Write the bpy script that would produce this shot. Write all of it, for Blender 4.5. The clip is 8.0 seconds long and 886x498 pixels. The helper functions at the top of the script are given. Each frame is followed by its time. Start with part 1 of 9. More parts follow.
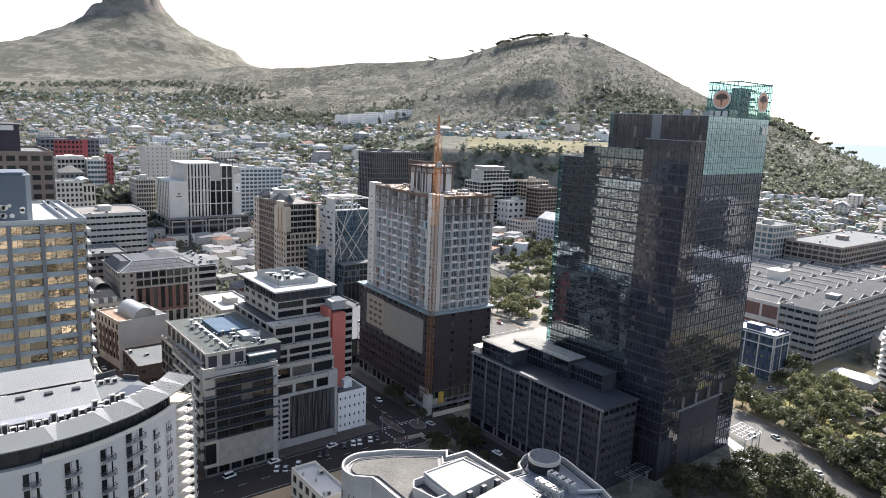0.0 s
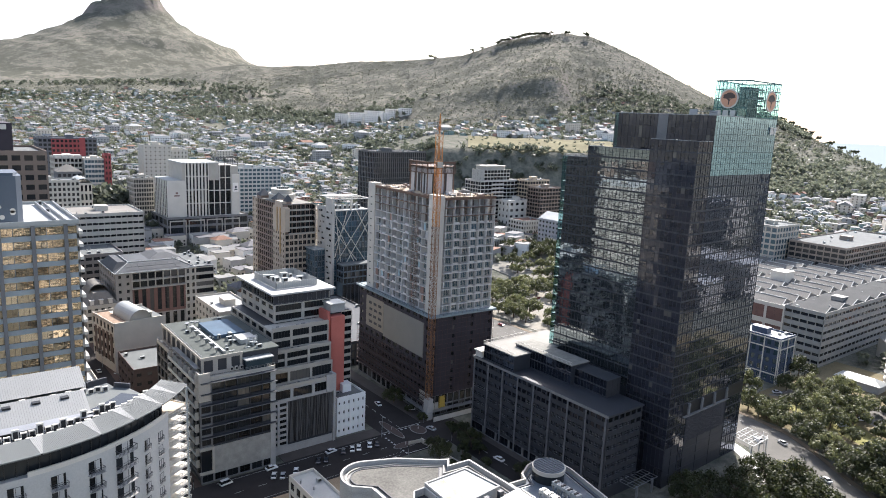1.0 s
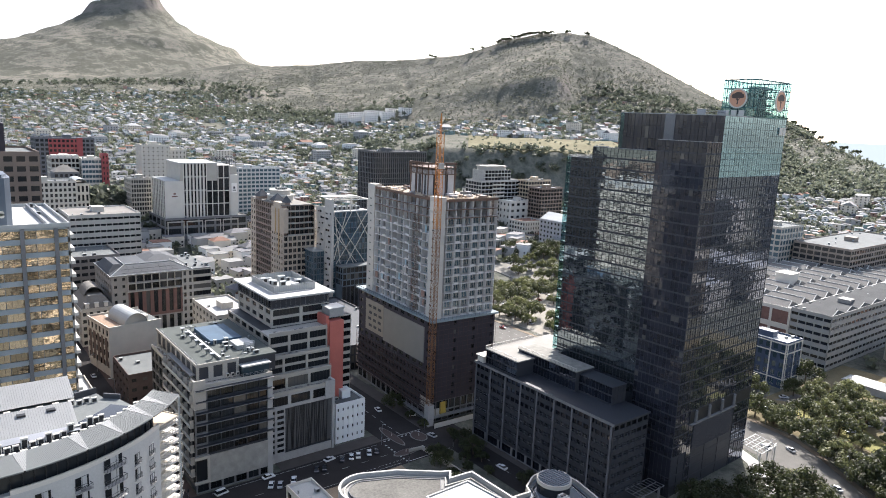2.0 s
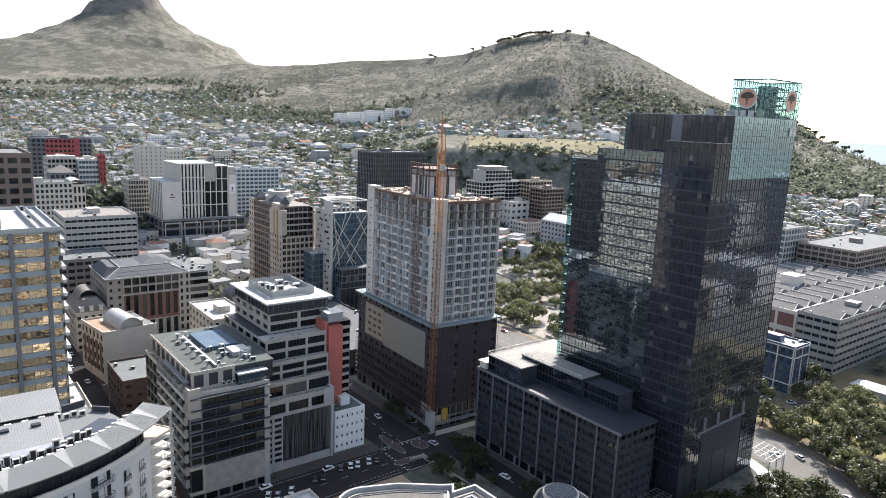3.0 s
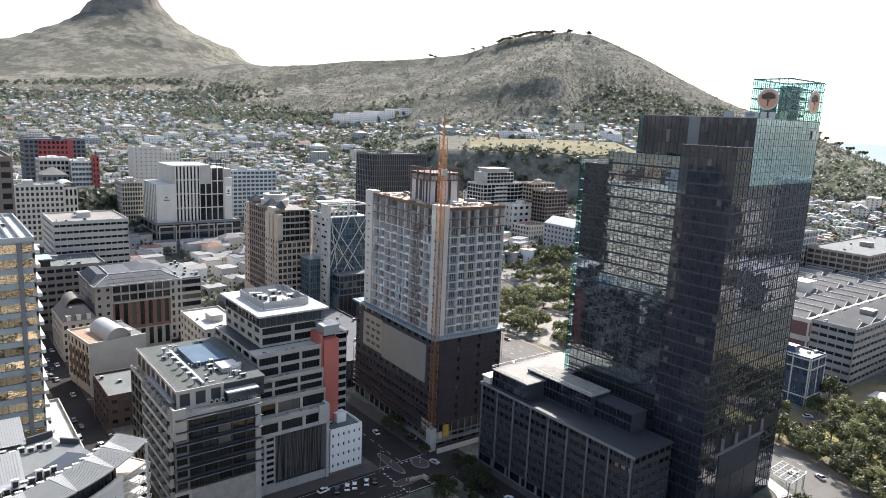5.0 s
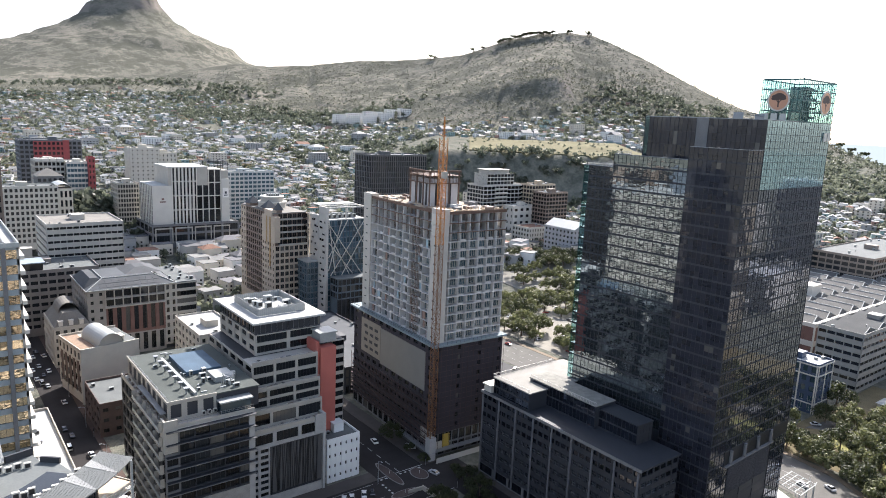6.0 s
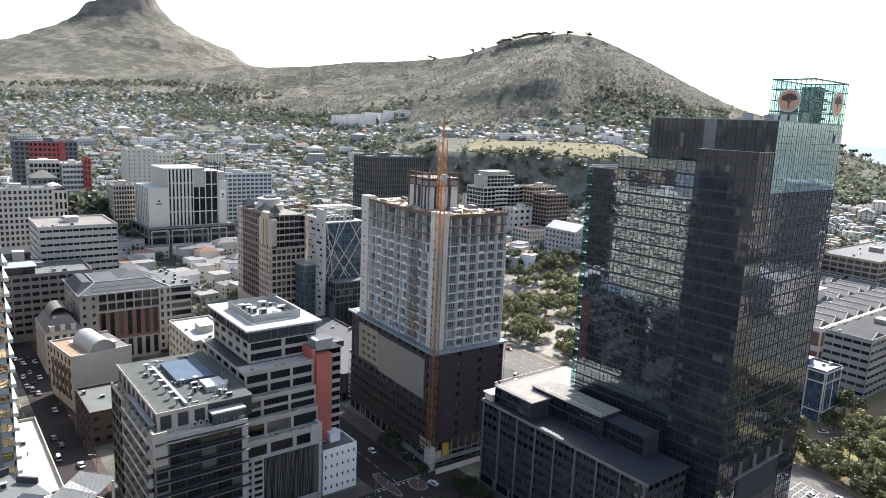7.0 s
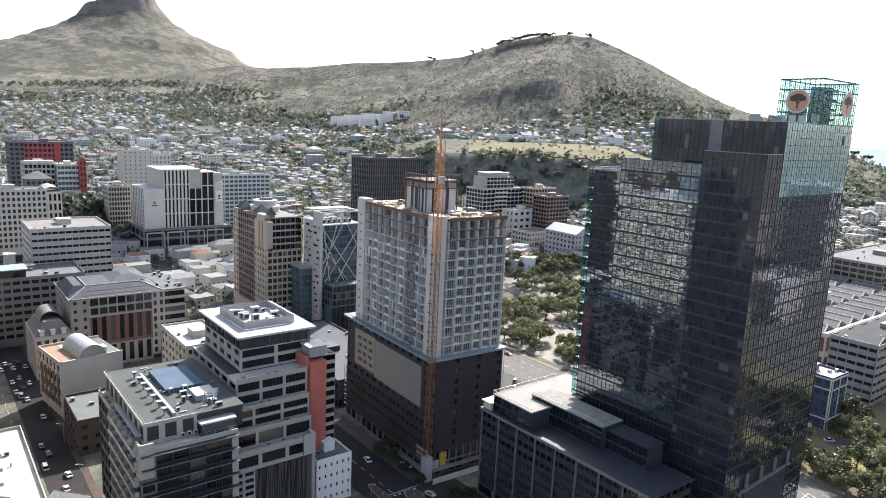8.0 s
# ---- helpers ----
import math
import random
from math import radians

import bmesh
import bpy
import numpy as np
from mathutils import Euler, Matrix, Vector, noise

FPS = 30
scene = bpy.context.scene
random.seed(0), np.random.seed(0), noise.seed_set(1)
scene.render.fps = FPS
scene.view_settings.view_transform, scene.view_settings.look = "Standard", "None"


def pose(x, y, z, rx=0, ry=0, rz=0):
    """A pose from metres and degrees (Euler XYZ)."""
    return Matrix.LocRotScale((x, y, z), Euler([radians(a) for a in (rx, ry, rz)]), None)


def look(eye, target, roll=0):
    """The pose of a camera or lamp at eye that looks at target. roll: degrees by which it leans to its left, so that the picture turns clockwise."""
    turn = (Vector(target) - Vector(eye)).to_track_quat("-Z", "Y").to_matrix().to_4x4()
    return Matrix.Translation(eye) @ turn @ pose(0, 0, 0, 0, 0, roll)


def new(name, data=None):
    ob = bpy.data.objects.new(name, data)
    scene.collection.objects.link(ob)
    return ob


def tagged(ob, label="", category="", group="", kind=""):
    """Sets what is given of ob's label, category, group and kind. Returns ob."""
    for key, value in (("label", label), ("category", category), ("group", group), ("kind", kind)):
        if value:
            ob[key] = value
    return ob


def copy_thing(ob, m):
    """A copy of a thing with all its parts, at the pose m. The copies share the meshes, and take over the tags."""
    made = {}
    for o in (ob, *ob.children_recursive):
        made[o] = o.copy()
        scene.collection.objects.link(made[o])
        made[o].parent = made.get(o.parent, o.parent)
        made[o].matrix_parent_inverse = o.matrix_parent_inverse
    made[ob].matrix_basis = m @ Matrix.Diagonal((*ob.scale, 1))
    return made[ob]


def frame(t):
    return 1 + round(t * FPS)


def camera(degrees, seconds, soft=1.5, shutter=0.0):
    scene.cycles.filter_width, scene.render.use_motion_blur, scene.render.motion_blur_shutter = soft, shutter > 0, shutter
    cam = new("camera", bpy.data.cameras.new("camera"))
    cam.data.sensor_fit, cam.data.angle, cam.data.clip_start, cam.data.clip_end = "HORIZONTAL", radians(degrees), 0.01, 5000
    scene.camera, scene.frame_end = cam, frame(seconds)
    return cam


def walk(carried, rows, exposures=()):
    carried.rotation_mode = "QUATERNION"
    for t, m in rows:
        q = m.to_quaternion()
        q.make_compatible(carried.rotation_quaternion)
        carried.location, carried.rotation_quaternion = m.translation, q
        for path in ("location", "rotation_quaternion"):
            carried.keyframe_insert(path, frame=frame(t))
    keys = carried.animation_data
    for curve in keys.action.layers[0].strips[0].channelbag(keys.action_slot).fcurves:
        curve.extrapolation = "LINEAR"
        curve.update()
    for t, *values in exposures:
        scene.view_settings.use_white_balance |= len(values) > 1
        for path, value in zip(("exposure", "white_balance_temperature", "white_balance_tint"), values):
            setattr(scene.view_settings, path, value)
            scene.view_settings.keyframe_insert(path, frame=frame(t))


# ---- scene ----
cam = camera(65.62, 8.0, soft=0.95)
PATH = [
    (0, pose(-0.00, 0.00, 122.47, 79.35, -2.43, -37.50)),
    (0.5, pose(1.34, 2.16, 122.56, 79.27, -2.48, -37.48)),
    (1, pose(2.93, 4.50, 122.65, 79.25, -2.48, -37.50)),
    (1.5, pose(4.59, 6.97, 122.72, 79.23, -2.48, -37.49)),
    (3, pose(9.43, 14.81, 123.10, 79.19, -2.46, -37.53)),
    (3.5, pose(11.27, 17.60, 123.17, 79.20, -2.46, -37.53)),
    (4, pose(13.25, 20.39, 123.28, 79.19, -2.46, -37.52)),
    (4.5, pose(15.22, 23.16, 123.43, 79.20, -2.46, -37.52)),
    (6, pose(21.08, 31.32, 123.79, 79.27, -2.51, -37.57)),
    (6.5, pose(23.12, 34.01, 123.77, 79.32, -2.51, -37.59)),
    (7, pose(25.22, 36.61, 123.78, 79.36, -2.52, -37.60)),
    (7.5, pose(27.46, 38.92, 123.79, 79.40, -2.54, -37.61)),
    (8, pose(29.72, 41.23, 123.69, 79.45, -2.60, -37.60)),
]
walk(cam, PATH, exposures=((0.0, 1.31, 6200, 14), (8.0, 1.31, 6200, 14)))

# ---- sky, sun, exposure ----
SUN_AZ, SUN_EL = 54.0, 39.0          # degrees, clockwise from +Y, and above the horizon
world = bpy.data.worlds.new("sky")
scene.world = world
world.use_nodes = True
wn = world.node_tree.nodes
sky = wn.new("ShaderNodeTexSky")
sky.sky_type, sky.sun_disc = "NISHITA", False
sky.sun_elevation, sky.sun_rotation = radians(SUN_EL), radians(SUN_AZ)
sky.air_density, sky.dust_density, sky.ozone_density, sky.altitude = 0.9, 2.4, 0.4, 100.0
pale = wn.new("ShaderNodeHueSaturation")
pale.inputs["Hue"].default_value, pale.inputs["Saturation"].default_value = 0.496, 0.77
world.node_tree.links.new(sky.outputs[0], pale.inputs["Color"])
world.node_tree.links.new(pale.outputs[0], wn["Background"].inputs[0])
wn["Background"].inputs[1].default_value = 0.13
sun = new("sun", bpy.data.lights.new("sun", "SUN"))
sun.data.energy, sun.data.angle, sun.data.color = 4.6, radians(0.55), (1.0, 0.94, 0.85)
sun.matrix_world = look((600, 300, 600), (600 - math.sin(radians(SUN_AZ)) * math.cos(radians(SUN_EL)) * 100,
                                          300 - math.cos(radians(SUN_AZ)) * math.cos(radians(SUN_EL)) * 100,
                                          600 - math.sin(radians(SUN_EL)) * 100))

# ---- materials ----
def surface(name, color, rough=0.7, metal=0.0, vary=0.25, scale=0.6, bump=0.15, island=0.0, objrand=0.0, spec=0.5, fine=9.0):
    """A worn surface: colour varied by a coarse and a fine noise in metres, with a little relief."""
    m = bpy.data.materials.new(name)
    m.use_nodes = True
    nt, n = m.node_tree, m.node_tree.nodes
    L = nt.links.new
    b = n["Principled BSDF"]
    b.inputs["Roughness"].default_value, b.inputs["Metallic"].default_value = rough, metal
    b.inputs["Specular IOR Level"].default_value = spec
    geo = n.new("ShaderNodeNewGeometry")
    t1, t2 = n.new("ShaderNodeTexNoise"), n.new("ShaderNodeTexNoise")
    for t, s, d in ((t1, scale * 0.35, 5.0), (t2, scale * fine, 3.0)):
        L(geo.outputs["Position"], t.inputs["Vector"])
        t.inputs["Scale"].default_value, t.inputs["Detail"].default_value = s, d
    add = n.new("ShaderNodeMath"); add.operation = "ADD"
    L(t1.outputs["Fac"], add.inputs[0]); L(t2.outputs["Fac"], add.inputs[1])
    last = add.outputs[0]
    if island:
        k = n.new("ShaderNodeMath"); k.operation = "MULTIPLY_ADD"
        L(geo.outputs["Random Per Island"], k.inputs[0]); k.inputs[1].default_value = island * 2
        L(last, k.inputs[2]); last = k.outputs[0]
    if objrand:
        oi = n.new("ShaderNodeObjectInfo")
        k = n.new("ShaderNodeMath"); k.operation = "MULTIPLY_ADD"
        L(oi.outputs["Random"], k.inputs[0]); k.inputs[1].default_value = objrand * 2
        L(last, k.inputs[2]); last = k.outputs[0]
    rng = n.new("ShaderNodeMapRange")
    rng.inputs["From Min"].default_value, rng.inputs["From Max"].default_value = 0.5, 1.5 + 2 * (island + objrand)
    L(last, rng.inputs["Value"])
    mix = n.new("ShaderNodeMix"); mix.data_type = "RGBA"
    L(rng.outputs["Result"], mix.inputs["Factor"])
    mix.inputs["A"].default_value = (*[c * (1 - vary) for c in color], 1)
    mix.inputs["B"].default_value = (*[min(0.95, c * (1 + vary)) for c in color], 1)
    L(mix.outputs["Result"], b.inputs["Base Color"])
    if bump:
        bp = n.new("ShaderNodeBump"); bp.inputs["Strength"].default_value = bump; bp.inputs["Distance"].default_value = 0.05
        L(t2.outputs["Fac"], bp.inputs["Height"]); L(bp.outputs["Normal"], b.inputs["Normal"])
    return m


def glazing(name, color, rough=0.06, wave=0.02, metal=0.0, spec=1.0, coat=0.0, objrand=0.5, wscale=0.5, tilt=0.0, blind=0.0):
    """Reflective window glass over a dark room; panes differ a little in tint and lie slightly out of true."""
    m = bpy.data.materials.new(name)
    m.use_nodes = True
    nt, n = m.node_tree, m.node_tree.nodes
    L = nt.links.new
    b = n["Principled BSDF"]
    b.inputs["Roughness"].default_value, b.inputs["Metallic"].default_value = rough, metal
    b.inputs["Specular IOR Level"].default_value = spec
    b.inputs["Coat Weight"].default_value, b.inputs["Coat Roughness"].default_value = coat, 0.03
    oi, geo = n.new("ShaderNodeObjectInfo"), n.new("ShaderNodeNewGeometry")
    s = n.new("ShaderNodeMath"); s.operation = "ADD"
    L(oi.outputs["Random"], s.inputs[0]); L(geo.outputs["Random Per Island"], s.inputs[1])
    fr = n.new("ShaderNodeMath"); fr.operation = "FRACT"; L(s.outputs[0], fr.inputs[0])
    mix = n.new("ShaderNodeMix"); mix.data_type = "RGBA"
    L(fr.outputs[0], mix.inputs["Factor"])
    mix.inputs["A"].default_value = (*[c * (1 - objrand) for c in color], 1)
    mix.inputs["B"].default_value = (*[c * (1 + objrand) for c in color], 1)
    tint = mix.outputs["Result"]
    if blind:
        # some panes have a pale blind drawn behind them
        wb = n.new("ShaderNodeTexWhiteNoise"); wb.noise_dimensions = "1D"; L(fr.outputs[0], wb.inputs["W"])
        cut = n.new("ShaderNodeMath"); cut.operation = "LESS_THAN"; cut.inputs[1].default_value = blind
        L(wb.outputs["Value"], cut.inputs[0])
        bm_ = n.new("ShaderNodeMix"); bm_.data_type = "RGBA"
        L(cut.outputs[0], bm_.inputs["Factor"]); L(tint, bm_.inputs["A"]); bm_.inputs["B"].default_value = (0.11, 0.105, 0.095, 1)
        tint = bm_.outputs["Result"]
    L(tint, b.inputs["Base Color"])
    lean = None
    if tilt:
        wn_ = n.new("ShaderNodeTexWhiteNoise"); wn_.noise_dimensions = "1D"
        L(fr.outputs[0], wn_.inputs["W"])
        sub, sc, ad = [n.new("ShaderNodeVectorMath") for _ in range(3)]
        sub.operation, sc.operation, ad.operation = "SUBTRACT", "SCALE", "ADD"
        L(wn_.outputs["Color"], sub.inputs[0]); sub.inputs[1].default_value = (0.5, 0.5, 0.5)
        L(sub.outputs[0], sc.inputs[0]); sc.inputs["Scale"].default_value = tilt
        L(sc.outputs[0], ad.inputs[0]); L(geo.outputs["Normal"], ad.inputs[1])
        nm = n.new("ShaderNodeVectorMath"); nm.operation = "NORMALIZE"
        L(ad.outputs[0], nm.inputs[0]); lean = nm.outputs[0]
        L(lean, b.inputs["Normal"])
    if wave:
        t = n.new("ShaderNodeTexNoise"); t.inputs["Scale"].default_value, t.inputs["Detail"].default_value = wscale, 2.0
        st = n.new("ShaderNodeVectorMath"); st.operation = "MULTIPLY"; st.inputs[1].default_value = (0.45, 0.45, 1.7) if tilt else (1.0, 1.0, 1.0)
        L(geo.outputs["Position"], st.inputs[0]); L(st.outputs[0], t.inputs["Vector"])
        bp = n.new("ShaderNodeBump"); bp.inputs["Strength"].default_value, bp.inputs["Distance"].default_value = 1.0, wave
        L(t.outputs["Fac"], bp.inputs["Height"]); L(bp.outputs["Normal"], b.inputs["Normal"])
        if lean:
            L(lean, bp.inputs["Normal"])
    return m


def foliage(name, dark, light):
    m = bpy.data.materials.new(name)
    m.use_nodes = True
    nt, n = m.node_tree, m.node_tree.nodes
    L = nt.links.new
    b = n["Principled BSDF"]
    b.inputs["Roughness"].default_value = 0.6
    geo, oi = n.new("ShaderNodeNewGeometry"), n.new("ShaderNodeObjectInfo")
    t = n.new("ShaderNodeTexNoise"); t.inputs["Scale"].default_value, t.inputs["Detail"].default_value = 0.5, 4.0
    L(geo.outputs["Position"], t.inputs["Vector"])
    s = n.new("ShaderNodeMath"); s.operation = "ADD"
    L(geo.outputs["Random Per Island"], s.inputs[0]); L(t.outputs["Fac"], s.inputs[1])
    s2 = n.new("ShaderNodeMath"); s2.operation = "MULTIPLY_ADD"
    L(oi.outputs["Random"], s2.inputs[0]); s2.inputs[1].default_value = 0.7; L(s.outputs[0], s2.inputs[2])
    r = n.new("ShaderNodeMapRange"); r.inputs["From Min"].default_value, r.inputs["From Max"].default_value = 0.4, 2.0
    L(s2.outputs[0], r.inputs["Value"])
    mix = n.new("ShaderNodeMix"); mix.data_type = "RGBA"
    L(r.outputs["Result"], mix.inputs["Factor"])
    mix.inputs["A"].default_value, mix.inputs["B"].default_value = (*dark, 1), (*light, 1)
    L(mix.outputs["Result"], b.inputs["Base Color"])
    tl, mx = n.new("ShaderNodeBsdfTranslucent"), n.new("ShaderNodeMixShader")
    L(mix.outputs["Result"], tl.inputs["Color"])
    mx.inputs[0].default_value = 0.5
    L(b.outputs[0], mx.inputs[1]); L(tl.outputs[0], mx.inputs[2])
    L(mx.outputs[0], n["Material Output"].inputs["Surface"])
    return m


WHITE = surface("white_paint", (0.56, 0.53, 0.468), 0.6, vary=0.12, scale=0.5)
OFFWHITE = surface("off_white_plaster", (0.40, 0.373, 0.322), 0.75, vary=0.16, scale=0.5)
# hotel sign white; on the hillside flats the brightness imitates haze
FLATWHITE = surface("sign_and_hazed_flat_white", (0.78, 0.75, 0.70), 0.7, vary=0.1)
CREAM = surface("cream_plaster", (0.47, 0.445, 0.385), 0.8, vary=0.16)
CONCRETE = surface("grey_concrete", (0.36, 0.355, 0.34), 0.85, vary=0.25, scale=0.7)
PALECONC = surface("pale_concrete", (0.48, 0.452, 0.40), 0.85, vary=0.2, scale=0.6)
DARKCONC = surface("dark_concrete", (0.16, 0.16, 0.16), 0.85, vary=0.3)
BROWN = surface("brown_stone_cladding", (0.20, 0.150, 0.115), 0.75, vary=0.2)
TAN = surface("tan_plaster", (0.48, 0.39, 0.28), 0.8, vary=0.2)
BRICK = surface("red_brown_brick", (0.17, 0.095, 0.077), 0.85, vary=0.3, scale=1.2)
REDPANEL = surface("brightened_red_render", (0.46, 0.135, 0.105), 0.6, vary=0.18)
MAROON = surface("maroon_mesh_cladding", (0.036, 0.029, 0.036), 0.8, vary=0.3)
PANELBUFF = surface("buff_billboard_backing", (0.215, 0.20, 0.175), 0.7, vary=0.1)
BLACKFRAME = surface("black_metal", (0.025, 0.026, 0.028), 0.45, 0.3, vary=0.3)
GREYMETAL = surface("grey_metal", (0.30, 0.31, 0.32), 0.45, 0.6, vary=0.2)
PALEMETAL = surface("pale_steel_roof", (0.34, 0.355, 0.345), 0.5, 0.15, vary=0.15, scale=0.3)
BLUEROOF = surface("blue_grey_roof", (0.065, 0.105, 0.15), 0.8, vary=0.3, spec=0.25)
SLATE = surface("dark_slate_roof", (0.07, 0.075, 0.08), 0.8, vary=0.3, spec=0.25)
GRAVEL = surface("gravel_roof", (0.235, 0.23, 0.205), 0.95, vary=0.4, scale=1.5, spec=0.25)
ROOFGREY = surface("grey_roof_membrane", (0.125, 0.135, 0.132), 0.9, vary=0.3, scale=0.4, spec=0.25)
ROOFWHITE = surface("white_roof_membrane", (0.42, 0.42, 0.40), 0.8, vary=0.2, scale=0.4, spec=0.25)
BLUEPAINT = surface("navy_paint", (0.035, 0.058, 0.105), 0.5, vary=0.2)
CRANE = surface("yellow_crane_paint", (0.46, 0.185, 0.04), 0.5, vary=0.2)
TERRACOTTA = surface("terracotta_tile", (0.22, 0.130, 0.095), 0.85, vary=0.25, scale=1.5, spec=0.12)
ASPHALT = surface("asphalt", (0.034, 0.031, 0.030), 0.9, vary=0.3, scale=0.5, spec=0.12)
PAVING = surface("paving", (0.088, 0.078, 0.071), 0.9, vary=0.25, scale=0.8, spec=0.12)
ROADPAINT = surface("road_paint", (0.40, 0.40, 0.38), 0.7, vary=0.15)
GRASS = surface("dry_grass", (0.20, 0.19, 0.075), 0.95, vary=0.45, scale=0.4, spec=0.12)
SAND = surface("sandy_lot", (0.32, 0.25, 0.17), 0.95, vary=0.35, scale=0.3, spec=0.12)
DARKTRIM = surface("dark_trim", (0.030, 0.033, 0.040), 0.6, vary=0.25)
BARK = surface("bark", (0.12, 0.085, 0.06), 0.9, vary=0.3, scale=3)
LEAF = foliage("tree_leaves", (0.042, 0.052, 0.022), (0.195, 0.205, 0.088))
SCRUB = foliage("scrub_leaves", (0.078, 0.084, 0.064), (0.15, 0.153, 0.114))
LEAFMID = foliage("garden_leaves", (0.058, 0.070, 0.052), (0.168, 0.182, 0.128))
LEAFDARK = foliage("dark_leaves", (0.018, 0.026, 0.011), (0.075, 0.085, 0.032))
WEATHERED = surface("weathered_metal_roof", (0.185, 0.175, 0.155), 0.9, spec=0.25, vary=0.3, scale=0.3)
STEELROOF = surface("blue_steel_roof", (0.062, 0.070, 0.077), 0.75, 0.0, vary=0.3, scale=0.4, spec=0.25)
DARKRED = surface("dark_red_cladding", (0.27, 0.05, 0.05), 0.6, vary=0.25)
GLASS = glazing("dark_window_glass", (0.014, 0.016, 0.018), 0.05, wave=0.01, spec=0.4, objrand=0.6, blind=0.08, tilt=0.012)
GLASSBLUE = glazing("blue_window_glass", (0.045, 0.08, 0.10), 0.05, wave=0.012)
# bronze glass; gold tint and uneven panes imitate patchy bright reflections
GLASSGOLD = glazing("bronze_reflection_glass", (0.50, 0.41, 0.29), 0.04, wave=0.16, metal=0.85, objrand=0.6, tilt=0.09, wscale=0.45)
TOWERGLASS = glazing("dark_tower_glass", (0.155, 0.178, 0.232), 0.03, wave=0.016, metal=0.92, objrand=0.16, wscale=0.5, tilt=0.014)
CITYGLASS = glazing("mirror_tower_glass", (0.27, 0.31, 0.33), 0.03, wave=0.012, metal=0.92, objrand=0.16, wscale=0.5, tilt=0.010)
CLEARDARK = glazing("clear_dark_glass", (0.026, 0.027, 0.036), 0.05, wave=0.01, metal=0.0, spec=0.9, objrand=0.22, tilt=0.014, blind=0.02)
SKYGLASS = glazing("sky_tinted_mirror_glass", (0.33, 0.50, 0.56), 0.05, wave=0.006, metal=0.8, objrand=0.12, tilt=0.006)


def lantern_glass():
    m = bpy.data.materials.new("clear_teal_glass")
    m.use_nodes = True
    nt, n = m.node_tree, m.node_tree.nodes
    tr, gl, mx = n.new("ShaderNodeBsdfTransparent"), n.new("ShaderNodeBsdfGlossy"), n.new("ShaderNodeMixShader")
    tr.inputs["Color"].default_value = (0.74, 0.865, 0.87, 1)
    gl.inputs["Color"].default_value, gl.inputs["Roughness"].default_value = (0.7, 0.9, 0.9, 1), 0.04
    mx.inputs[0].default_value = 0.09
    nt.links.new(tr.outputs[0], mx.inputs[1]); nt.links.new(gl.outputs[0], mx.inputs[2])
    nt.links.new(mx.outputs[0], n["Material Output"].inputs["Surface"])
    return m


CLEARTEAL = lantern_glass()


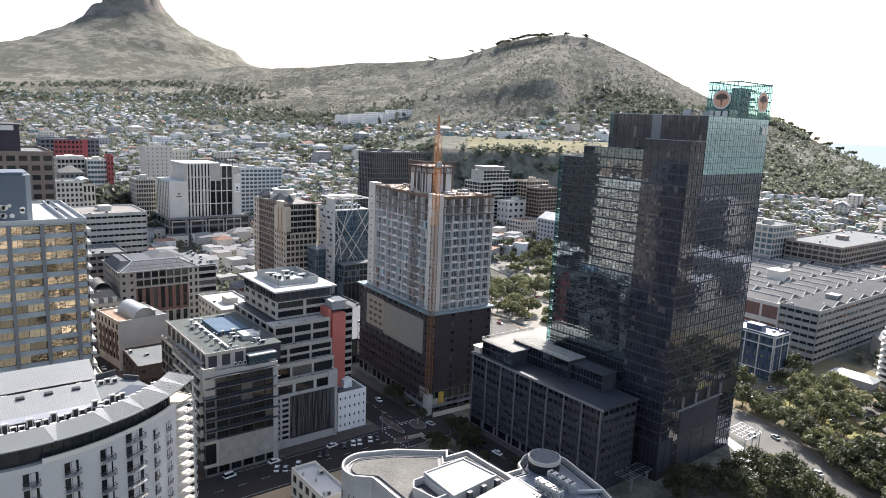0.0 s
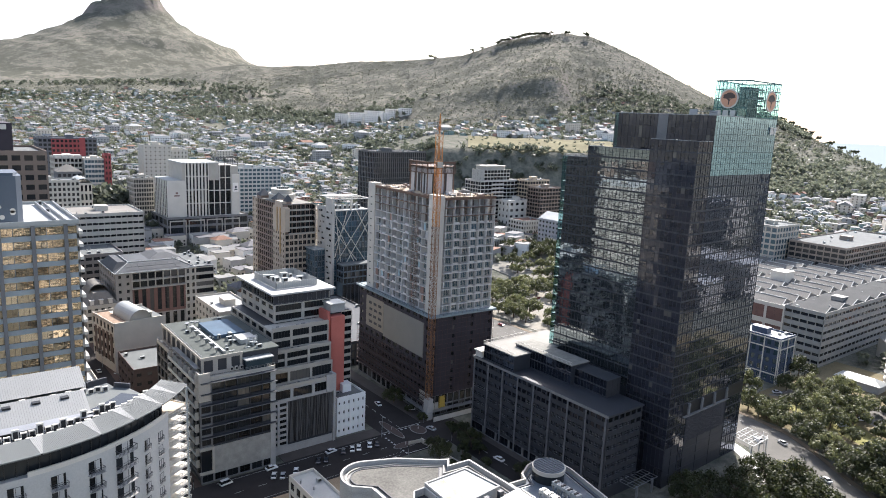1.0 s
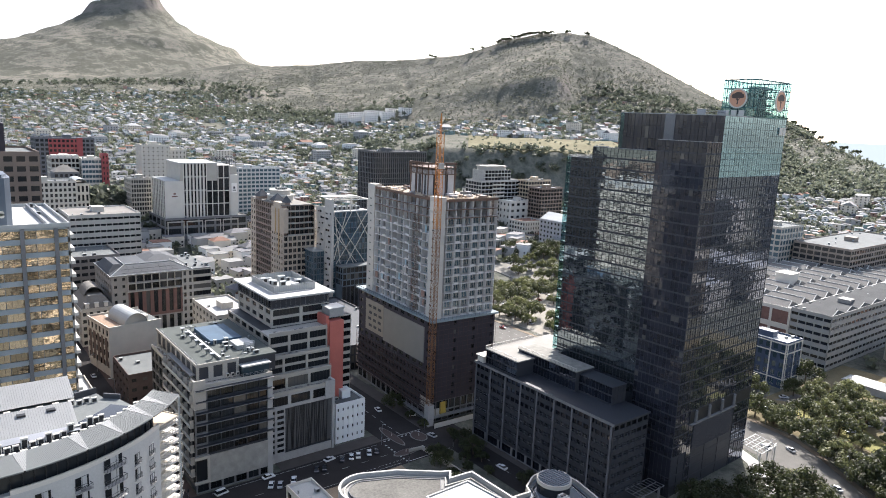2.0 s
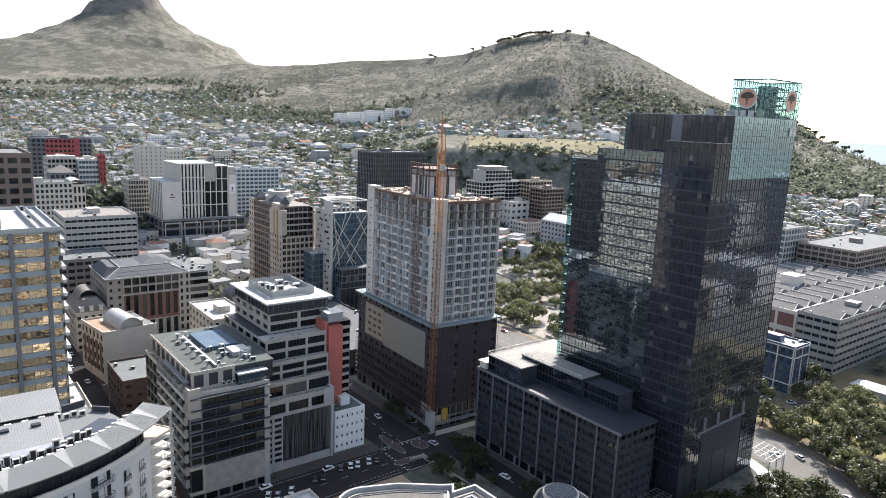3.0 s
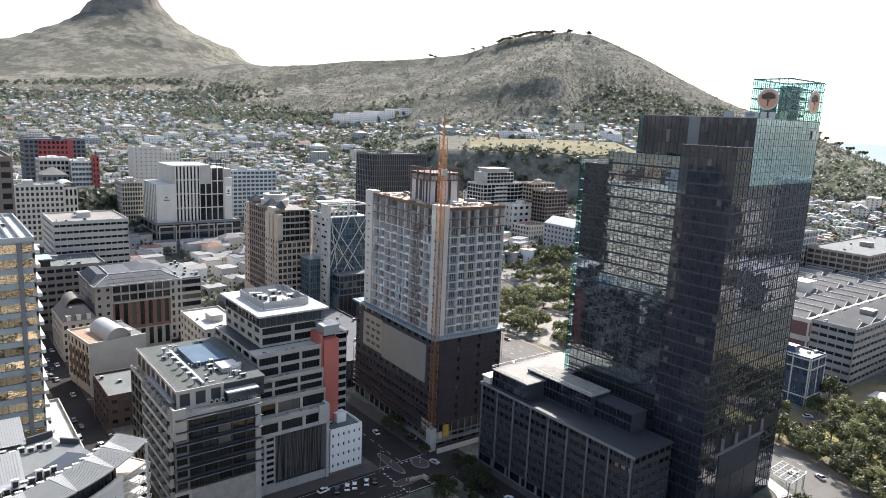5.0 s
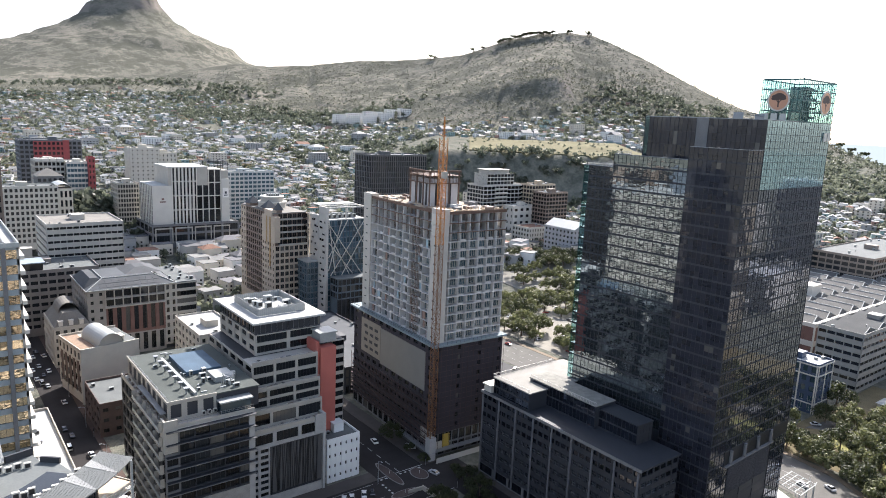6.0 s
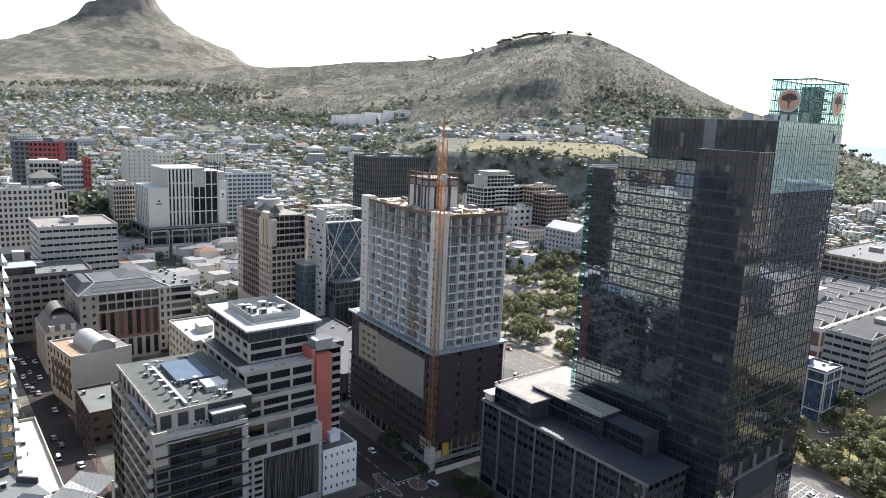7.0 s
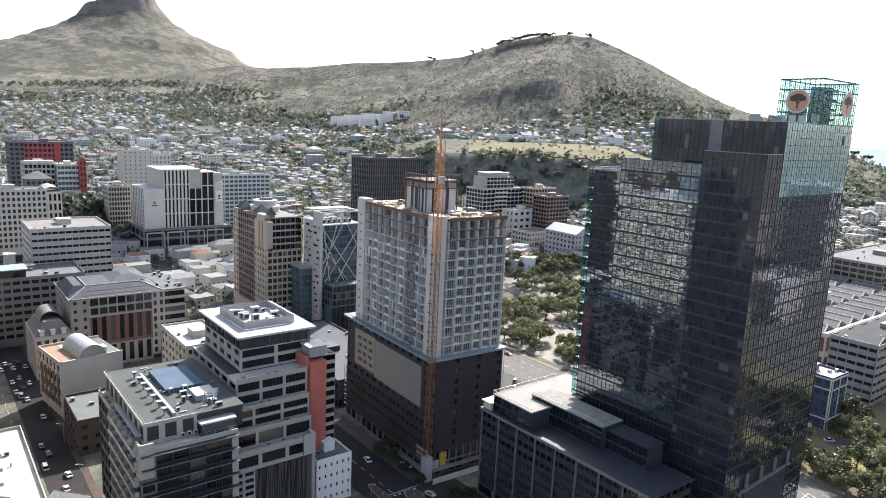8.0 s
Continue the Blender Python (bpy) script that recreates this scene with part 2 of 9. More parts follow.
# ---- mesh tools ----
class Shape:
    """Collects boxes, prisms, beams and sheets into one mesh."""

    def __init__(self):
        self.v, self.f, self.m = [], [], []

    def box(self, x0, x1, y0, y1, z0, z1, mi=0):
        x0, x1 = min(x0, x1), max(x0, x1); y0, y1 = min(y0, y1), max(y0, y1); z0, z1 = min(z0, z1), max(z0, z1)
        k = len(self.v)
        self.v += [(x0, y0, z0), (x1, y0, z0), (x1, y1, z0), (x0, y1, z0), (x0, y0, z1), (x1, y0, z1), (x1, y1, z1), (x0, y1, z1)]
        self.f += [(k, k + 3, k + 2, k + 1), (k + 4, k + 5, k + 6, k + 7), (k, k + 1, k + 5, k + 4), (k + 1, k + 2, k + 6, k + 5),
                   (k + 2, k + 3, k + 7, k + 6), (k + 3, k, k + 4, k + 7)]
        self.m += [mi] * 6
        return self

    def prism(self, pts, z0, z1, mi=0, top=None):
        """pts run anticlockwise."""
        k, n = len(self.v), len(pts)
        self.v += [(p[0], p[1], z0) for p in pts] + [(p[0], p[1], z1) for p in pts]
        for i in range(n):
            j = (i + 1) % n
            self.f.append((k + i, k + j, k + n + j, k + n + i)); self.m.append(mi)
        self.f.append(tuple(k + n + i for i in range(n))); self.m.append(mi if top is None else top)
        self.f.append(tuple(k + n - 1 - i for i in range(n))); self.m.append(mi)
        return self

    def cyl(self, x, y, z0, z1, r, n=20, mi=0, r2=None, top=None):
        r2 = r if r2 is None else r2
        k = len(self.v)
        a = [2 * math.pi * i / n for i in range(n)]
        self.v += [(x + r * math.cos(t), y + r * math.sin(t), z0) for t in a] + [(x + r2 * math.cos(t), y + r2 * math.sin(t), z1) for t in a]
        for i in range(n):
            j = (i + 1) % n
            self.f.append((k + i, k + j, k + n + j, k + n + i)); self.m.append(mi)
        self.f.append(tuple(k + n + i for i in range(n))); self.m.append(mi if top is None else top)
        self.f.append(tuple(k + n - 1 - i for i in range(n))); self.m.append(mi)
        return self

    def beam(self, p, q, r, mi=0):
        p, q = Vector(p), Vector(q)
        d = (q - p).normalized()
        a = d.cross(Vector((0, 0, 1)) if abs(d.z) < 0.9 else Vector((1, 0, 0))).normalized() * r
        b = d.cross(a).normalized() * r
        k = len(self.v)
        self.v += [tuple(o + s * a + t * b) for o in (p, q) for s, t in ((-1, -1), (1, -1), (1, 1), (-1, 1))]
        for i in range(4):
            j = (i + 1) % 4
            self.f.append((k + i, k + j, k + 4 + j, k + 4 + i)); self.m.append(mi)
        self.f += [(k + 3, k + 2, k + 1, k), (k + 4, k + 5, k + 6, k + 7)]; self.m += [mi] * 2
        return self

    def slab(self, a, b, thick, mi=0):
        """A curved sheet between two lines of points a and b, with a thickness."""
        n, k = len(a), len(self.v)
        for p, q in zip(a, b):
            self.v += [tuple(p), tuple(q), (p[0], p[1], p[2] - thick), (q[0], q[1], q[2] - thick)]
        for i in range(n - 1):
            o, e = k + 4 * i, k + 4 * i + 4
            self.f += [(o, e, e + 1, o + 1), (o + 2, o + 3, e + 3, e + 2), (o, o + 2, e + 2, e), (o + 1, e + 1, e + 3, o + 3)]
            self.m += [mi] * 4
        e = k + 4 * (n - 1)
        self.f += [(k, k + 1, k + 3, k + 2), (e, e + 2, e + 3, e + 1)]; self.m += [mi] * 2
        return self

    def mesh(self, name, mats):
        me = bpy.data.meshes.new(name)
        me.from_pydata(self.v, [], self.f)
        for m in (mats if isinstance(mats, (list, tuple)) else [mats]):
            me.materials.append(m)
        me.polygons.foreach_set("material_index", self.m)
        me.update()
        return me


def thing(name, at, label, category, group="", kind="", rz=0.0):
    ob = new(name)
    ob.empty_display_size = 0.5
    ob.location, ob.rotation_euler = at, (0, 0, radians(rz))
    return tagged(ob, label, category, group, kind)


def part(name, shape, mats, parent, label="", at=(0, 0, 0)):
    me = shape.mesh(name, mats) if isinstance(shape, Shape) else shape
    ob = new(name, me)
    ob.parent, ob.location = parent, at
    if label:
        ob["label"] = label
    return ob


def parts(name, boxes, mats, parent, label=""):
    """Several boxes (x0, x1, y0, y1, z0, z1), each a part of its own."""
    for b in boxes:
        part(name, Shape().box(*b), mats, parent, label)


def fine(name, shape, mats, parent, label=""):
    """A part of many small alike pieces."""
    ob = part(name, shape, mats, parent, label)
    ob["kind"] = "stuff"
    return ob


def solid(name, shape, mats, label, category, kind="", group="", at=(0, 0, 0)):
    ob = new(name, shape.mesh(name, mats))
    ob.location = at
    return tagged(ob, label, category, group, kind)


def face(side, plane):
    """Maps (along the wall, outwards, up) to local x, y, z for a wall that faces -x, -y, +x or +y."""
    return {"-x": lambda u, d, z: (plane - d, u, z), "-y": lambda u, d, z: (u, plane - d, z),
            "+x": lambda u, d, z: (plane + d, u, z), "+y": lambda u, d, z: (u, plane + d, z)}[side]


def fbox(s, F, u0, u1, d0, d1, z0, z1, mi=0):
    a, b = F(u0, d0, z0), F(u1, d1, z1)
    s.box(a[0], b[0], a[1], b[1], a[2], b[2], mi)


def relief(s, side, plane, us, zs, depth, mats, back=-0.5):
    """A stepped sheet on a wall: one depth (None: open) and material index for each cell of the grid us x zs, all in one skin."""
    F, key = face(side, plane), {}
    turn = side in ("-x", "+y")

    def at(u, d, z):
        k = (round(u, 4), round(d, 4), round(z, 4))
        if k not in key:
            key[k] = len(s.v)
            s.v.append(F(u, d, z))
        return key[k]

    def quad(pts, mi):
        q = [at(*p) for p in pts]
        if len(set(q)) == 4:
            s.f.append(tuple(reversed(q)) if turn else tuple(q)); s.m.append(mi)
    nu, nz = len(us) - 1, len(zs) - 1
    D = lambda i, j: (depth(i, j) if 0 <= i < nu and 0 <= j < nz else None)
    for i in range(nu):
        for j in range(nz):
            d, mi = D(i, j), mats(i, j)
            if d is None:
                continue
            quad([(us[i], d, zs[j]), (us[i + 1], d, zs[j]), (us[i + 1], d, zs[j + 1]), (us[i], d, zs[j + 1])], mi)
            for ni, nj, p, q in ((i - 1, j, (us[i], zs[j + 1]), (us[i], zs[j])), (i + 1, j, (us[i + 1], zs[j]), (us[i + 1], zs[j + 1])),
                                 (i, j - 1, (us[i], zs[j]), (us[i + 1], zs[j])), (i, j + 1, (us[i + 1], zs[j + 1]), (us[i], zs[j + 1]))):
                e = D(ni, nj)
                e = back if e is None else e
                if e < d - 1e-4:
                    quad([(p[0], e, p[1]), (q[0], e, q[1]), (q[0], d, q[1]), (p[0], d, p[1])], mi)
    return s


def pane_shape(side, w, h, mull, rail, deep, bar=0.05):
    """A window: glass set in a frame with glazing bars, centred on its opening."""
    us, zs = [-w / 2], [-h / 2]
    for i in range(mull):
        us += [-w / 2 + w * i / mull + (bar if i == 0 else bar / 2), -w / 2 + w * (i + 1) / mull - (bar if i == mull - 1 else bar / 2)]
    us.append(w / 2)
    zs.append(-h / 2 + bar)
    if rail:
        zs += [h * (rail - 0.5) - bar / 2, h * (rail - 0.5) + bar / 2]
    zs += [h / 2 - bar, h / 2]
    pane = lambda i, j: i % 2 == 1 and j % 2 == 1
    return relief(Shape(), side, 0.0, us, zs, lambda i, j: -deep - 0.06 if pane(i, j) else -deep, lambda i, j: 0 if pane(i, j) else 1, back=-deep - 0.12)


def facade(th, side, plane, a0, a1, z0, z1, nb, nf, wall, glass, trim=None, pier=0.8, sill=1.2, deep=0.25, mull=2, rail=0.0,
           proud=0.06, cap=300, skip=None, wname="wall"):
    """One wall with a grid of openings in one skin; each window is a part of its own, past the cap it is set into the skin."""
    F = face(side, plane)
    trim, deep = trim or BLACKFRAME, min(deep, 0.3)
    W, H = (a1 - a0) / nb, (z1 - z0) / nf
    us, zs = [a0], [z0]
    for i in range(nb):
        us += [a0 + W * i + pier / 2, a0 + W * (i + 1) - pier / 2] if pier else ([a0 + W * i + 0.02, a0 + W * (i + 1) - 0.02])
    us.append(a1)
    for j in range(nf):
        zs += [z0 + H * j + sill * 0.65, z0 + H * (j + 1) - sill * 0.35]
    zs.append(z1)
    count, inset = 0, set()
    w, h = W - (pier or 0.04) - 0.01, H - sill - 0.01
    me = None
    for j in range(nf):
        for i in range(nb):
            if skip and skip(i, j):
                inset.add((i, j))
                continue
            if count < cap:
                me = me or pane_shape(side, w, h, mull, rail, deep).mesh("window", [glass, trim])
                part("window", me, None, th, at=F(a0 + W * (i + 0.5), 0.0, z0 + H * j + sill * 0.65 + (H - sill) / 2))
            count += 1
    hole = lambda i, j: i % 2 == 1 and j % 2 == 1
    order = {}
    for j in range(nf):
        for i in range(nb):
            if (i, j) not in inset:
                order[(i, j)] = len(order)

    def depth(i, j):
        if hole(i, j):
            c = ((i - 1) // 2, (j - 1) // 2)
            if c in inset:
                return 0.0
            return None if order[c] < cap else -deep
        return proud if (i % 2 == 0 and pier) else 0.0

    def mats(i, j):
        if hole(i, j):
            c = ((i - 1) // 2, (j - 1) // 2)
            return 0 if c in inset else 1
        return 0
    part(wname, relief(Shape(), side, plane, us, zs, depth, mats), [wall, glass], th)


def ac_unit(s, x, y, z, w=1.1, d=0.7, h=1.2, mi=0, dk=1):
    s.box(x, x + w, y, y + d, z, z + h, mi)
    s.box(x + w * 0.15, x + w * 0.85, y - 0.03, y, z + h * 0.15, z + h * 0.85, dk)


def roof_deck(th, x0, x1, y0, y1, z, roofm, wallm, par=0.9, clutter=4, seed=1, plant=True):
    """Deck, parapet and plant on a flat roof."""
    rnd = random.Random(seed)
    part("roof", Shape().box(x0 + 0.3, x1 - 0.3, y0 + 0.3, y1 - 0.3, z - 0.3, z + 0.02), roofm, th)
    s = Shape()
    us = [(x0, y0), (x1, y0), (x1, y1), (x0, y1), (x0, y0)]
    vs_ = [(x0 + 0.3, y0 + 0.3), (x1 - 0.3, y0 + 0.3), (x1 - 0.3, y1 - 0.3), (x0 + 0.3, y1 - 0.3), (x0 + 0.3, y0 + 0.3)]
    s.slab([(*p, z + par) for p in us], [(*p, z + par) for p in vs_], par + 0.3)
    part("parapet", s, wallm, th)
    w, l = x1 - x0, y1 - y0
    if plant and w > 8 and l > 8:
        px, py = x0 + w * rnd.uniform(0.3, 0.5), y0 + l * rnd.uniform(0.3, 0.5)
        pw, pl, ph = min(7, w * 0.3), min(8, l * 0.3), rnd.uniform(2.4, 3.4)
        q = Shape().box(px, px + pw, py, py + pl, z, z + ph).box(px - 0.15, px + pw + 0.15, py - 0.15, py + pl + 0.15, z + ph, z + ph + 0.18)
        part("plant_room", q, wallm, th)
    for i in range(clutter):
        cx, cy = rnd.uniform(x0 + 1.2, x1 - 2.5), rnd.uniform(y0 + 1.2, y1 - 2.2)
        q = Shape()
        if rnd.random() < 0.6:
            ac_unit(q, cx, cy, z + 0.15, rnd.uniform(1.0, 2.2), rnd.uniform(0.8, 1.5), rnd.uniform(0.9, 1.6))
            part("air_conditioner", q, [PALEMETAL, BLACKFRAME], th)
        else:
            q.cyl(cx, cy, z, z + rnd.uniform(0.8, 1.8), 0.25, 8).cyl(cx, cy, z + 0.9, z + 1.1, 0.4, 8)
            part("roof_vent", q, GREYMETAL, th)


TAKEN = []


def block(name, label, at, w, l, h, nf, nbx, nby, wall, glass, roofm, rz=0.0, pier=0.9, sill=1.3, mull=2, trim=None, base=0.0,
          clutter=5, seed=1, deep=0.25, par=0.9, category="building", plant=True, sink=4.0, proud=0.06, cap=14, group=""):
    """A plain rectangular building: local x from 0 to w, y from 0 to l."""
    th = thing(name, at, label, category, rz=rz, group=group)
    TAKEN.append((at[0] - 3, at[0] + w + 3, at[1] - 3, at[1] + l + 3))
    part("body", Shape().box(0.45, w - 0.45, 0.45, l - 0.45, -sink, h - 0.35), wall, th)
    if sink:
        part("plinth", Shape().box(-0.1, w, -0.1, l, -sink, base), wall, th)
    facade(th, "-x", 0.0, 0.004, l, base, h - 0.3, nby, nf, wall, glass, trim, pier, sill, deep, mull, cap=cap, proud=proud)
    facade(th, "-y", 0.0, 0.0, w, base, h - 0.3, nbx, nf, wall, glass, trim, pier, sill, deep, mull, cap=cap, proud=proud)
    facade(th, "+x", w, 0.0, l, base, h - 0.3, nby, nf, wall, glass, trim, pier, sill, deep, mull, cap=0, proud=proud)
    facade(th, "+y", l, 0.004, w - 0.004, base, h - 0.3, nbx, nf, wall, glass, trim, pier, sill, deep, mull, cap=0, proud=proud)
    roof_deck(th, 0.0, w, 0.0, l, h, roofm, wall, par, clutter, seed, plant)
    return th

# ---- land: one sheet from the streets to the hills ----
# skyline of the hill behind the city: bearing and height angle in degrees, as seen from the start of the flight
RIDGE = ((-40, 0.0), (4.0, 1.0), (10.5, 1.7), (16.2, 2.4), (21.6, 3.55), (23.7, 3.44), (27.2, 3.73), (30.3, 4.15), (33.5, 4.4), (36.2, 4.74),
         (38.9, 5.08), (40.3, 5.56), (42.0, 6.3), (44.2, 6.8), (46.9, 7.0), (48.7, 6.9), (50.4, 6.28), (53.1, 5.06), (55.8, 3.64),
         (58.0, 2.6), (60.0, 1.8), (63.2, 0.85), (64.8, -0.05), (66.7, -0.98), (68.2, -1.5), (70.3, -2.3), (74.0, -3.6), (95, -4.0))
RANGE = ((-40, 2400), (21.6, 2300), (30, 2150), (40, 1900), (49, 1850), (56, 1750), (62, 1600), (70, 1450), (95, 1400))
EYE = 122.5
LION_AZ, LION_R = radians(13.67), 3600.0
LION_XY = (LION_R * math.sin(LION_AZ), LION_R * math.cos(LION_AZ))
LION_TOP = EYE + LION_R * math.tan(radians(8.15))


def ripples(x, y, s):
    a = np.sin(x / s + 1.3 * np.sin(y / (1.7 * s) + 0.5)) * np.cos(y / (0.9 * s) + 0.8 * np.sin(x / (1.3 * s)))
    b = np.sin((0.8 * x + 0.6 * y) / (0.37 * s) + a) * np.cos((0.6 * x - 0.8 * y) / (0.41 * s) + 2 * a)
    return 0.65 * a + 0.35 * b


def height(x, y):
    x, y = np.asarray(x, float), np.asarray(y, float)
    r, az = np.hypot(x, y), np.degrees(np.arctan2(x, y))
    inside = np.clip((az + 35) / 25, 0, 1) * np.clip((118 - az) / 25, 0, 1)
    el = np.interp(az, [k[0] for k in RIDGE], [k[1] for k in RIDGE])
    R = np.interp(az, [k[0] for k in RANGE], [k[1] for k in RANGE])
    top = np.maximum(EYE + R * np.tan(np.radians(el)), 0)
    base = np.interp(r, [0, 520, 700, 1000, 1450, 6000], [0, 0, 20, 54, 100, 100])
    base = np.minimum(base, 18 + top * 0.75)
    foot = 0.62 * R
    k = np.clip((r - foot) / (R - foot), 0, 1)
    rise = base + (np.maximum(top - base, 0)) * (0.35 * k + 0.65 * k ** 1.7)
    back = np.clip((r - R) / 900, 0, 1)
    h = np.where(r > R, top * (1 - 0.75 * back), rise)
    h = h + 20 * np.exp(-((x - 142) / 46) ** 2 - ((y - 676) / 34) ** 2)
    # old quarry face below a grassy shelf
    q = np.clip((az - 30) / 7, 0, 1) * np.clip((56 - az) / 5, 0, 1)
    step = np.clip((r - 840) / 40, 0, 1)
    shelf = np.interp(r, [840, 880, 1150, 1400], [0, 46, 30, 0])
    h = h + q * np.where(r < 840, 0, np.where(r < 880, step * 46, shelf))
    # a spur with a worn rock face below the hilltop
    spur = np.clip((az - 33) / 11, 0, 1) * np.clip((47.9 - az) / 1.5, 0, 1)
    h = h + spur * np.interp(r, [1290, 1330, 1450, 1530, 1820], [0, 5, 44, 42, 0])
    # gullies running down the slopes
    slope = np.clip((r - 1150) / 250, 0, 1) * np.clip((R - r) / 180, 0, 1)
    h = h - slope * 7.0 * np.clip(np.sin(np.radians(az) * 150 + 1.6 * np.sin(r / 140.0) + np.sin(az * 0.9)), 0, 1) ** 2 * (0.5 + 0.5 * np.sin(az * 1.7))
    # the rocky peak
    d = np.hypot(x - LION_XY[0], y - LION_XY[1])
    side = (x - LION_XY[0]) * math.cos(LION_AZ) - (y - LION_XY[1]) * math.sin(LION_AZ)
    west = 1 / (1 + np.exp(np.clip(side / 45, -30, 30)))
    flank = np.interp(d, [0, 96, 112, 152, 178, 194, 300, 400, 510, 900, 1500, 2400], [0, 25, 68, 76, 106, 132, 192, 238, 280, 420, 560, 700])
    scarp = np.interp(d, [0, 138, 149, 182, 200, 305, 420, 475, 520, 900, 1500, 2400], [0, 25, 72, 100, 126, 184, 228, 248, 290, 450, 560, 700])
    lion = LION_TOP - west * flank - (1 - west) * scarp
    h = np.maximum(h, lion)
    rough = np.clip((r - 900) / 700, 0, 1)
    h = h + rough * (7 * ripples(x, y, 95) + 3.0 * ripples(y, x, 31) + 1.2 * ripples(x, y, 11)) * np.clip(1.2 - 0.9 * (r > R * 0.93), 0.25, 1)
    h = h + np.clip(lion - 250, 0, 120) / 120 * 7 * ripples(x * 1.4, h * 2.2, 40)
    return h * inside


def ground_at(x, y):
    return float(height(x, y))


def hill_material():
    m = bpy.data.materials.new("hillside")
    m.use_nodes = True
    nt, n = m.node_tree, m.node_tree.nodes
    L = nt.links.new
    b = n["Principled BSDF"]
    b.inputs["Roughness"].default_value, b.inputs["Specular IOR Level"].default_value = 1.0, 0.03
    geo, sep = n.new("ShaderNodeNewGeometry"), n.new("ShaderNodeSeparateXYZ")
    L(geo.outputs["Position"], sep.inputs[0])

    def noise_node(scale, detail, rough=0.6):
        t = n.new("ShaderNodeTexNoise")
        t.inputs["Scale"].default_value, t.inputs["Detail"].default_value, t.inputs["Roughness"].default_value = scale, detail, rough
        L(geo.outputs["Position"], t.inputs["Vector"])
        return t

    def ramp(a, z, src):
        r = n.new("ShaderNodeMapRange"); r.inputs["From Min"].default_value, r.inputs["From Max"].default_value = a, z
        L(src, r.inputs["Value"])
        return r.outputs["Result"]

    def mixed(f, a, c):
        x = n.new("ShaderNodeMix"); x.data_type = "RGBA"
        L(f, x.inputs["Factor"])
        for k, v in (("A", a), ("B", c)):
            if isinstance(v, tuple):
                x.inputs[k].default_value = (*v, 1)
            else:
                L(v, x.inputs[k])
        return x.outputs["Result"]
    big, mid, fine = noise_node(0.004, 6), noise_node(0.016, 10, 0.75), noise_node(0.09, 8, 0.8)
    speck = noise_node(0.22, 4, 0.7)
    patch = noise_node(0.030, 9, 0.82)
    tan = mixed(ramp(0.40, 0.62, big.outputs["Fac"]), (0.165, 0.156, 0.126), (0.260, 0.235, 0.188))
    tan = mixed(ramp(0.40, 0.60, fine.outputs["Fac"]), tan, (0.185, 0.176, 0.147))
    cover = noise_node(0.0085, 10, 0.7)
    both = n.new("ShaderNodeMath"); both.operation = "MULTIPLY_ADD"
    L(cover.outputs["Fac"], both.inputs[0]); both.inputs[1].default_value = 0.7; L(patch.outputs["Fac"], both.inputs[2])
    # scrub and specks lightened towards the tan: haze put into the colour
    scrub = mixed(ramp(0.81, 0.88, both.outputs[0]), tan, (0.106, 0.106, 0.084))
    hill = mixed(ramp(0.54, 0.60, speck.outputs["Fac"]), scrub, (0.084, 0.086, 0.068))
    # bare rock where it is steep
    nz = n.new("ShaderNodeSeparateXYZ"); L(geo.outputs["Normal"], nz.inputs[0])
    rock = mixed(ramp(0.4, 0.6, mid.outputs["Fac"]), (0.15, 0.134, 0.120), (0.23, 0.200, 0.176))
    hill = mixed(ramp(0.76, 0.60, nz.outputs["Z"]), hill, rock)
    town = mixed(ramp(0.40, 0.60, fine.outputs["Fac"]), (0.085, 0.092, 0.075), (0.185, 0.180, 0.148))
    add = n.new("ShaderNodeMath"); add.operation = "MULTIPLY_ADD"
    L(mid.outputs["Fac"], add.inputs[0]); add.inputs[1].default_value = 60.0; L(sep.outputs["Z"], add.inputs[2])
    L(mixed(ramp(112, 140, add.outputs[0]), town, hill), b.inputs["Base Color"])
    bp = n.new("ShaderNodeBump"); bp.inputs["Strength"].default_value, bp.inputs["Distance"].default_value = 0.8, 5.0
    L(mid.outputs["Fac"], bp.inputs["Height"]); L(bp.outputs["Normal"], b.inputs["Normal"])
    return m


az = np.radians(np.concatenate([np.arange(-8, 86, 0.3), np.arange(86, 352, 7.0)]))
rr = np.concatenate([np.linspace(20, 400, 14), np.linspace(425, 830, 24), np.linspace(840, 900, 8), np.linspace(915, 2500, 130), np.linspace(2540, 4950, 70)])
A, RR = np.meshgrid(az, rr)
X, Yg = RR * np.sin(A), RR * np.cos(A)
Zg = height(X, Yg)
na, nr = len(az), len(rr)
vs = np.stack([X.ravel(), Yg.ravel(), Zg.ravel()], 1).tolist() + [(0.0, 0.0, 0.0)]
fs = [(i * na + j, i * na + (j + 1) % na, (i + 1) * na + (j + 1) % na, (i + 1) * na + j) for i in range(nr - 1) for j in range(na)]
fs += [(na * nr, (j + 1) % na, j) for j in range(na)]
me = bpy.data.meshes.new("ground")
me.from_pydata(vs, [], [tuple(reversed(f)) for f in fs])
me.materials.append(hill_material())
me.polygons.foreach_set("use_smooth", [True] * len(me.polygons))
tagged(new("ground", me), "city ground rising to scrub-covered hills and a rocky peak", "ground", kind="structure")

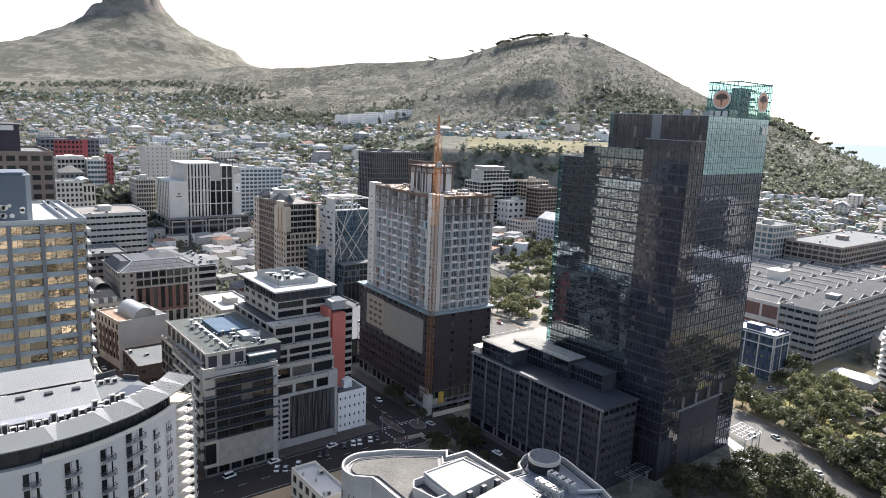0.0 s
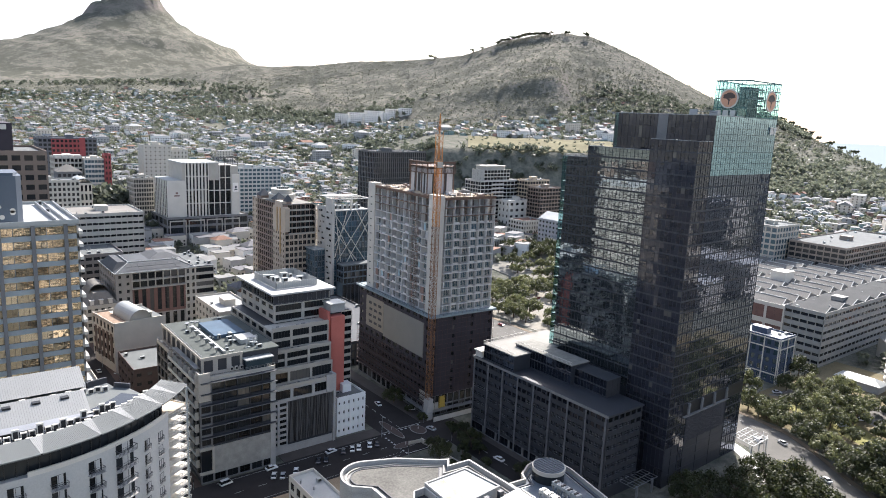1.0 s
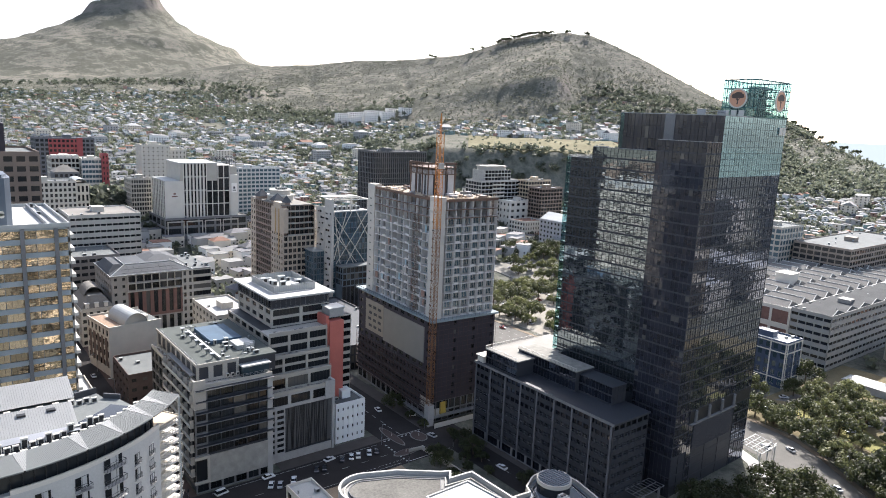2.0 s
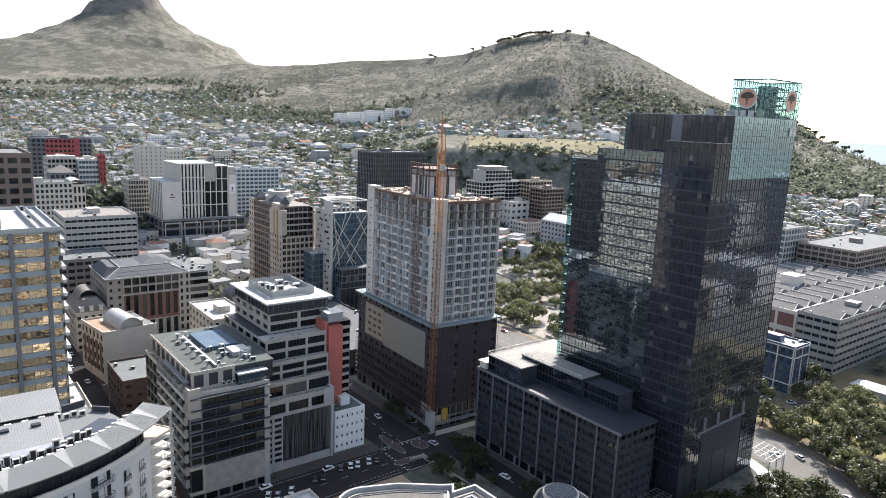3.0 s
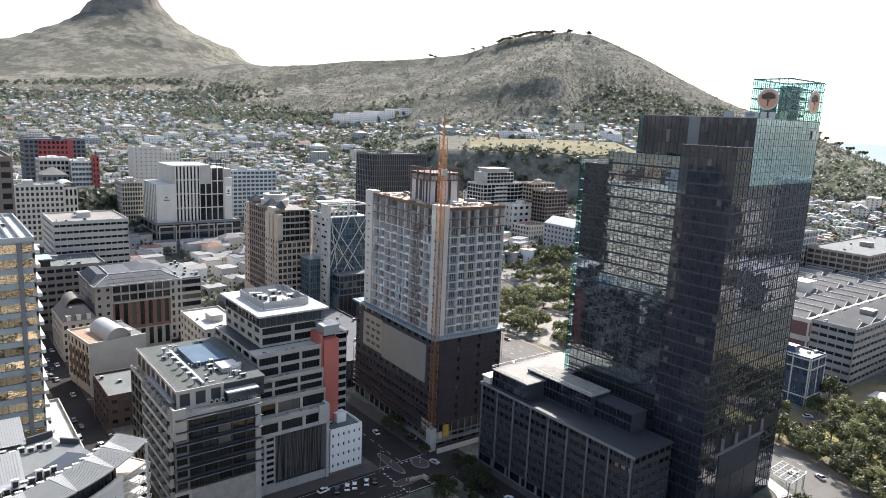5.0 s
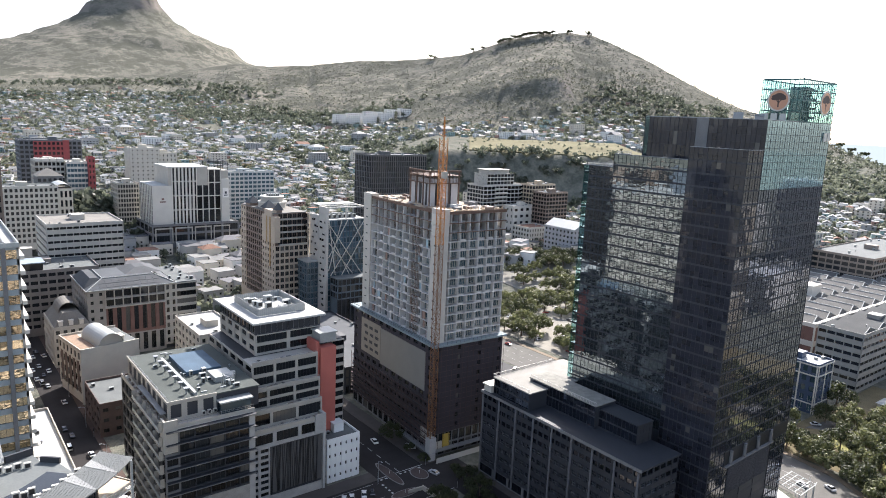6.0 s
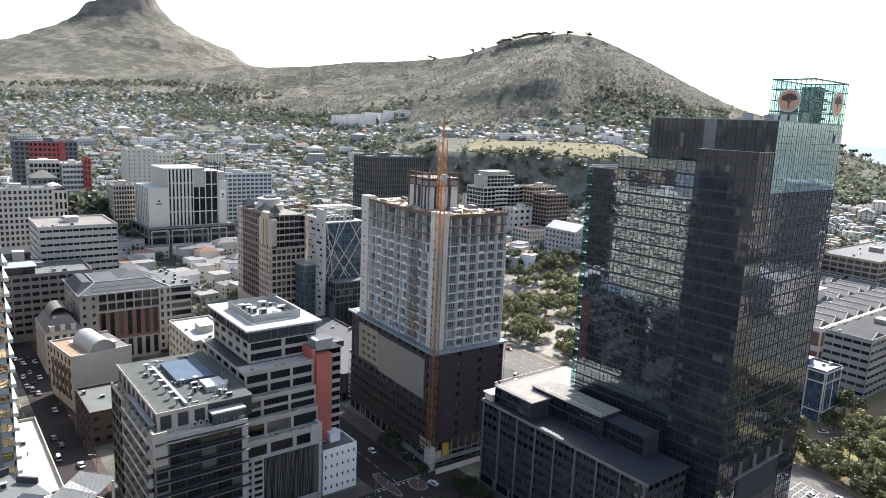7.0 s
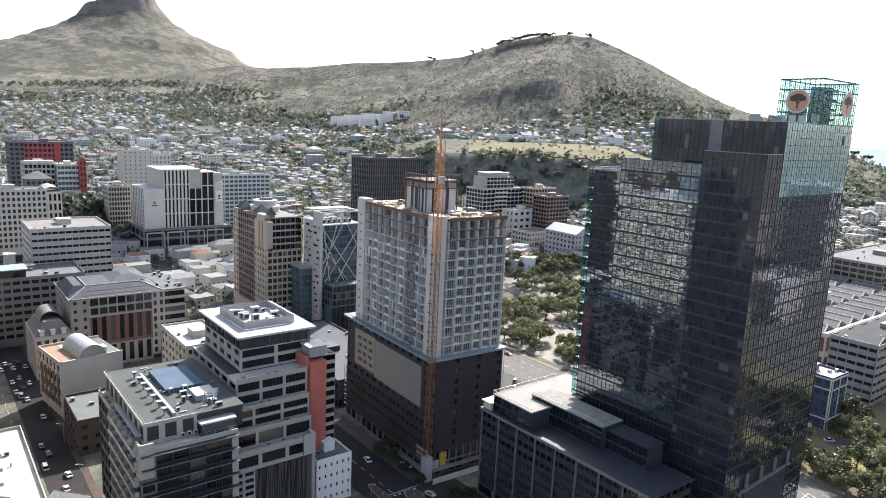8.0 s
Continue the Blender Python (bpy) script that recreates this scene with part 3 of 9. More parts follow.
# the sea beyond the hill's shoulder: an upright sheet that glows to imitate haze
SEA = bpy.data.materials.new("glowing_hazy_sea")
SEA.use_nodes = True
SEA.node_tree.nodes["Principled BSDF"].inputs["Base Color"].default_value = (0.05, 0.06, 0.065, 1)
SEA.node_tree.nodes["Principled BSDF"].inputs["Emission Color"].default_value = (0.80, 0.90, 0.95, 1)
SEA.node_tree.nodes["Principled BSDF"].inputs["Emission Strength"].default_value = 0.40
s = Shape()
a = [(2600 * math.sin(radians(k)), 2600 * math.cos(radians(k)), -5.0) for k in range(58, 92, 2)]
b = [(2600 * math.sin(radians(k)), 2600 * math.cos(radians(k)), 100.0) for k in range(58, 92, 2)]
s.slab(b, a, 0.5)
solid("sea_backdrop", s, SEA, "glowing backdrop sheet for the pale hazy sea", "sea", "structure")

# grassy shelf above the quarry face
s = Shape()
rings = list(range(884, 1120, 12))
for r0, r1 in zip(rings, rings[1:]):
    pa, pb = [[((r + w * math.sin(k * f)) * math.sin(radians(k * 0.3)), (r + w * math.sin(k * f)) * math.cos(radians(k * 0.3))) for k in range(132, 188)]
              for r, w, f in ((r0, 6 if r0 == 884 else 0, 1.1), (r1, 9 if r1 == rings[-1] else 0, 0.6))]
    s.slab([(x, y, ground_at(x, y) + 1.6) for x, y in pb], [(x, y, ground_at(x, y) + 1.6) for x, y in pa], 3.0)
solid("meadow", s, surface("dry_meadow", (0.165, 0.152, 0.096), 1.0, vary=0.45, scale=0.05, fine=6, spec=0.03), "dry yellow-green meadow above the old quarry", "meadow", "structure")

# ---- streets ----
def strip(name, x0, x1, y0, y1, z, mat, label, category):
    s = Shape().box(x0, x1, y0, y1, -0.3, z)
    return solid(name, s, mat, label, category, "structure")


strip("road_1", 57.5, 68.5, 180, 460, 0.06, ASPHALT, "dark asphalt side street with lane marks", "road")
strip("road_2", 68.504, 174, 196, 215, 0.064, ASPHALT, "dark asphalt cross street with parked cars", "road")
strip("road_3", 141, 160, 215, 378, 0.068, ASPHALT, "asphalt street between tall buildings", "road")
strip("road_4", 160, 172, 60, 196, 0.072, ASPHALT, "asphalt street beside the dark tower", "road")
AVENUE_L = ((196, 14), (215, 50), (238, 93), (250, 112), (257, 128), (260, 150), (262, 378))
AVENUE_R = ((224, 14), (243, 55), (262, 93), (275, 112), (282, 125), (285, 142), (287, 378))


def avenue(side, y):
    """x of the avenue's kerb at y."""
    k = AVENUE_L if side < 0 else AVENUE_R
    return float(np.interp(y, [p[1] for p in k], [p[0] for p in k]))


WORN = surface("worn_asphalt", (0.125, 0.120, 0.108), 0.9, vary=0.25, spec=0.12)
solid("road_5", Shape().prism(list(AVENUE_R) + list(reversed(AVENUE_L)), -0.3, 0.06), WORN, "wide pale asphalt avenue that bends past the tower", "road", "structure")
s = Shape()
for y0 in range(60, 372, 4):
    s.prism([(avenue(1, y0) + 0.1, y0), (avenue(1, y0) + 2.6, y0), (avenue(1, y0 + 4) + 2.6, y0 + 4), (avenue(1, y0 + 4) + 0.1, y0 + 4)], -0.3, 0.18)
solid("pavement_4", s, surface("dusty_paving", (0.21, 0.17, 0.125), 0.95, vary=0.35, spec=0.12), "dusty brown footway along the avenue", "pavement", "structure")
# pale paving polygon paints a sunlit patch at the tower's foot
solid("pavement_5", Shape().prism([(224, 108), (243, 108.5), (249.5, 118), (256.4, 134), (251.5, 134.5), (247, 126)], -0.3, 0.17), surface("sunlit_plaza", (0.42, 0.41, 0.38), 0.8, vary=0.2), "paving at the tower's foot, coloured pale as a sunlit patch", "pavement", "structure")
strip("road_7", 200, 259.5, 205, 430, 0.05, surface("grey_asphalt", (0.085, 0.085, 0.083), 0.9, vary=0.25, spec=0.12), "asphalt forecourt and side road", "road")
strip("park_ground", 288, 400, 40, 156, 0.08, surface("park_soil", (0.16, 0.135, 0.080), 0.95, vary=0.5, scale=0.25, spec=0.12), "dry grass with bare soil under trees", "grass")
strip("car_park", 293, 430, 205, 420, 0.10, surface("dusty_asphalt", (0.25, 0.235, 0.20), 0.95, vary=0.35, scale=0.15, spec=0.12), "dusty pale car park with rows of cars under trees", "car park")
solid("verge", Shape().prism([(296, 92), (303, 90), (330, 128), (322, 140), (312, 146)], -0.2, 0.12), GRASS, "strip of dry yellow-green grass between the trees", "grass", "structure")
# bay asphalt toned darker, with the trees' shade included in the colour
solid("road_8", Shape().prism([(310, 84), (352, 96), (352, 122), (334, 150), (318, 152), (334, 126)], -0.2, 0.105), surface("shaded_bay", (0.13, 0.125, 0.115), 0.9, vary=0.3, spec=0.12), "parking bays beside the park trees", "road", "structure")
strip("pavement_4", 68.504, 70.9, 215.004, 460, 0.16, surface("brick_paving", (0.085, 0.062, 0.052), 0.9, vary=0.3, scale=1.0, spec=0.12), "brown brick paved footway along the side street", "pavement")
strip("pavement_1", 100, 141, 215.004, 221, 0.16, PAVING, "grey paved footway", "pavement")
strip("pavement_2", 172.004, 175, 130, 206, 0.16, PAVING, "grey paved footway beside the tower", "pavement")
strip("pavement_3", 160.004, 166, 215.004, 285, 0.16, PAVING, "paved footway beside the building site", "pavement")

# ---- dark glass tower with its low wing ----
def curtain(th, side, plane, a0, a1, z0, z1, glass, bay=1.5, floor=3.7, cap=0, fin=0.12, band=True, wide=True, split=1):
    """A glass curtain wall: panes as parts near the street wing, mullions and floor bands as one mesh."""
    F = face(side, plane)
    nb, nfl = max(1, round((a1 - a0) / bay)), max(1, round((z1 - z0) / floor))
    nf = nfl * split
    W, H = (a1 - a0) / nb, (z1 - z0) / nf
    me = Shape(); fbox(me, face(side, 0), -W / 2 + 0.03, W / 2 - 0.03, -0.05, 0.0, -H / 2 + 0.03, H / 2 - 0.03)
    me = me.mesh("glass_panel", glass)
    rest, fr, rnd = Shape(), Shape(), random.Random(int(a0 * 7 + plane))
    count = 0
    for j in range(nf):
        for i in range(nb):
            u, z = a0 + W * (i + 0.5), z0 + H * (j + 0.5)
            if count < cap:
                part("glass_panel", me, None, th, at=F(u, 0, z))
            else:
                d = rnd.uniform(-0.012, 0.0)
                fbox(rest, F, u - W / 2 + 0.03, u + W / 2 - 0.03, -0.06, d, z - H / 2 + 0.03, z + H / 2 - 0.03)
            count += 1
    if rest.v:
        part("glass_wall", rest, glass, th)["kind"] = "stuff"
    for i in range(nb + 1):
        u = a0 + W * i
        fbox(fr, F, u - 0.035, u + 0.035, -0.05, fin if i % 2 == 0 else fin * 0.4, z0, z1)
    if band:
        for j in range(nfl + 1):
            z = z0 + H * split * j
            fbox(fr, F, a0, a1, -0.05, 0.05, z - 0.06, z + (0.06 if wide else 0.0))
            if j < nfl and wide:
                fbox(fr, F, a0, a1, -0.05, 0.012, z + 0.06, z + 0.5)
    fine("mullions", fr, DARKTRIM, th)


tower = thing("glass_tower", (205, 136, 0), "dark glass office tower with stepped top and teal glass lantern", "tower", rz=1.9)
# local planes: the street front, the set-back upper storeys, the south side, the far side
PX, TX, SY, XR = -5.2, 3.5, -7.1, 45.2
YC, YE, YF, YD = 10.2, 36.2, 48.0, 32.0      # ends of the corner block, the middle step, the low step and the upper storeys
ZC, ZE, ZF, ZT = 119.0, 115.2, 111.0, 127.4  # their roof lines
parts("body", ((TX + 0.12, XR - 0.12, SY + 0.12, YD - 0.1, 0, ZT - 0.6), (PX + 0.12, XR - 0.12, YC, YF - 2.3, 0, 109.6), (PX + 6.0, XR - 0.12, YF - 2.3, YF - 0.06, 0, 109.6),
               (PX + 0.12, TX + 0.1, YC, YE - 0.06, 109.6, ZE - 0.6), (PX + 0.12, TX + 0.1, SY + 0.12, YC - 0.06, 0, ZC - 0.6)), DARKTRIM, tower)
curtain(tower, "-y", SY, TX, XR, 28.6, 108.0, TOWERGLASS, cap=60, split=3)
# top panes tinted teal: the sky's reflection is put into the colour
curtain(tower, "-y", SY, TX, XR, 108.0, ZT, SKYGLASS, floor=1.95, cap=60, fin=0.06, wide=False)
curtain(tower, "-x", TX, SY, YC, ZC, ZT, CLEARDARK, floor=2.1, wide=False)
part("solid_panel", Shape().box(TX - 0.02, TX + 0.1, YC, YC + 4.0, ZE, ZT), DARKCONC, tower, "grey solid panel in the glass screen")
curtain(tower, "-x", TX, YC + 4.0, YD - 1.5, ZE, ZT, CLEARDARK, floor=4.1, wide=False)
part("screen_edge_pane", Shape().box(TX, TX + 0.05, YD - 1.45, YD, ZE, ZT + 0.2), CLEARTEAL, tower).visible_shadow = False
curtain(tower, "-x", PX - 0.25, SY - 0.02, YC, 14.0, ZC, CLEARDARK, cap=60, split=2)
curtain(tower, "-y", SY - 0.02, PX - 0.2, TX - 0.05, 14.0, ZC, CLEARDARK, cap=40, split=2)
curtain(tower, "-x", PX, YC, YE, 31.0, ZE, CITYGLASS, cap=60, split=3)
curtain(tower, "-x", PX, YE, YF - 2.2, 31.0, ZF, CITYGLASS, split=3)
curtain(tower, "+y", YE, PX, TX, ZF, ZE, TOWERGLASS, floor=2.1)
curtain(tower, "+y", YD, TX, XR, ZF, ZT, TOWERGLASS)
curtain(tower, "+y", YF, PX + 6.0, XR, 31.0, ZF, TOWERGLASS)
curtain(tower, "+x", XR, SY, YF, 10.0, ZF, TOWERGLASS)
part("step_roof", Shape().box(PX + 0.3, XR - 0.3, YE + 0.1, YF - 0.3, 109.6, 110.0), ROOFGREY, tower, "grey roof of the low step")
# glass parapet rails along the steps
for x0, x1, y0, y1, z in ((TX, XR, SY, SY + 0.12, ZT), (TX, TX + 0.12, SY + 0.12, YD, ZT), (PX, PX + 0.12, YE, YF, ZF), (PX + 0.12, XR, YF - 0.12, YF, ZF), (PX, PX + 0.12, YC, YE, ZE),
                          (PX + 0.12, TX, YE - 0.12, YE, ZE), (PX - 0.25, PX - 0.13, SY, YC, ZC), (PX - 0.13, TX, SY - 0.02, SY + 0.1, ZC)):
    part("top_rail", Shape().box(x0, x1, y0, y1, z, z + 0.22), GREYMETAL, tower)
gd = Shape()
for y in np.arange(YE + 0.3, YF, 0.55):
    gd.box(PX + 0.35, PX + 0.4, y, y + 0.05, ZF - 0.9, ZF + 0.75)
for x in np.arange(PX + 0.5, 12.0, 0.55):
    gd.box(x, x + 0.05, YF - 0.45, YF - 0.4, ZF - 0.9, ZF + 0.75)
for x in np.arange(PX + 0.5, TX, 0.55):
    gd.box(x, x + 0.05, YE - 0.45, YE - 0.4, ZE, ZE + 0.95)
gd.box(PX + 0.33, PX + 0.42, YE, YF - 0.4, ZF + 0.72, ZF + 0.82).box(PX + 0.42, 12.0, YF - 0.47, YF - 0.38, ZF + 0.72, ZF + 0.82).box(PX + 0.4, TX, YE - 0.47, YE - 0.38, ZE + 0.92, ZE + 1.02)
fine("railing", gd, WHITE, tower, "white railing along the stepped roofs")
fine("roof_frame", Shape().box(9, 22, 3.0, 3.2, ZT + 1.3, ZT + 1.45).box(9, 22, 6.0, 6.2, ZT + 2.0, ZT + 2.15).box(9, 9.15, 3, 6, ZT - 0.6, ZT + 2.1).box(21.85, 22, 3, 6, ZT - 0.6, ZT + 2.1), GREYMETAL, tower)
# foot of the tower: louvred panels under an open slot with columns, and barred storeys below
part("slot_soffit", Shape().box(TX, XR, SY + 0.02, SY + 0.14, 24.2, 28.6), BLACKFRAME, tower)
for i in range(4):
    x = 7.0 + 8.6 * i
    part("slot_column", Shape().cyl(x, SY - 0.3, 24.2, 28.6, 0.55, 14), DARKCONC, tower, "grey round column")
part("slot_ledge", Shape().box(TX, XR - 11.0, SY - 0.9, SY - 0.02, 23.9, 24.3), DARKCONC, tower)
for i in range(3):
    x0 = TX + 3.0 + 8.7 * i
    lv = Shape().box(x0 + 0.2, x0 + 8.4, SY - 0.25, SY - 0.02, 14.0, 23.8)
    for k in range(22):
        lv.box(x0 + 0.3 + k * 0.37, x0 + 0.42 + k * 0.37, SY - 0.42, SY - 0.25, 14.1, 23.7)
    part("louvre_panel", lv, surface("grey_louvre", (0.10, 0.10, 0.11), 0.6, 0.2, vary=0.15), tower, "grey louvred plant panel")
facade(tower, "-y", SY, TX + 3.0, XR - 11.0, 0.0, 14.0, 3, 4, DARKTRIM, DARKCONC, pier=0.5, sill=0.9, mull=8)
curtain(tower, "-y", SY, XR - 11.0, XR, 0.0, 24.2, TOWERGLASS, floor=4.0)
curtain(tower, "-y", SY, TX, TX + 3.0, 0.0, 24.2, CLEARDARK, floor=4.0)
facade(tower, "-y", SY - 0.02, PX, TX - 0.05, 0.0, 14.0, 2, 4, DARKTRIM, DARKCONC, pier=0.5, sill=0.9, mull=6)
curtain(tower, "-x", PX - 0.25, SY, 4.0, 0.0, 14.0, CLEARDARK, floor=7.0, wide=False)
# lantern
LX0, LX1, LY0, LY1, LZ = 22.3, 45.0, -7.2, 4.9, 139.7
lan = Shape()
for side, pl, a0, a1 in (("-y", LY0, LX0, LX1), ("-x", LX0, LY0, LY1), ("+y", LY1, LX0, LX1), ("+x", LX1, LY0, LY1)):
    F = face(side, pl)
    n = round((a1 - a0) / 1.3)
    for i in range(n + 1):
        u = a0 + (a1 - a0) * i / n
        fbox(lan, F, u - 0.08, u + 0.08, -0.06, 0.05, ZT, LZ)
    for z in (ZT + 0.1, 130.6, 133.7, 136.8, LZ):
        fbox(lan, F, a0, a1, -0.12, 0.04, z - (0.14 if z < LZ else 0.3), z + 0.14)
fine("lantern_frame", lan, surface("teal_frame", (0.035, 0.10, 0.105), 0.4, 0.4), tower)
for side, pl, a0, a1 in (("-y", LY0, LX0, LX1), ("-x", LX0, LY0, LY1), ("+y", LY1, LX0, LX1), ("+x", LX1, LY0, LY1)):
    g = Shape(); fbox(g, face(side, pl), a0, a1, -0.16, -0.13, ZT + 0.1, LZ - 0.1)
    part("lantern_pane", g, CLEARTEAL, tower).visible_shadow = False
part("screen_pane", Shape().box(16.6, LX0, LY0 + 0.1, LY0 + 0.14, ZT, ZT + 2.6), CLEARTEAL, tower).visible_shadow = False
# see-through glass corner with bare floor edges
cs_ = Shape()
for j in range(22):
    z = 31.0 + 79.2 * j / 21.4
    cs_.box(PX + 0.1, PX + 5.9, YF - 2.25, YF - 0.2, z - 0.35, z + 0.25)
    cs_.box(PX + 0.15, PX + 0.25, YF - 1.2, YF - 1.1, z, z + 3.6).box(PX + 0.2, PX + 5.9, YF - 0.2, YF - 0.14, z + 1.0, z + 1.1)
fine("corner_floor_edges", cs_, DARKTRIM, tower)
for g in (Shape().box(PX, PX + 0.04, YF - 2.2, YF, 31.0, ZF), Shape().box(PX + 0.05, PX + 5.95, YF - 0.04, YF, 31.0, ZF)):
    part("corner_pane", g, CLEARTEAL, tower).visible_shadow = False
part("lift_overrun", Shape().box(LX0 + 2.2, LX0 + 8.0, LY0 + 0.8, LY0 + 4.6, ZT - 0.6, 137.6), DARKTRIM, tower)
part("lift_overrun", Shape().box(LX0 + 3.2, LX0 + 8.0, LY0 + 7.6, LY0 + 10.6, ZT - 0.6, 136.0), DARKTRIM, tower)
for i in range(4):
    part("louvre", Shape().box(LX0 + 1.2, LX0 + 13.5, LY0 + 1.6, LY0 + 2.0, 128.6 + 2.7 * i, 129.3 + 2.7 * i), DARKTRIM, tower)
for k, (x, y) in enumerate(((LX0 + 0.3, LY1 - 3.0), (LX0 + 0.6, LY0 + 0.4), (LX1 - 5.6, LY0 + 0.4))):
    part("antenna", Shape().beam((x, y, LZ), (x, y, LZ + 4.6), 0.05), GREYMETAL, tower)
# steel entrance frames at street level
en = Shape()
for i in range(6):
    en.beam((XR - 4 + 2.4 * i, SY - 9.0, 6.2), (XR - 4 + 2.4 * i, SY - 0.3, 7.4), 0.09)
for k in range(5):
    en.beam((XR - 4, SY - 9.0 + 2.1 * k, 6.2 + 0.28 * k), (XR + 8, SY - 9.0 + 2.1 * k, 6.2 + 0.28 * k), 0.09)
for i in range(3):
    en.beam((XR - 4 + 6 * i, SY - 8.6, 0.0), (XR - 4 + 6 * i, SY - 8.6, 6.4), 0.16)
    en.beam((XR - 4 + 6 * i, SY - 8.6, 2.4), (XR - 1 + 6 * i, SY - 5.6, 6.4), 0.08)
fine("entrance_frame", en, PALEMETAL, tower, "pale steel entrance frame")
en = Shape()
for i in range(9):
    en.beam((PX - 15.6 + 1.7 * i, SY + 0.4, 5.0), (PX - 15.6 + 1.7 * i, SY + 6.4, 5.0), 0.07)
for k in range(3):
    en.beam((PX - 15.6, SY + 0.4 + 3 * k, 5.0), (PX - 2.0, SY + 0.4 + 3 * k, 5.0), 0.1)
en.box(PX - 13.8, PX - 13.2, SY + 0.3, SY + 0.9, 0, 5.0).box(PX - 5.0, PX - 4.4, SY + 0.3, SY + 0.9, 0, 5.0)
fine("entrance_pergola", en, GREYMETAL, tower, "grey steel entrance pergola")


def roundel(side, at, r):
    s, F = Shape(), None
    n = 40
    vs, fs, mi = [], [], []
    for rad, d in ((r, 0.0), (r, 0.25), (r * 0.86, 0.27), (r * 0.86, 0.22)):
        for i in range(n):
            t = 2 * math.pi * i / n
            vs.append((rad * math.cos(t), d, rad * math.sin(t)))
    for k in range(3):
        for i in range(n):
            j = (i + 1) % n
            fs.append((k * n + i, k * n + j, (k + 1) * n + j, (k + 1) * n + i)); mi.append(0)
    fs.append(tuple(3 * n + i for i in range(n))); mi.append(1)
    # a plain dark layered canopy on a forked stem
    for cx, cz, ax, az_ in ((0.0, 0.30, 0.72, 0.22), (-0.28, 0.12, 0.46, 0.14), (0.34, 0.14, 0.42, 0.13), (0.05, 0.46, 0.44, 0.16)):
        k = len(vs)
        for i in range(16):
            t = 2 * math.pi * i / 16
            vs.append(((cx + ax * math.cos(t)) * r * 0.92, 0.24 + 0.004 * cz, (cz + az_ * math.sin(t)) * r))
        fs.append(tuple(range(k, k + 16))); mi.append(2)
    for pts in (((-0.06, -0.62), (0.08, -0.62), (0.05, 0.2), (-0.04, 0.2)), ((-0.03, -0.25), (0.03, -0.15), (-0.28, 0.16), (-0.34, 0.14)), ((0.0, -0.2), (0.06, -0.28), (0.38, 0.12), (0.32, 0.16))):
        k = len(vs)
        vs += [(x * r, 0.236, z * r) for x, z in pts]
        fs.append((k, k + 1, k + 2, k + 3)); mi.append(2)
    out = [(u, -d, z) if side == "-y" else (-d, -u, z) for u, d, z in vs]

    def piece(name, k):
        sh = Shape()
        use = [f for f, m in zip(fs, mi) if m == k]
        order = sorted({i for f in use for i in f})
        sh.v, sh.f = [out[i] for i in order], [tuple(order.index(i) for i in f) for f in use]
        sh.m = [0] * len(use)
        return sh
    board = part("roundel", piece("roundel", 0), WHITE, tower, "round white rim of the sign", at=at)
    part("disc", piece("disc", 1), surface("orange_disc", (0.58, 0.30, 0.18), 0.5, vary=0.15), board, "orange sign disc")
    part("emblem", piece("emblem", 2), surface("dark_emblem", (0.075, 0.05, 0.04), 0.6), board, "plain dark emblem")
    return board


roundel("-x", (LX0 - 0.2, -0.6, 133.6), 3.3)
roundel("-y", (LX0 + 15.6, LY0 - 0.2, 133.4), 3.7)
for k in range(3):
    part("sign_bar", Shape().box(LX0 - 0.4, LX0 - 0.1, 3.9 - k * 2.7, 2.0 - k * 2.7, ZT + 0.2, ZT + 2.3), WHITE, tower, "white sign letter as a plain bar")
for k in range(2):
    part("sign_bar", Shape().box(XR - 5.0 + k * 2.5, XR - 3.0 + k * 2.5, SY - 0.45, SY - 0.18, 122.0, 124.6), WHITE, tower, "white sign letter as a plain bar")

WINGGLASS = glazing("deep_blue_glass", (0.085, 0.098, 0.130), 0.04, wave=0.012, metal=0.92, objrand=0.25, tilt=0.012)
wing = thing("tower_wing", (175, 134.5, 0), "dark glazed low office wing with pale vertical piers", "building")
# local x 0..33, y 0..67
parts("body", ((0.5, 18.3, 0.5, 66.5, 0, 30.5), (18.3, 35, 45.6, 66.4, 0, 30.4), (11, 18.3, 10, 24.4, 30.5, 36.8), (0.6, 35, 45, 62.0, 30.5, 36.6), (9, 18.2, 24.4, 53, 30.5, 38.0)), DARKTRIM, wing)
facade(wing, "-x", 0.0, 0.004, 67, 3.7, 30.2, 27, 8, DARKTRIM, WINGGLASS, GREYMETAL, pier=0.5, sill=1.7, mull=3, rail=0.5, deep=0.25, cap=150)
for i in range(9):
    y = 0.6 + 65.8 * i / 8
    part("pier", Shape().box(-0.45, -0.07, y - 0.28, y + 0.28, 0.2, 29.6), surface("wing_pier", (0.13, 0.135, 0.145), 0.7), wing, "pale vertical pier")
facade(wing, "-y", 0.0, 0.0, 18, 3.7, 30.2, 6, 8, DARKTRIM, WINGGLASS, GREYMETAL, pier=0.6, sill=1.7, mull=3, rail=0.5, deep=0.25, cap=40)
facade(wing, "-x", 0.0, 0.004, 67, 0.0, 3.7, 9, 1, DARKCONC, WINGGLASS, pier=0.9, sill=0.6, mull=3)
part("roof", Shape().box(-0.6, 18.3, -0.6, 67.3, 30.2, 30.75), DARKTRIM, wing)
part("roof_edge", Shape().box(-0.75, -0.6, -0.75, 67.3, 30.0, 30.95), DARKCONC, wing)
part("upper_roof", Shape().box(10.7, 18.3, 9.7, 24.4, 36.8, 37.1), DARKTRIM, wing)
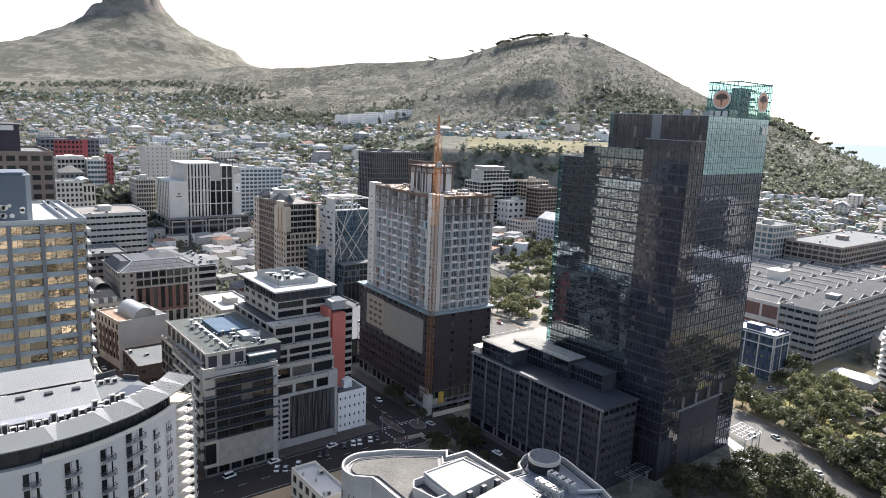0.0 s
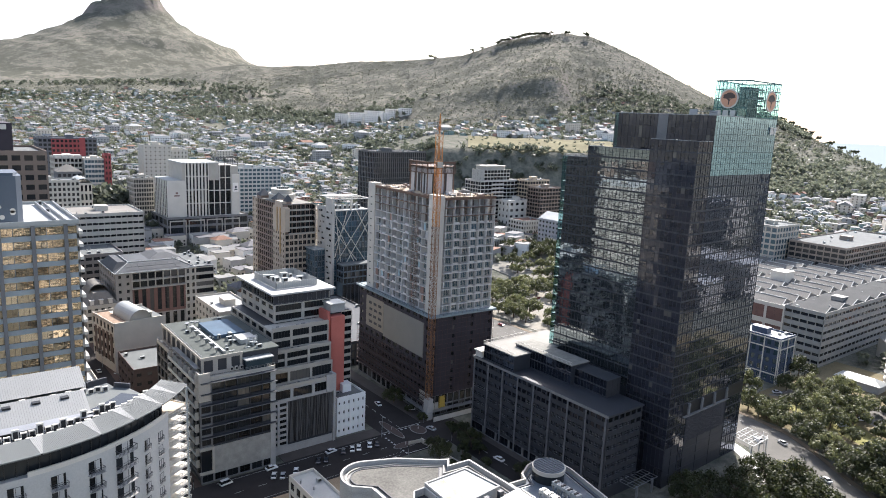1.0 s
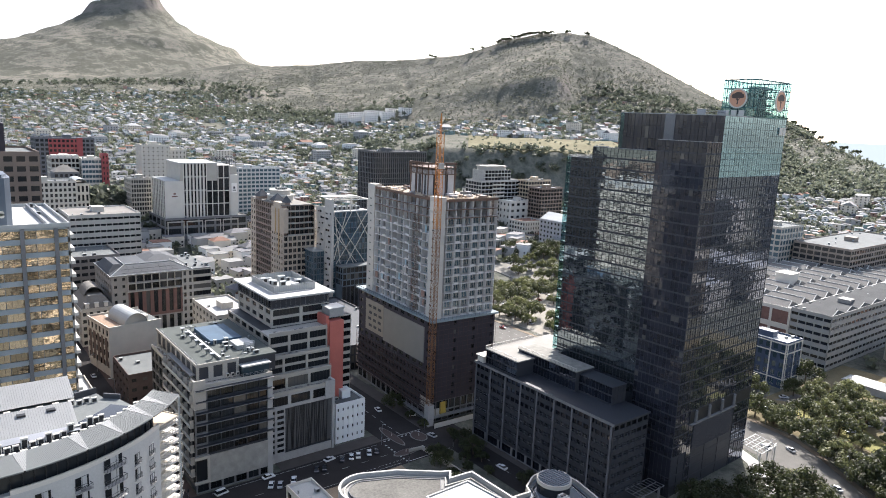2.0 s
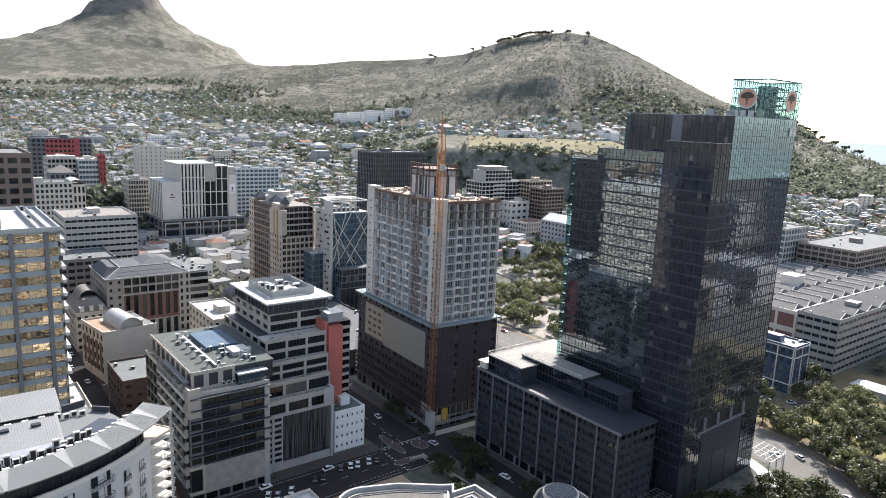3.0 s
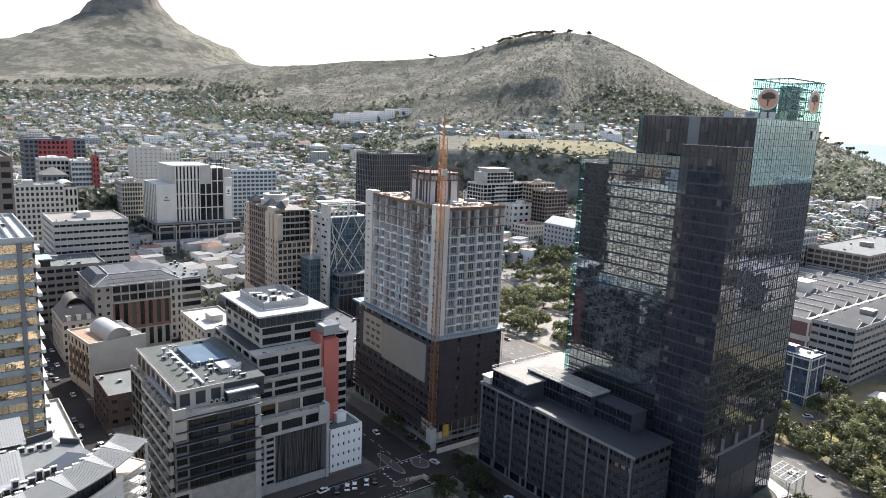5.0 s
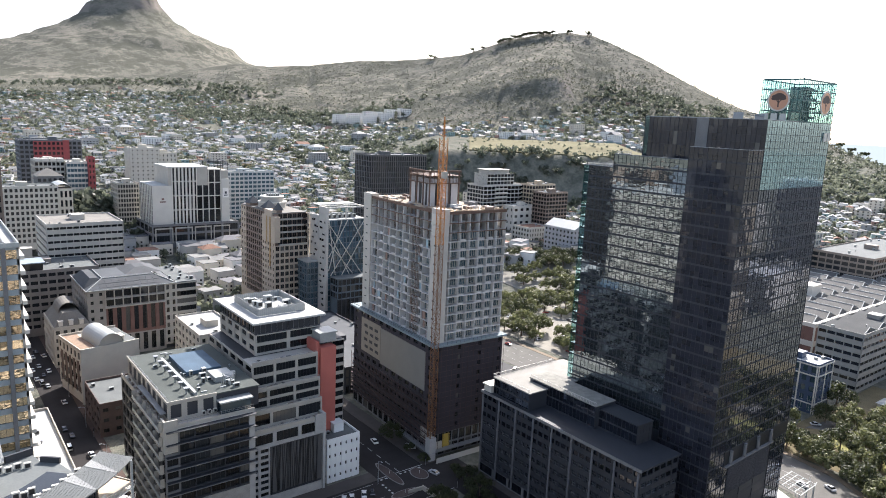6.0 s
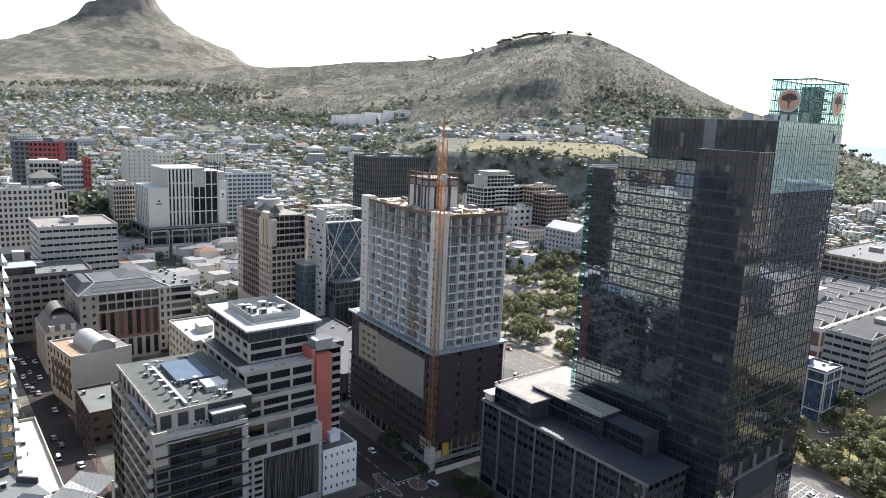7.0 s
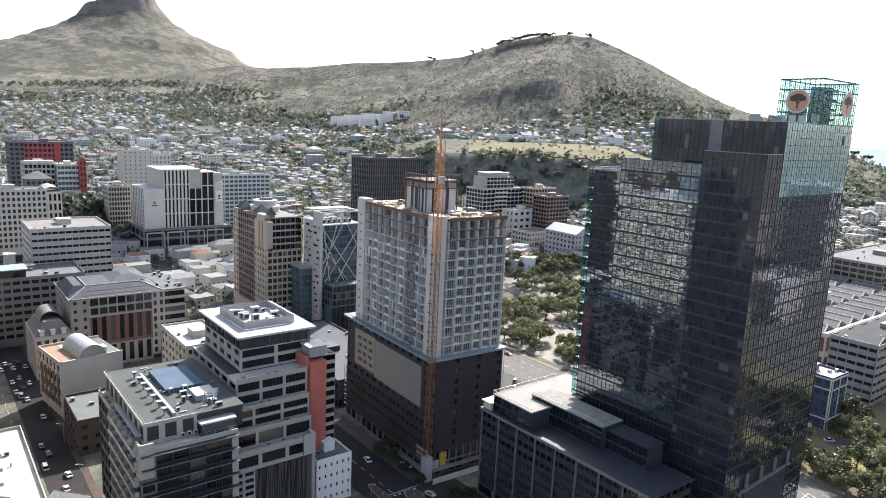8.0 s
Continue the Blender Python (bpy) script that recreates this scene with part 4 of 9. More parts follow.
# far roof coloured paler than the rest, with its sunlight in the colour
part("terrace_roof", Shape().box(0.3, 35.5, 44.6, 62.4, 36.6, 37.0), surface("sunlit_terrace_screed", (0.25, 0.24, 0.215), 0.9, vary=0.25), wing)
part("raised_roof", Shape().box(8.7, 18.3, 24.2, 53.4, 38.0, 38.3), GRAVEL, wing)
curtain(wing, "-x", 0.5, 45.0, 62.0, 30.8, 36.6, WINGGLASS, floor=2.9)
curtain(wing, "-x", 8.9, 24.4, 53.0, 30.8, 38.0, WINGGLASS, floor=3.4)
curtain(wing, "-x", 10.9, 10.0, 24.4, 30.8, 36.8, WINGGLASS, floor=3.0)
curtain(wing, "-y", 10.0, 11.0, 18.2, 30.8, 36.8, WINGGLASS, floor=3.0)
s = Shape()
for i in range(30):
    s.box(0.3, 0.36, 44.7 + i * 0.6, 44.76 + i * 0.6, 37.0, 38.1)
for i in range(50):
    s.box(0.4 + i * 0.6, 0.46 + i * 0.6, 62.3, 62.36, 37.0, 38.1)
for i in range(46):
    s.box(8.7, 8.76, 24.3 + i * 0.63, 24.36 + i * 0.63, 38.3, 39.4)
s.box(8.68, 8.8, 24.2, 53.4, 39.35, 39.45)
s.box(0.28, 0.4, 44.6, 62.4, 38.05, 38.15).box(0.4, 29.5, 62.28, 62.4, 38.05, 38.15)
fine("railing", s, WHITE, wing)
part("stair_box", Shape().box(0.2, 5, 63, 66.6, 30.7, 33.2).box(-0.4, 5.4, 62.6, 67.0, 33.2, 33.6), WHITE, wing)

# ---- tower under construction on a dark podium ----
site = thing("unfinished_tower", (165.5, 218.0, 0), "concrete tower under construction above a dark clad podium", "building", rz=-3.0)
SW, SL = 31.5, 62.0
part("podium_core", Shape().box(0.5, SW, 0.5, SL, 0, 43.0), DARKTRIM, site)
facade(site, "-x", 0.0, 0.004, SL, 21.0, 43.0, 12, 6, MAROON, GLASS, pier=2.2, sill=2.0, mull=2, skip=lambda i, j: 1 <= i <= 10 and 1 <= j <= 4)
facade(site, "-x", 0.0, 0.004, SL, 5.0, 21.0, 20, 4, MAROON, GLASS, pier=1.4, sill=2.2, mull=2)
facade(site, "-y", 0.0, 0.0, SW, 9.0, 43.0, 10, 9, MAROON, GLASS, pier=1.6, sill=2.0, mull=1, skip=lambda i, j: (i * 7 + j * 3) % 3 != 0)
facade(site, "-y", 0.0, 0.0, SW, 0.0, 9.0, 10, 2, DARKCONC, GLASS, pier=0.4, sill=0.6, mull=3)
facade(site, "-x", 0.0, 0.004, SL, 0.0, 5.0, 14, 1, DARKCONC, GLASS, pier=0.8, sill=0.8, mull=3)
part("blank_wall", Shape().box(-0.02, 0.6, 5, SW * 1.86, 25.4, 39.6), MAROON, site)
part("billboard", Shape().box(-0.35, -0.03, 5.5, 38.5, 24.5, 39.5), PANELBUFF, site, "blank buff billboard panel")
bb = Shape().box(-0.3, -0.03, 38.8, 55.0, 25.5, 40.0)
part("screen_wall", bb, surface("dusty_screen", (0.27, 0.235, 0.19), 0.85, vary=0.25), site)
for k in range(4):
    for c in range(3):
        part("screen_opening", Shape().box(-0.36, -0.31, 40.3 + c * 4.4 + (k % 2) * 0.6, 43.0 + c * 4.4 + (k % 2) * 0.6, 27.5 + k * 3.0, 28.7 + k * 3.0), BLACKFRAME, site)
part("podium_deck", Shape().box(-1.4, SW + 1.0, -1.4, SL + 1.4, 43.0, 43.7), surface("dusty_deck", (0.20, 0.24, 0.25), 0.9), site)
s = Shape()
for y0, y1, x0, x1 in ((-1.4, SL + 1.4, -1.4, -1.34),):
    s.box(x0, x1, y0, y1, 44.6, 44.75)
for i in range(34):
    s.box(-1.4, -1.34, -1.4 + i * 1.9, -1.32 + i * 1.9, 43.7, 44.7)
for i in range(17):
    s.box(-1.4 + i * 1.95, -1.32 + i * 1.95, -1.4, -1.34, 43.7, 44.7)
fine("edge_rail", s, BLACKFRAME, site)
s = Shape()
for k in range(9):
    z = 6.0 + 2.0 * k
    s.box(-1.25, -1.15, 0.0, SL, z - 0.05, z + 0.05).box(-1.2, -0.6, 0.0, SL, z - 0.92, z - 0.86)
for i in range(26):
    s.box(-1.25, -1.15, SL * i / 25 - 0.05, SL * i / 25 + 0.05, 3.3, 23.0)
for k in range(17):
    z = 9.5 + 2.0 * k
    s.box(-0.4, SW, -1.0, -0.92, z - 0.04, z + 0.04)
for i in range(14):
    s.box(SW * i / 13 - 0.04, SW * i / 13 + 0.04, -1.0, -0.92, 3.3, 43.0)
fine("scaffold", s, surface("rusty_tube", (0.070, 0.045, 0.042), 0.8, vary=0.3), site, "rusty scaffold tubes over the podium walls")
# shop front at the street corner
part("corner_sign", Shape().box(-0.5, -0.1, -0.6, 6.5, 6.0, 10.5), OFFWHITE, site, "white corner shop sign panel")
part("corner_sign", Shape().box(-0.5, 4.6, -0.62, -0.12, 3.2, 6.0), OFFWHITE, site)
part("yellow_panel", Shape().box(5.0, 8.0, -0.5, -0.12, 3.4, 8.4), surface("yellow_hoarding", (0.42, 0.29, 0.05), 0.6), site, "yellow hoarding panel")
part("canopy", Shape().box(-2.4, SW * 0.9, -2.6, -0.1, 3.0, 3.25), GREYMETAL, site)
part("canopy", Shape().box(-2.4, -0.1, 0.0, 20, 3.0, 3.25), GREYMETAL, site)
part("hoarding", Shape().box(-0.6, SW + 4, -5.0, -4.9, 0.1, 2.2), WHITE, site, "white site hoarding along the kerb")
for k in range(5):
    z = 8.0 + 3.4 * k
    part("ledge", Shape().box(-0.5, -0.07, 0.0, SL, z - 0.15, z + 0.1), DARKTRIM, site)
# frame of the unfinished storeys: slabs, cross walls and end walls
SITECONC = surface("raw_site_concrete", (0.53, 0.51, 0.49), 0.88, vary=0.3, scale=0.5, objrand=0.25)
TH0, TH1, NFL = 43.7, 91.0, 14
FH = (TH1 - TH0) / NFL
CX0, CX1, CY0, CY1 = 1.5, SW - 0.5, 1.5, 58.0
for j in range(NFL + 1):
    z = TH0 + FH * j
    part("floor_slab", Shape().box(CX0, CX1, CY0, CY1, z - 0.25, z + 0.02), SITECONC, site)
for z in (83.0, 87.2):
    part("site_box", Shape().box(CX0 - 0.75, CX0 - 0.25, CY0 + 0.2, CY0 + 4.8, z, z + 3.4).box(CX0 - 0.8, CX0 - 0.75, CY0 + 1.2, CY0 + 3.4, z + 0.9, z + 1.5), WHITE, site, "white site office panel")
part("stair_core", Shape().box(CX0 + 4.0, CX1 - 4.0, CY0 + 5, CY1 - 5, TH0, TH1 - 0.3), DARKCONC, site)
NB = 9
for i in range(NB + 1):
    y = CY0 + 6.5 + (CY1 - CY0 - 13) * i / NB
    part("cross_wall", Shape().box(CX0 + 0.05, CX0 + 4.0, y - 0.12, y + 0.12, TH0, TH1 - (0 if i % 3 else 2.8)), SITECONC, site)
for i in range(7):
    x = CX0 + 4.5 + (CX1 - CX0 - 4.5) * i / 6
    part("cross_wall", Shape().box(x - 0.12, x + 0.12, CY0 + 0.05, CY0 + 5.0, TH0, TH1), SITECONC, site)
for y0 in (CY0, CY1 - 5.6):
    s = Shape().box(CX0 - 0.25, CX0 + 3.2, y0 - 0.2, y0 + 5.6, TH0, TH1 + 0.4)
    part("end_wall", s, PALECONC, site)
    for j in range(NFL):
        z = TH0 + FH * (j + 0.45)
        part("slot", Shape().box(CX0 - 0.3, CX0 - 0.24, y0 + 2.2, y0 + 3.6, z, z + 0.5), BLACKFRAME, site)
win = pane_shape("-x", 3.2, 2.4, 3, 0.0, 0.0, bar=0.16).mesh("window", [GLASSBLUE, OFFWHITE])
for j in range(NFL - 3):
    for i in range(NB):
        y = CY0 + 6.5 + (CY1 - CY0 - 13) * (i + 0.5) / NB
        if (i * 5 + j * 3) % 7 != 0:
            part("window", win, None, site, at=(CX0 + 1.3 + 0.8 * (i % 2), y, TH0 + FH * (j + 0.5)))
        if i % 2:
            part("balcony_wall", Shape().box(CX0 - 0.1, CX0 + 0.1, y - 2.3, y + 0.4, TH0 + FH * j, TH0 + FH * j + 0.75), SITECONC, site)
win = pane_shape("-y", 3.3, 2.5, 4, 0.0, 0.0, bar=0.16).mesh("window", [GLASSBLUE, OFFWHITE])
for j in range(NFL - 2):
    for i in range(6):
        x = CX0 + 4.5 + (CX1 - CX0 - 4.5) * (i + 0.5) / 6
        part("window", win, None, site, at=(x, CY0 + 1.2, TH0 + FH * (j + 0.5)))
        if i in (1, 3, 4):
            part("balcony_wall", Shape().box(x - 1.9, x + 0.2, CY0 - 0.1, CY0 + 0.1, TH0 + FH * j, TH0 + FH * j + 0.7), SITECONC, site)
# rusty props and edge boards on the newest storeys
RUST = surface("rusty_formwork", (0.13, 0.080, 0.056), 0.8, vary=0.35)
s = Shape()
for j in (NFL - 3, NFL - 2, NFL - 1):
    z = TH0 + FH * j
    for i in range(46):
        y = CY0 + 6 + (CY1 - CY0 - 12) * i / 45
        s.beam((CX0 + 0.4 + (i % 3) * 0.9, y, z), (CX0 + 0.4 + (i % 3) * 0.9, y, z + FH - 0.25), 0.06)
    for i in range(24):
        x = CX0 + 4.5 + (CX1 - CX0 - 5) * i / 23
        s.beam((x, CY0 + 0.4 + (i % 3) * 0.9, z), (x, CY0 + 0.4 + (i % 3) * 0.9, z + FH - 0.25), 0.06)
for i in range(3):
    y = CY0 + 13 + i * 2.2
    s.beam((CX0 - 0.7, y, TH0), (CX0 - 0.7, y, TH1 - 8), 0.05); s.beam((CX0 - 0.2, y, TH0), (CX0 - 0.2, y, TH1 - 8), 0.05)
for k in range(26):
    z = TH0 + 1.6 * k
    s.beam((CX0 - 0.7, CY0 + 13, z), (CX0 - 0.7, CY0 + 17.4, z), 0.05)
    if k % 2:
        s.beam((CX0 - 0.7, CY0 + 13, z), (CX0 - 0.7, CY0 + 15.2, z + 1.6), 0.04); s.box(CX0 - 0.75, CX0 - 0.15, CY0 + 13, CY0 + 17.4, z - 0.05, z)
fine("prop_stand", s, RUST, site)
rnd = random.Random(77)
for k in range(46):
    x, y, w, l = rnd.uniform(CX0 + 0.6, CX1 - 4), rnd.uniform(CY0 + 1, CY1 - 5), rnd.uniform(0.5, 3.0), rnd.uniform(0.5, 4.0)
    part("pallet", Shape().box(x, x + w, y, y + l, TH1 + 0.02, TH1 + rnd.uniform(0.3, 1.6)), rnd.choice((RUST, RUST, DARKCONC, SITECONC, BROWN)), site)
part("work_deck", Shape().box(CX0 + 0.3, CX1 - 0.3, CY0 + 0.3, CY1 - 0.3, TH1 + 0.02, TH1 + 0.06), surface("deck_ply", (0.25, 0.20, 0.15), 0.9, vary=0.5, scale=1.5), site)
for j in (NFL - 2, NFL - 1, NFL):
    z = TH0 + FH * j
    part("edge_board", Shape().box(CX0 - 0.12, CX0 - 0.02, CY0 + 6, CY1 - 6, z - 0.3, z + 0.75 * (j == NFL) + 0.05), RUST, site)
    part("edge_board", Shape().box(CX0 + 3.4, CX1, CY0 - 0.12, CY0 - 0.02, z - 0.3, z + 0.75 * (j == NFL) + 0.05), RUST, site)
for y0 in (CY0, CY1 - 5.6):
    part("wall_formwork", Shape().box(CX0 - 0.4, CX0 + 3.3, y0 - 0.3, y0 + 5.7, TH1 - 4.5, TH1 + 1.6), PALECONC, site)
# infill boards and blockwork in some bays; the pale blue also imitates cyan flare
rnd = random.Random(14)
INFILL = (surface("flare_blue_board", (0.30, 0.40, 0.44), 0.6, vary=0.2), surface("site_blockwork", (0.27, 0.18, 0.145), 0.9, vary=0.25), CONCRETE, DARKCONC, PALECONC)
for j in range(NFL - 3):
    for i in range(NB):
        if rnd.random() < 0.5:
            w = (CY1 - CY0 - 13) / NB
            y = CY0 + 6.5 + w * (i + rnd.choice((0.0, 0.45)))
            k = 1 if (6 <= i <= 8 and rnd.random() < 0.1) or (i <= 2 and j < 5 and rnd.random() < 0.6) else rnd.choice((0, 0, 2, 3, 3, 4))
            part("infill_panel", Shape().box(CX0 + 0.55, CX0 + 0.7, y + 0.15, y + w * rnd.choice((0.2, 0.3, 0.48)), TH0 + FH * j + 0.03, TH0 + FH * (j + 1) - 0.27), INFILL[k], site)
# climbing core, formwork and props on the top deck
part("lift_core", Shape().box(9, 22, 21, 34, TH1, 101.5), SITECONC, site)
for k, y in enumerate((22.6, 26.4, 30.2)):
    part("core_slot", Shape().box(8.94, 9.06, y, y + (1.2, 2.0, 1.0)[k], TH1 + 0.2, 99.4), BLACKFRAME, site)
for x in (11.5, 17.5):
    part("core_slot", Shape().box(x, x + 1.4, 20.94, 21.06, TH1 + 0.2, 99.4), BLACKFRAME, site)
s = Shape()
for x, y in ((8.6, 20.6), (13, 20.6), (17.5, 20.6), (22.2, 20.6), (8.6, 25), (8.6, 29.5), (8.6, 34.2), (22.2, 34.2)):
    s.box(x, x + 0.4, y, y + 0.4, TH1, 104.5)
s.box(8.2, 22.8, 20.2, 34.8, 99.5, 99.8).box(8.2, 22.8, 20.2, 34.8, 102.3, 102.6).box(8.2, 22.8, 20.2, 20.5, 103.8, 104.6).box(8.2, 8.5, 20.5, 34.8, 103.8, 104.6)
for k in range(22):
    x = 8.2 + 14.4 * k / 21
    s.box(x, x + 0.12, 20.0, 20.12, 99.8, 104.2); s.box(8.0, 8.12, x + 12.0, x + 12.12, 99.8, 104.2)
fine("formwork", s, RUST, site)
rnd = random.Random(4)
s = Shape()
for k in range(160):
    x, y = rnd.choice(((rnd.uniform(CX0, CX0 + 6), rnd.uniform(CY0, CY1)), (rnd.uniform(CX0, CX1), rnd.uniform(CY0, CY0 + 5))))
    h = rnd.uniform(0.4, 2.2)
    s.beam((x, y, TH1), (x + rnd.uniform(-0.3, 0.3), y + rnd.uniform(-0.3, 0.3), TH1 + h), 0.05)
    if k % 3 == 0:
        s.box(x, x + rnd.uniform(0.8, 2.5), y, y + rnd.uniform(0.5, 2), TH1, TH1 + rnd.uniform(0.15, 0.9))
part("timber", s, TAN, site)["kind"] = "stuff"

crane = thing("tower_crane", (165.6, 218.6, 0.0), "yellow lattice mast of a tower crane beside the concrete tower", "crane")
def lattice(s, x0, x1, y0, y1, z0, z1, r, step):
    for x in (x0, x1):
        for y in (y0, y1):
            s.beam((x, y, z0), (x, y, z1), r)
    n = int((z1 - z0) / step)
    for k in range(n):
        a, b = z0 + k * step, z0 + (k + 1) * step
        for p, q in (((x0, y0), (x1, y0)), ((x1, y0), (x1, y1)), ((x1, y1), (x0, y1)), ((x0, y1), (x0, y0))):
            p, q = (p, q) if k % 2 else (q, p)
            s.beam((*p, a), (*q, b), r * 0.55)
            s.beam((*p, a), (*q, a), r * 0.5)
s = Shape(); lattice(s, -2.0, 0.0, -2.7, -0.7, 81.0, 117.5, 0.095, 1.8)
fine("mast", s, CRANE, crane, "yellow lattice mast")
# rusty lower mast, its shade put into a darker orange
s = Shape(); lattice(s, -2.0, 0.0, -2.7, -0.7, 9.0, 81.0, 0.085, 1.8)
fine("lower_mast", s, surface("shade_dark_rusty_orange", (0.20, 0.092, 0.038), 0.7, vary=0.35), crane, "rust-orange lower mast darkened for shade")
part("cab", Shape().box(-2.2, -0.4, -3.9, -2.7, 104, 106.2), OFFWHITE, crane)
s = Shape()
for k in range(7):
    s.beam((-1.0, -1.7, 117.5 + k), (-1.0 + (0.9 - k * 0.12), -1.7, 118.5 + k), 0.09); s.beam((-1.0, -1.7, 117.5 + k), (-1.0 - (0.9 - k * 0.12), -1.7, 118.5 + k), 0.09)
s.beam((-1.0, -1.7, 117.5), (-1.0, -1.7, 123.5), 0.14)
s.beam((-1, -1.7, 118), (9, 14, 118.4), 0.12)
fine("jib", s, CRANE, crane)
part("foot", Shape().box(-2.4, 0.4, -3.1, -0.3, 0, 9.0), CONCRETE, crane)

# ---- stepped white and black office building ----
OFFPLASTER = surface("light_grey_render", (0.37, 0.348, 0.303), 0.75, vary=0.15, scale=0.5)
off = thing("stepped_office", (97, 221, 0), "white and black stepped office building with flat white roof slab", "building")
parts("body", ((9.9, 32.6, 17.4, 49.0, 44, 54.6), (5.5, 28.0, 9.5, 13.4, 0, 44.0), (5.5, 32.9, 13.4, 49, 0, 44.0), (0.5, 27, 6.4, 9.4, 0, 36), (0.5, 26, 3.4, 6.3, 0, 30), (0.5, 25.8, 0.5, 3.3, 0, 25)), DARKTRIM, off)
facade(off, "-x", 9.4, 17.0, 49, 44.4, 51.4, 5, 2, OFFPLASTER, GLASS, pier=2.4, sill=1.8, mull=3)
facade(off, "-x", 9.5, 17.0, 49, 51.4, 54.7, 10, 1, DARKTRIM, GLASS, GREYMETAL, pier=0.15, sill=0.3, mull=2)
facade(off, "-y", 17.0, 9.4, 33, 44.4, 51.4, 2, 2, OFFPLASTER, GLASS, pier=1.2, sill=1.1, mull=8, deep=0.5)
facade(off, "-y", 17.1, 9.4, 33, 51.4, 54.7, 6, 1, DARKTRIM, GLASS, GREYMETAL, pier=0.15, sill=0.3, mull=2)
facade(off, "-x", 5.0, 9.0, 49, 36.4, 44.0, 6, 2, OFFPLASTER, GLASS, pier=1.6, sill=1.9, mull=3)
facade(off, "-y", 9.0, 5.0, 28, 36.4, 44.0, 3, 2, OFFPLASTER, GLASS, pier=0.9, sill=1.2, mull=6, deep=0.6)
facade(off, "-y", 6.0, 0.0, 27.4, 30.4, 36.4, 3, 2, OFFPLASTER, GLASS, pier=0.9, sill=0.9, mull=6, deep=0.6)
facade(off, "-y", 3.0, 0.0, 26.6, 25.4, 30.4, 3, 1, OFFPLASTER, GLASS, pier=0.9, sill=1.3, mull=6, deep=0.6)
facade(off, "-y", 0.0, 0.0, 25.8, 20.0, 25.2, 3, 1, CONCRETE, GLASS, pier=1.2, sill=1.9, mull=6)
facade(off, "-y", 0.0, 0.0, 7, 3.0, 20.0, 2, 8, CONCRETE, GLASS, pier=0.9, sill=0.9, mull=2)
parts("frame_wall", ((-0.06, 25.4, -0.0, 0.5, 0, 3.0), (25.4, 26.4, -0.5, 3.0, 0, 27.0), (22.5, 25.4, -0.5, -0.01, 20.4, 27.0)), CONCRETE, off)
s = Shape()
rnd = random.Random(8)
s.box(7.3, 25.2, 0.1, 0.5, 4.0, 19.8)
for i in range(40):
    x = 7.6 + 16.2 * i / 39
    s.beam((x + rnd.uniform(-0.8, 0.8), 0.0, 4.0), (x + rnd.uniform(-0.8, 0.8), 0.0, 19.8), 0.07, 1)
fine("slatted_screen", s, [surface("screen_grey", (0.085, 0.085, 0.085), 0.7, vary=0.2), BLACKFRAME], off, "dark screen of crossing metal slats")
for x0, x1, y0, y1, z in ((5, 28, 9.0, 17, 44.1), (0, 27.4, 6, 9, 36.4), (0, 26.6, 3, 6, 30.4), (0, 25.8, 0, 3, 25.3)):
    part("terrace", Shape().box(x0, x1, y0, y1, z - 0.15, z + 0.03), PALECONC, off)
for x0, x1, y, z in ((5, 28, 9.0, 44.0), (0, 27.4, 6.0, 36.4), (0, 26.6, 3.0, 30.4), (0, 25.8, 0.0, 25.2)):
    part("parapet", Shape().box(x0, x1, y - 0.08, y + 0.25, z, z + 1.15), OFFPLASTER, off)
part("roof_slab", Shape().box(7.9, 34.2, 15.0, 51.0, 55.35, 56.0), ROOFWHITE, off, "wide overhanging white roof slab")
s = Shape()
for a in range(2):
    for i in range(24):
        x = 12.5 + 17 * i / 23
        y = (22.0, 43.0)[a]
        s.box(x, x + 0.12, y, y + 0.12, 56.0, 58.6)
    for i in range(30):
        y = 22.0 + 21 * i / 29
        x = (12.5, 29.5)[a]
        s.box(x, x + 0.12, y, y + 0.12, 56.0, 58.6)
for x0, x1, y0, y1 in ((12.5, 29.6, 22.0, 22.1), (12.5, 29.6, 43.0, 43.1), (12.5, 12.6, 22.1, 43), (29.5, 29.6, 22.1, 43)):
    s.box(x0, x1, y0, y1, 58.5, 58.7); s.box(x0 + 0.03, x1 - 0.03, y0 + 0.03, y1 - 0.03, 56.1, 58.4, 1)
fine("plant_screen", s, [GREYMETAL, PALEMETAL], off)
rnd = random.Random(3)
for k in range(14):
    q = Shape(); ac_unit(q, rnd.uniform(14, 26), rnd.uniform(24, 40), 56.1, rnd.uniform(1.2, 3.2), rnd.uniform(0.8, 2.0), rnd.uniform(1.0, 2.2))
    part("air_conditioner", q, [PALEMETAL, BLACKFRAME], off)
facade(off, "+x", 33.0, 12, 49, 2.0, 44.0, 8, 11, OFFWHITE, GLASS, pier=1.4, sill=1.8, mull=3, cap=0)
facade(off, "+x", 32.8, 17.4, 49, 44.4, 54.2, 6, 3, OFFWHITE, GLASS, pier=1.6, sill=1.9, mull=3, cap=0)
facade(off, "+y", 49.0, 5.0, 33, 2.0, 44.0, 6, 11, OFFWHITE, GLASS, pier=1.4, sill=1.8, mull=3, cap=0)
# red fin and banded stair block
# the red is raised in colour for light reflected onto the fin
part("red_fin", Shape().box(29.2, 35.0, 9.0, 12.6, 14.0, 46.0), REDPANEL, off, "red painted stair fin, brightened for reflected light")
part("red_return", Shape().box(28.1, 29.15, 10.0, 20.0, 25.0, 48.0), REDPANEL, off)
part("banded_core", Shape().box(30.5, 39.5, 12.6, 30, 0, 47.0), DARKTRIM, off)
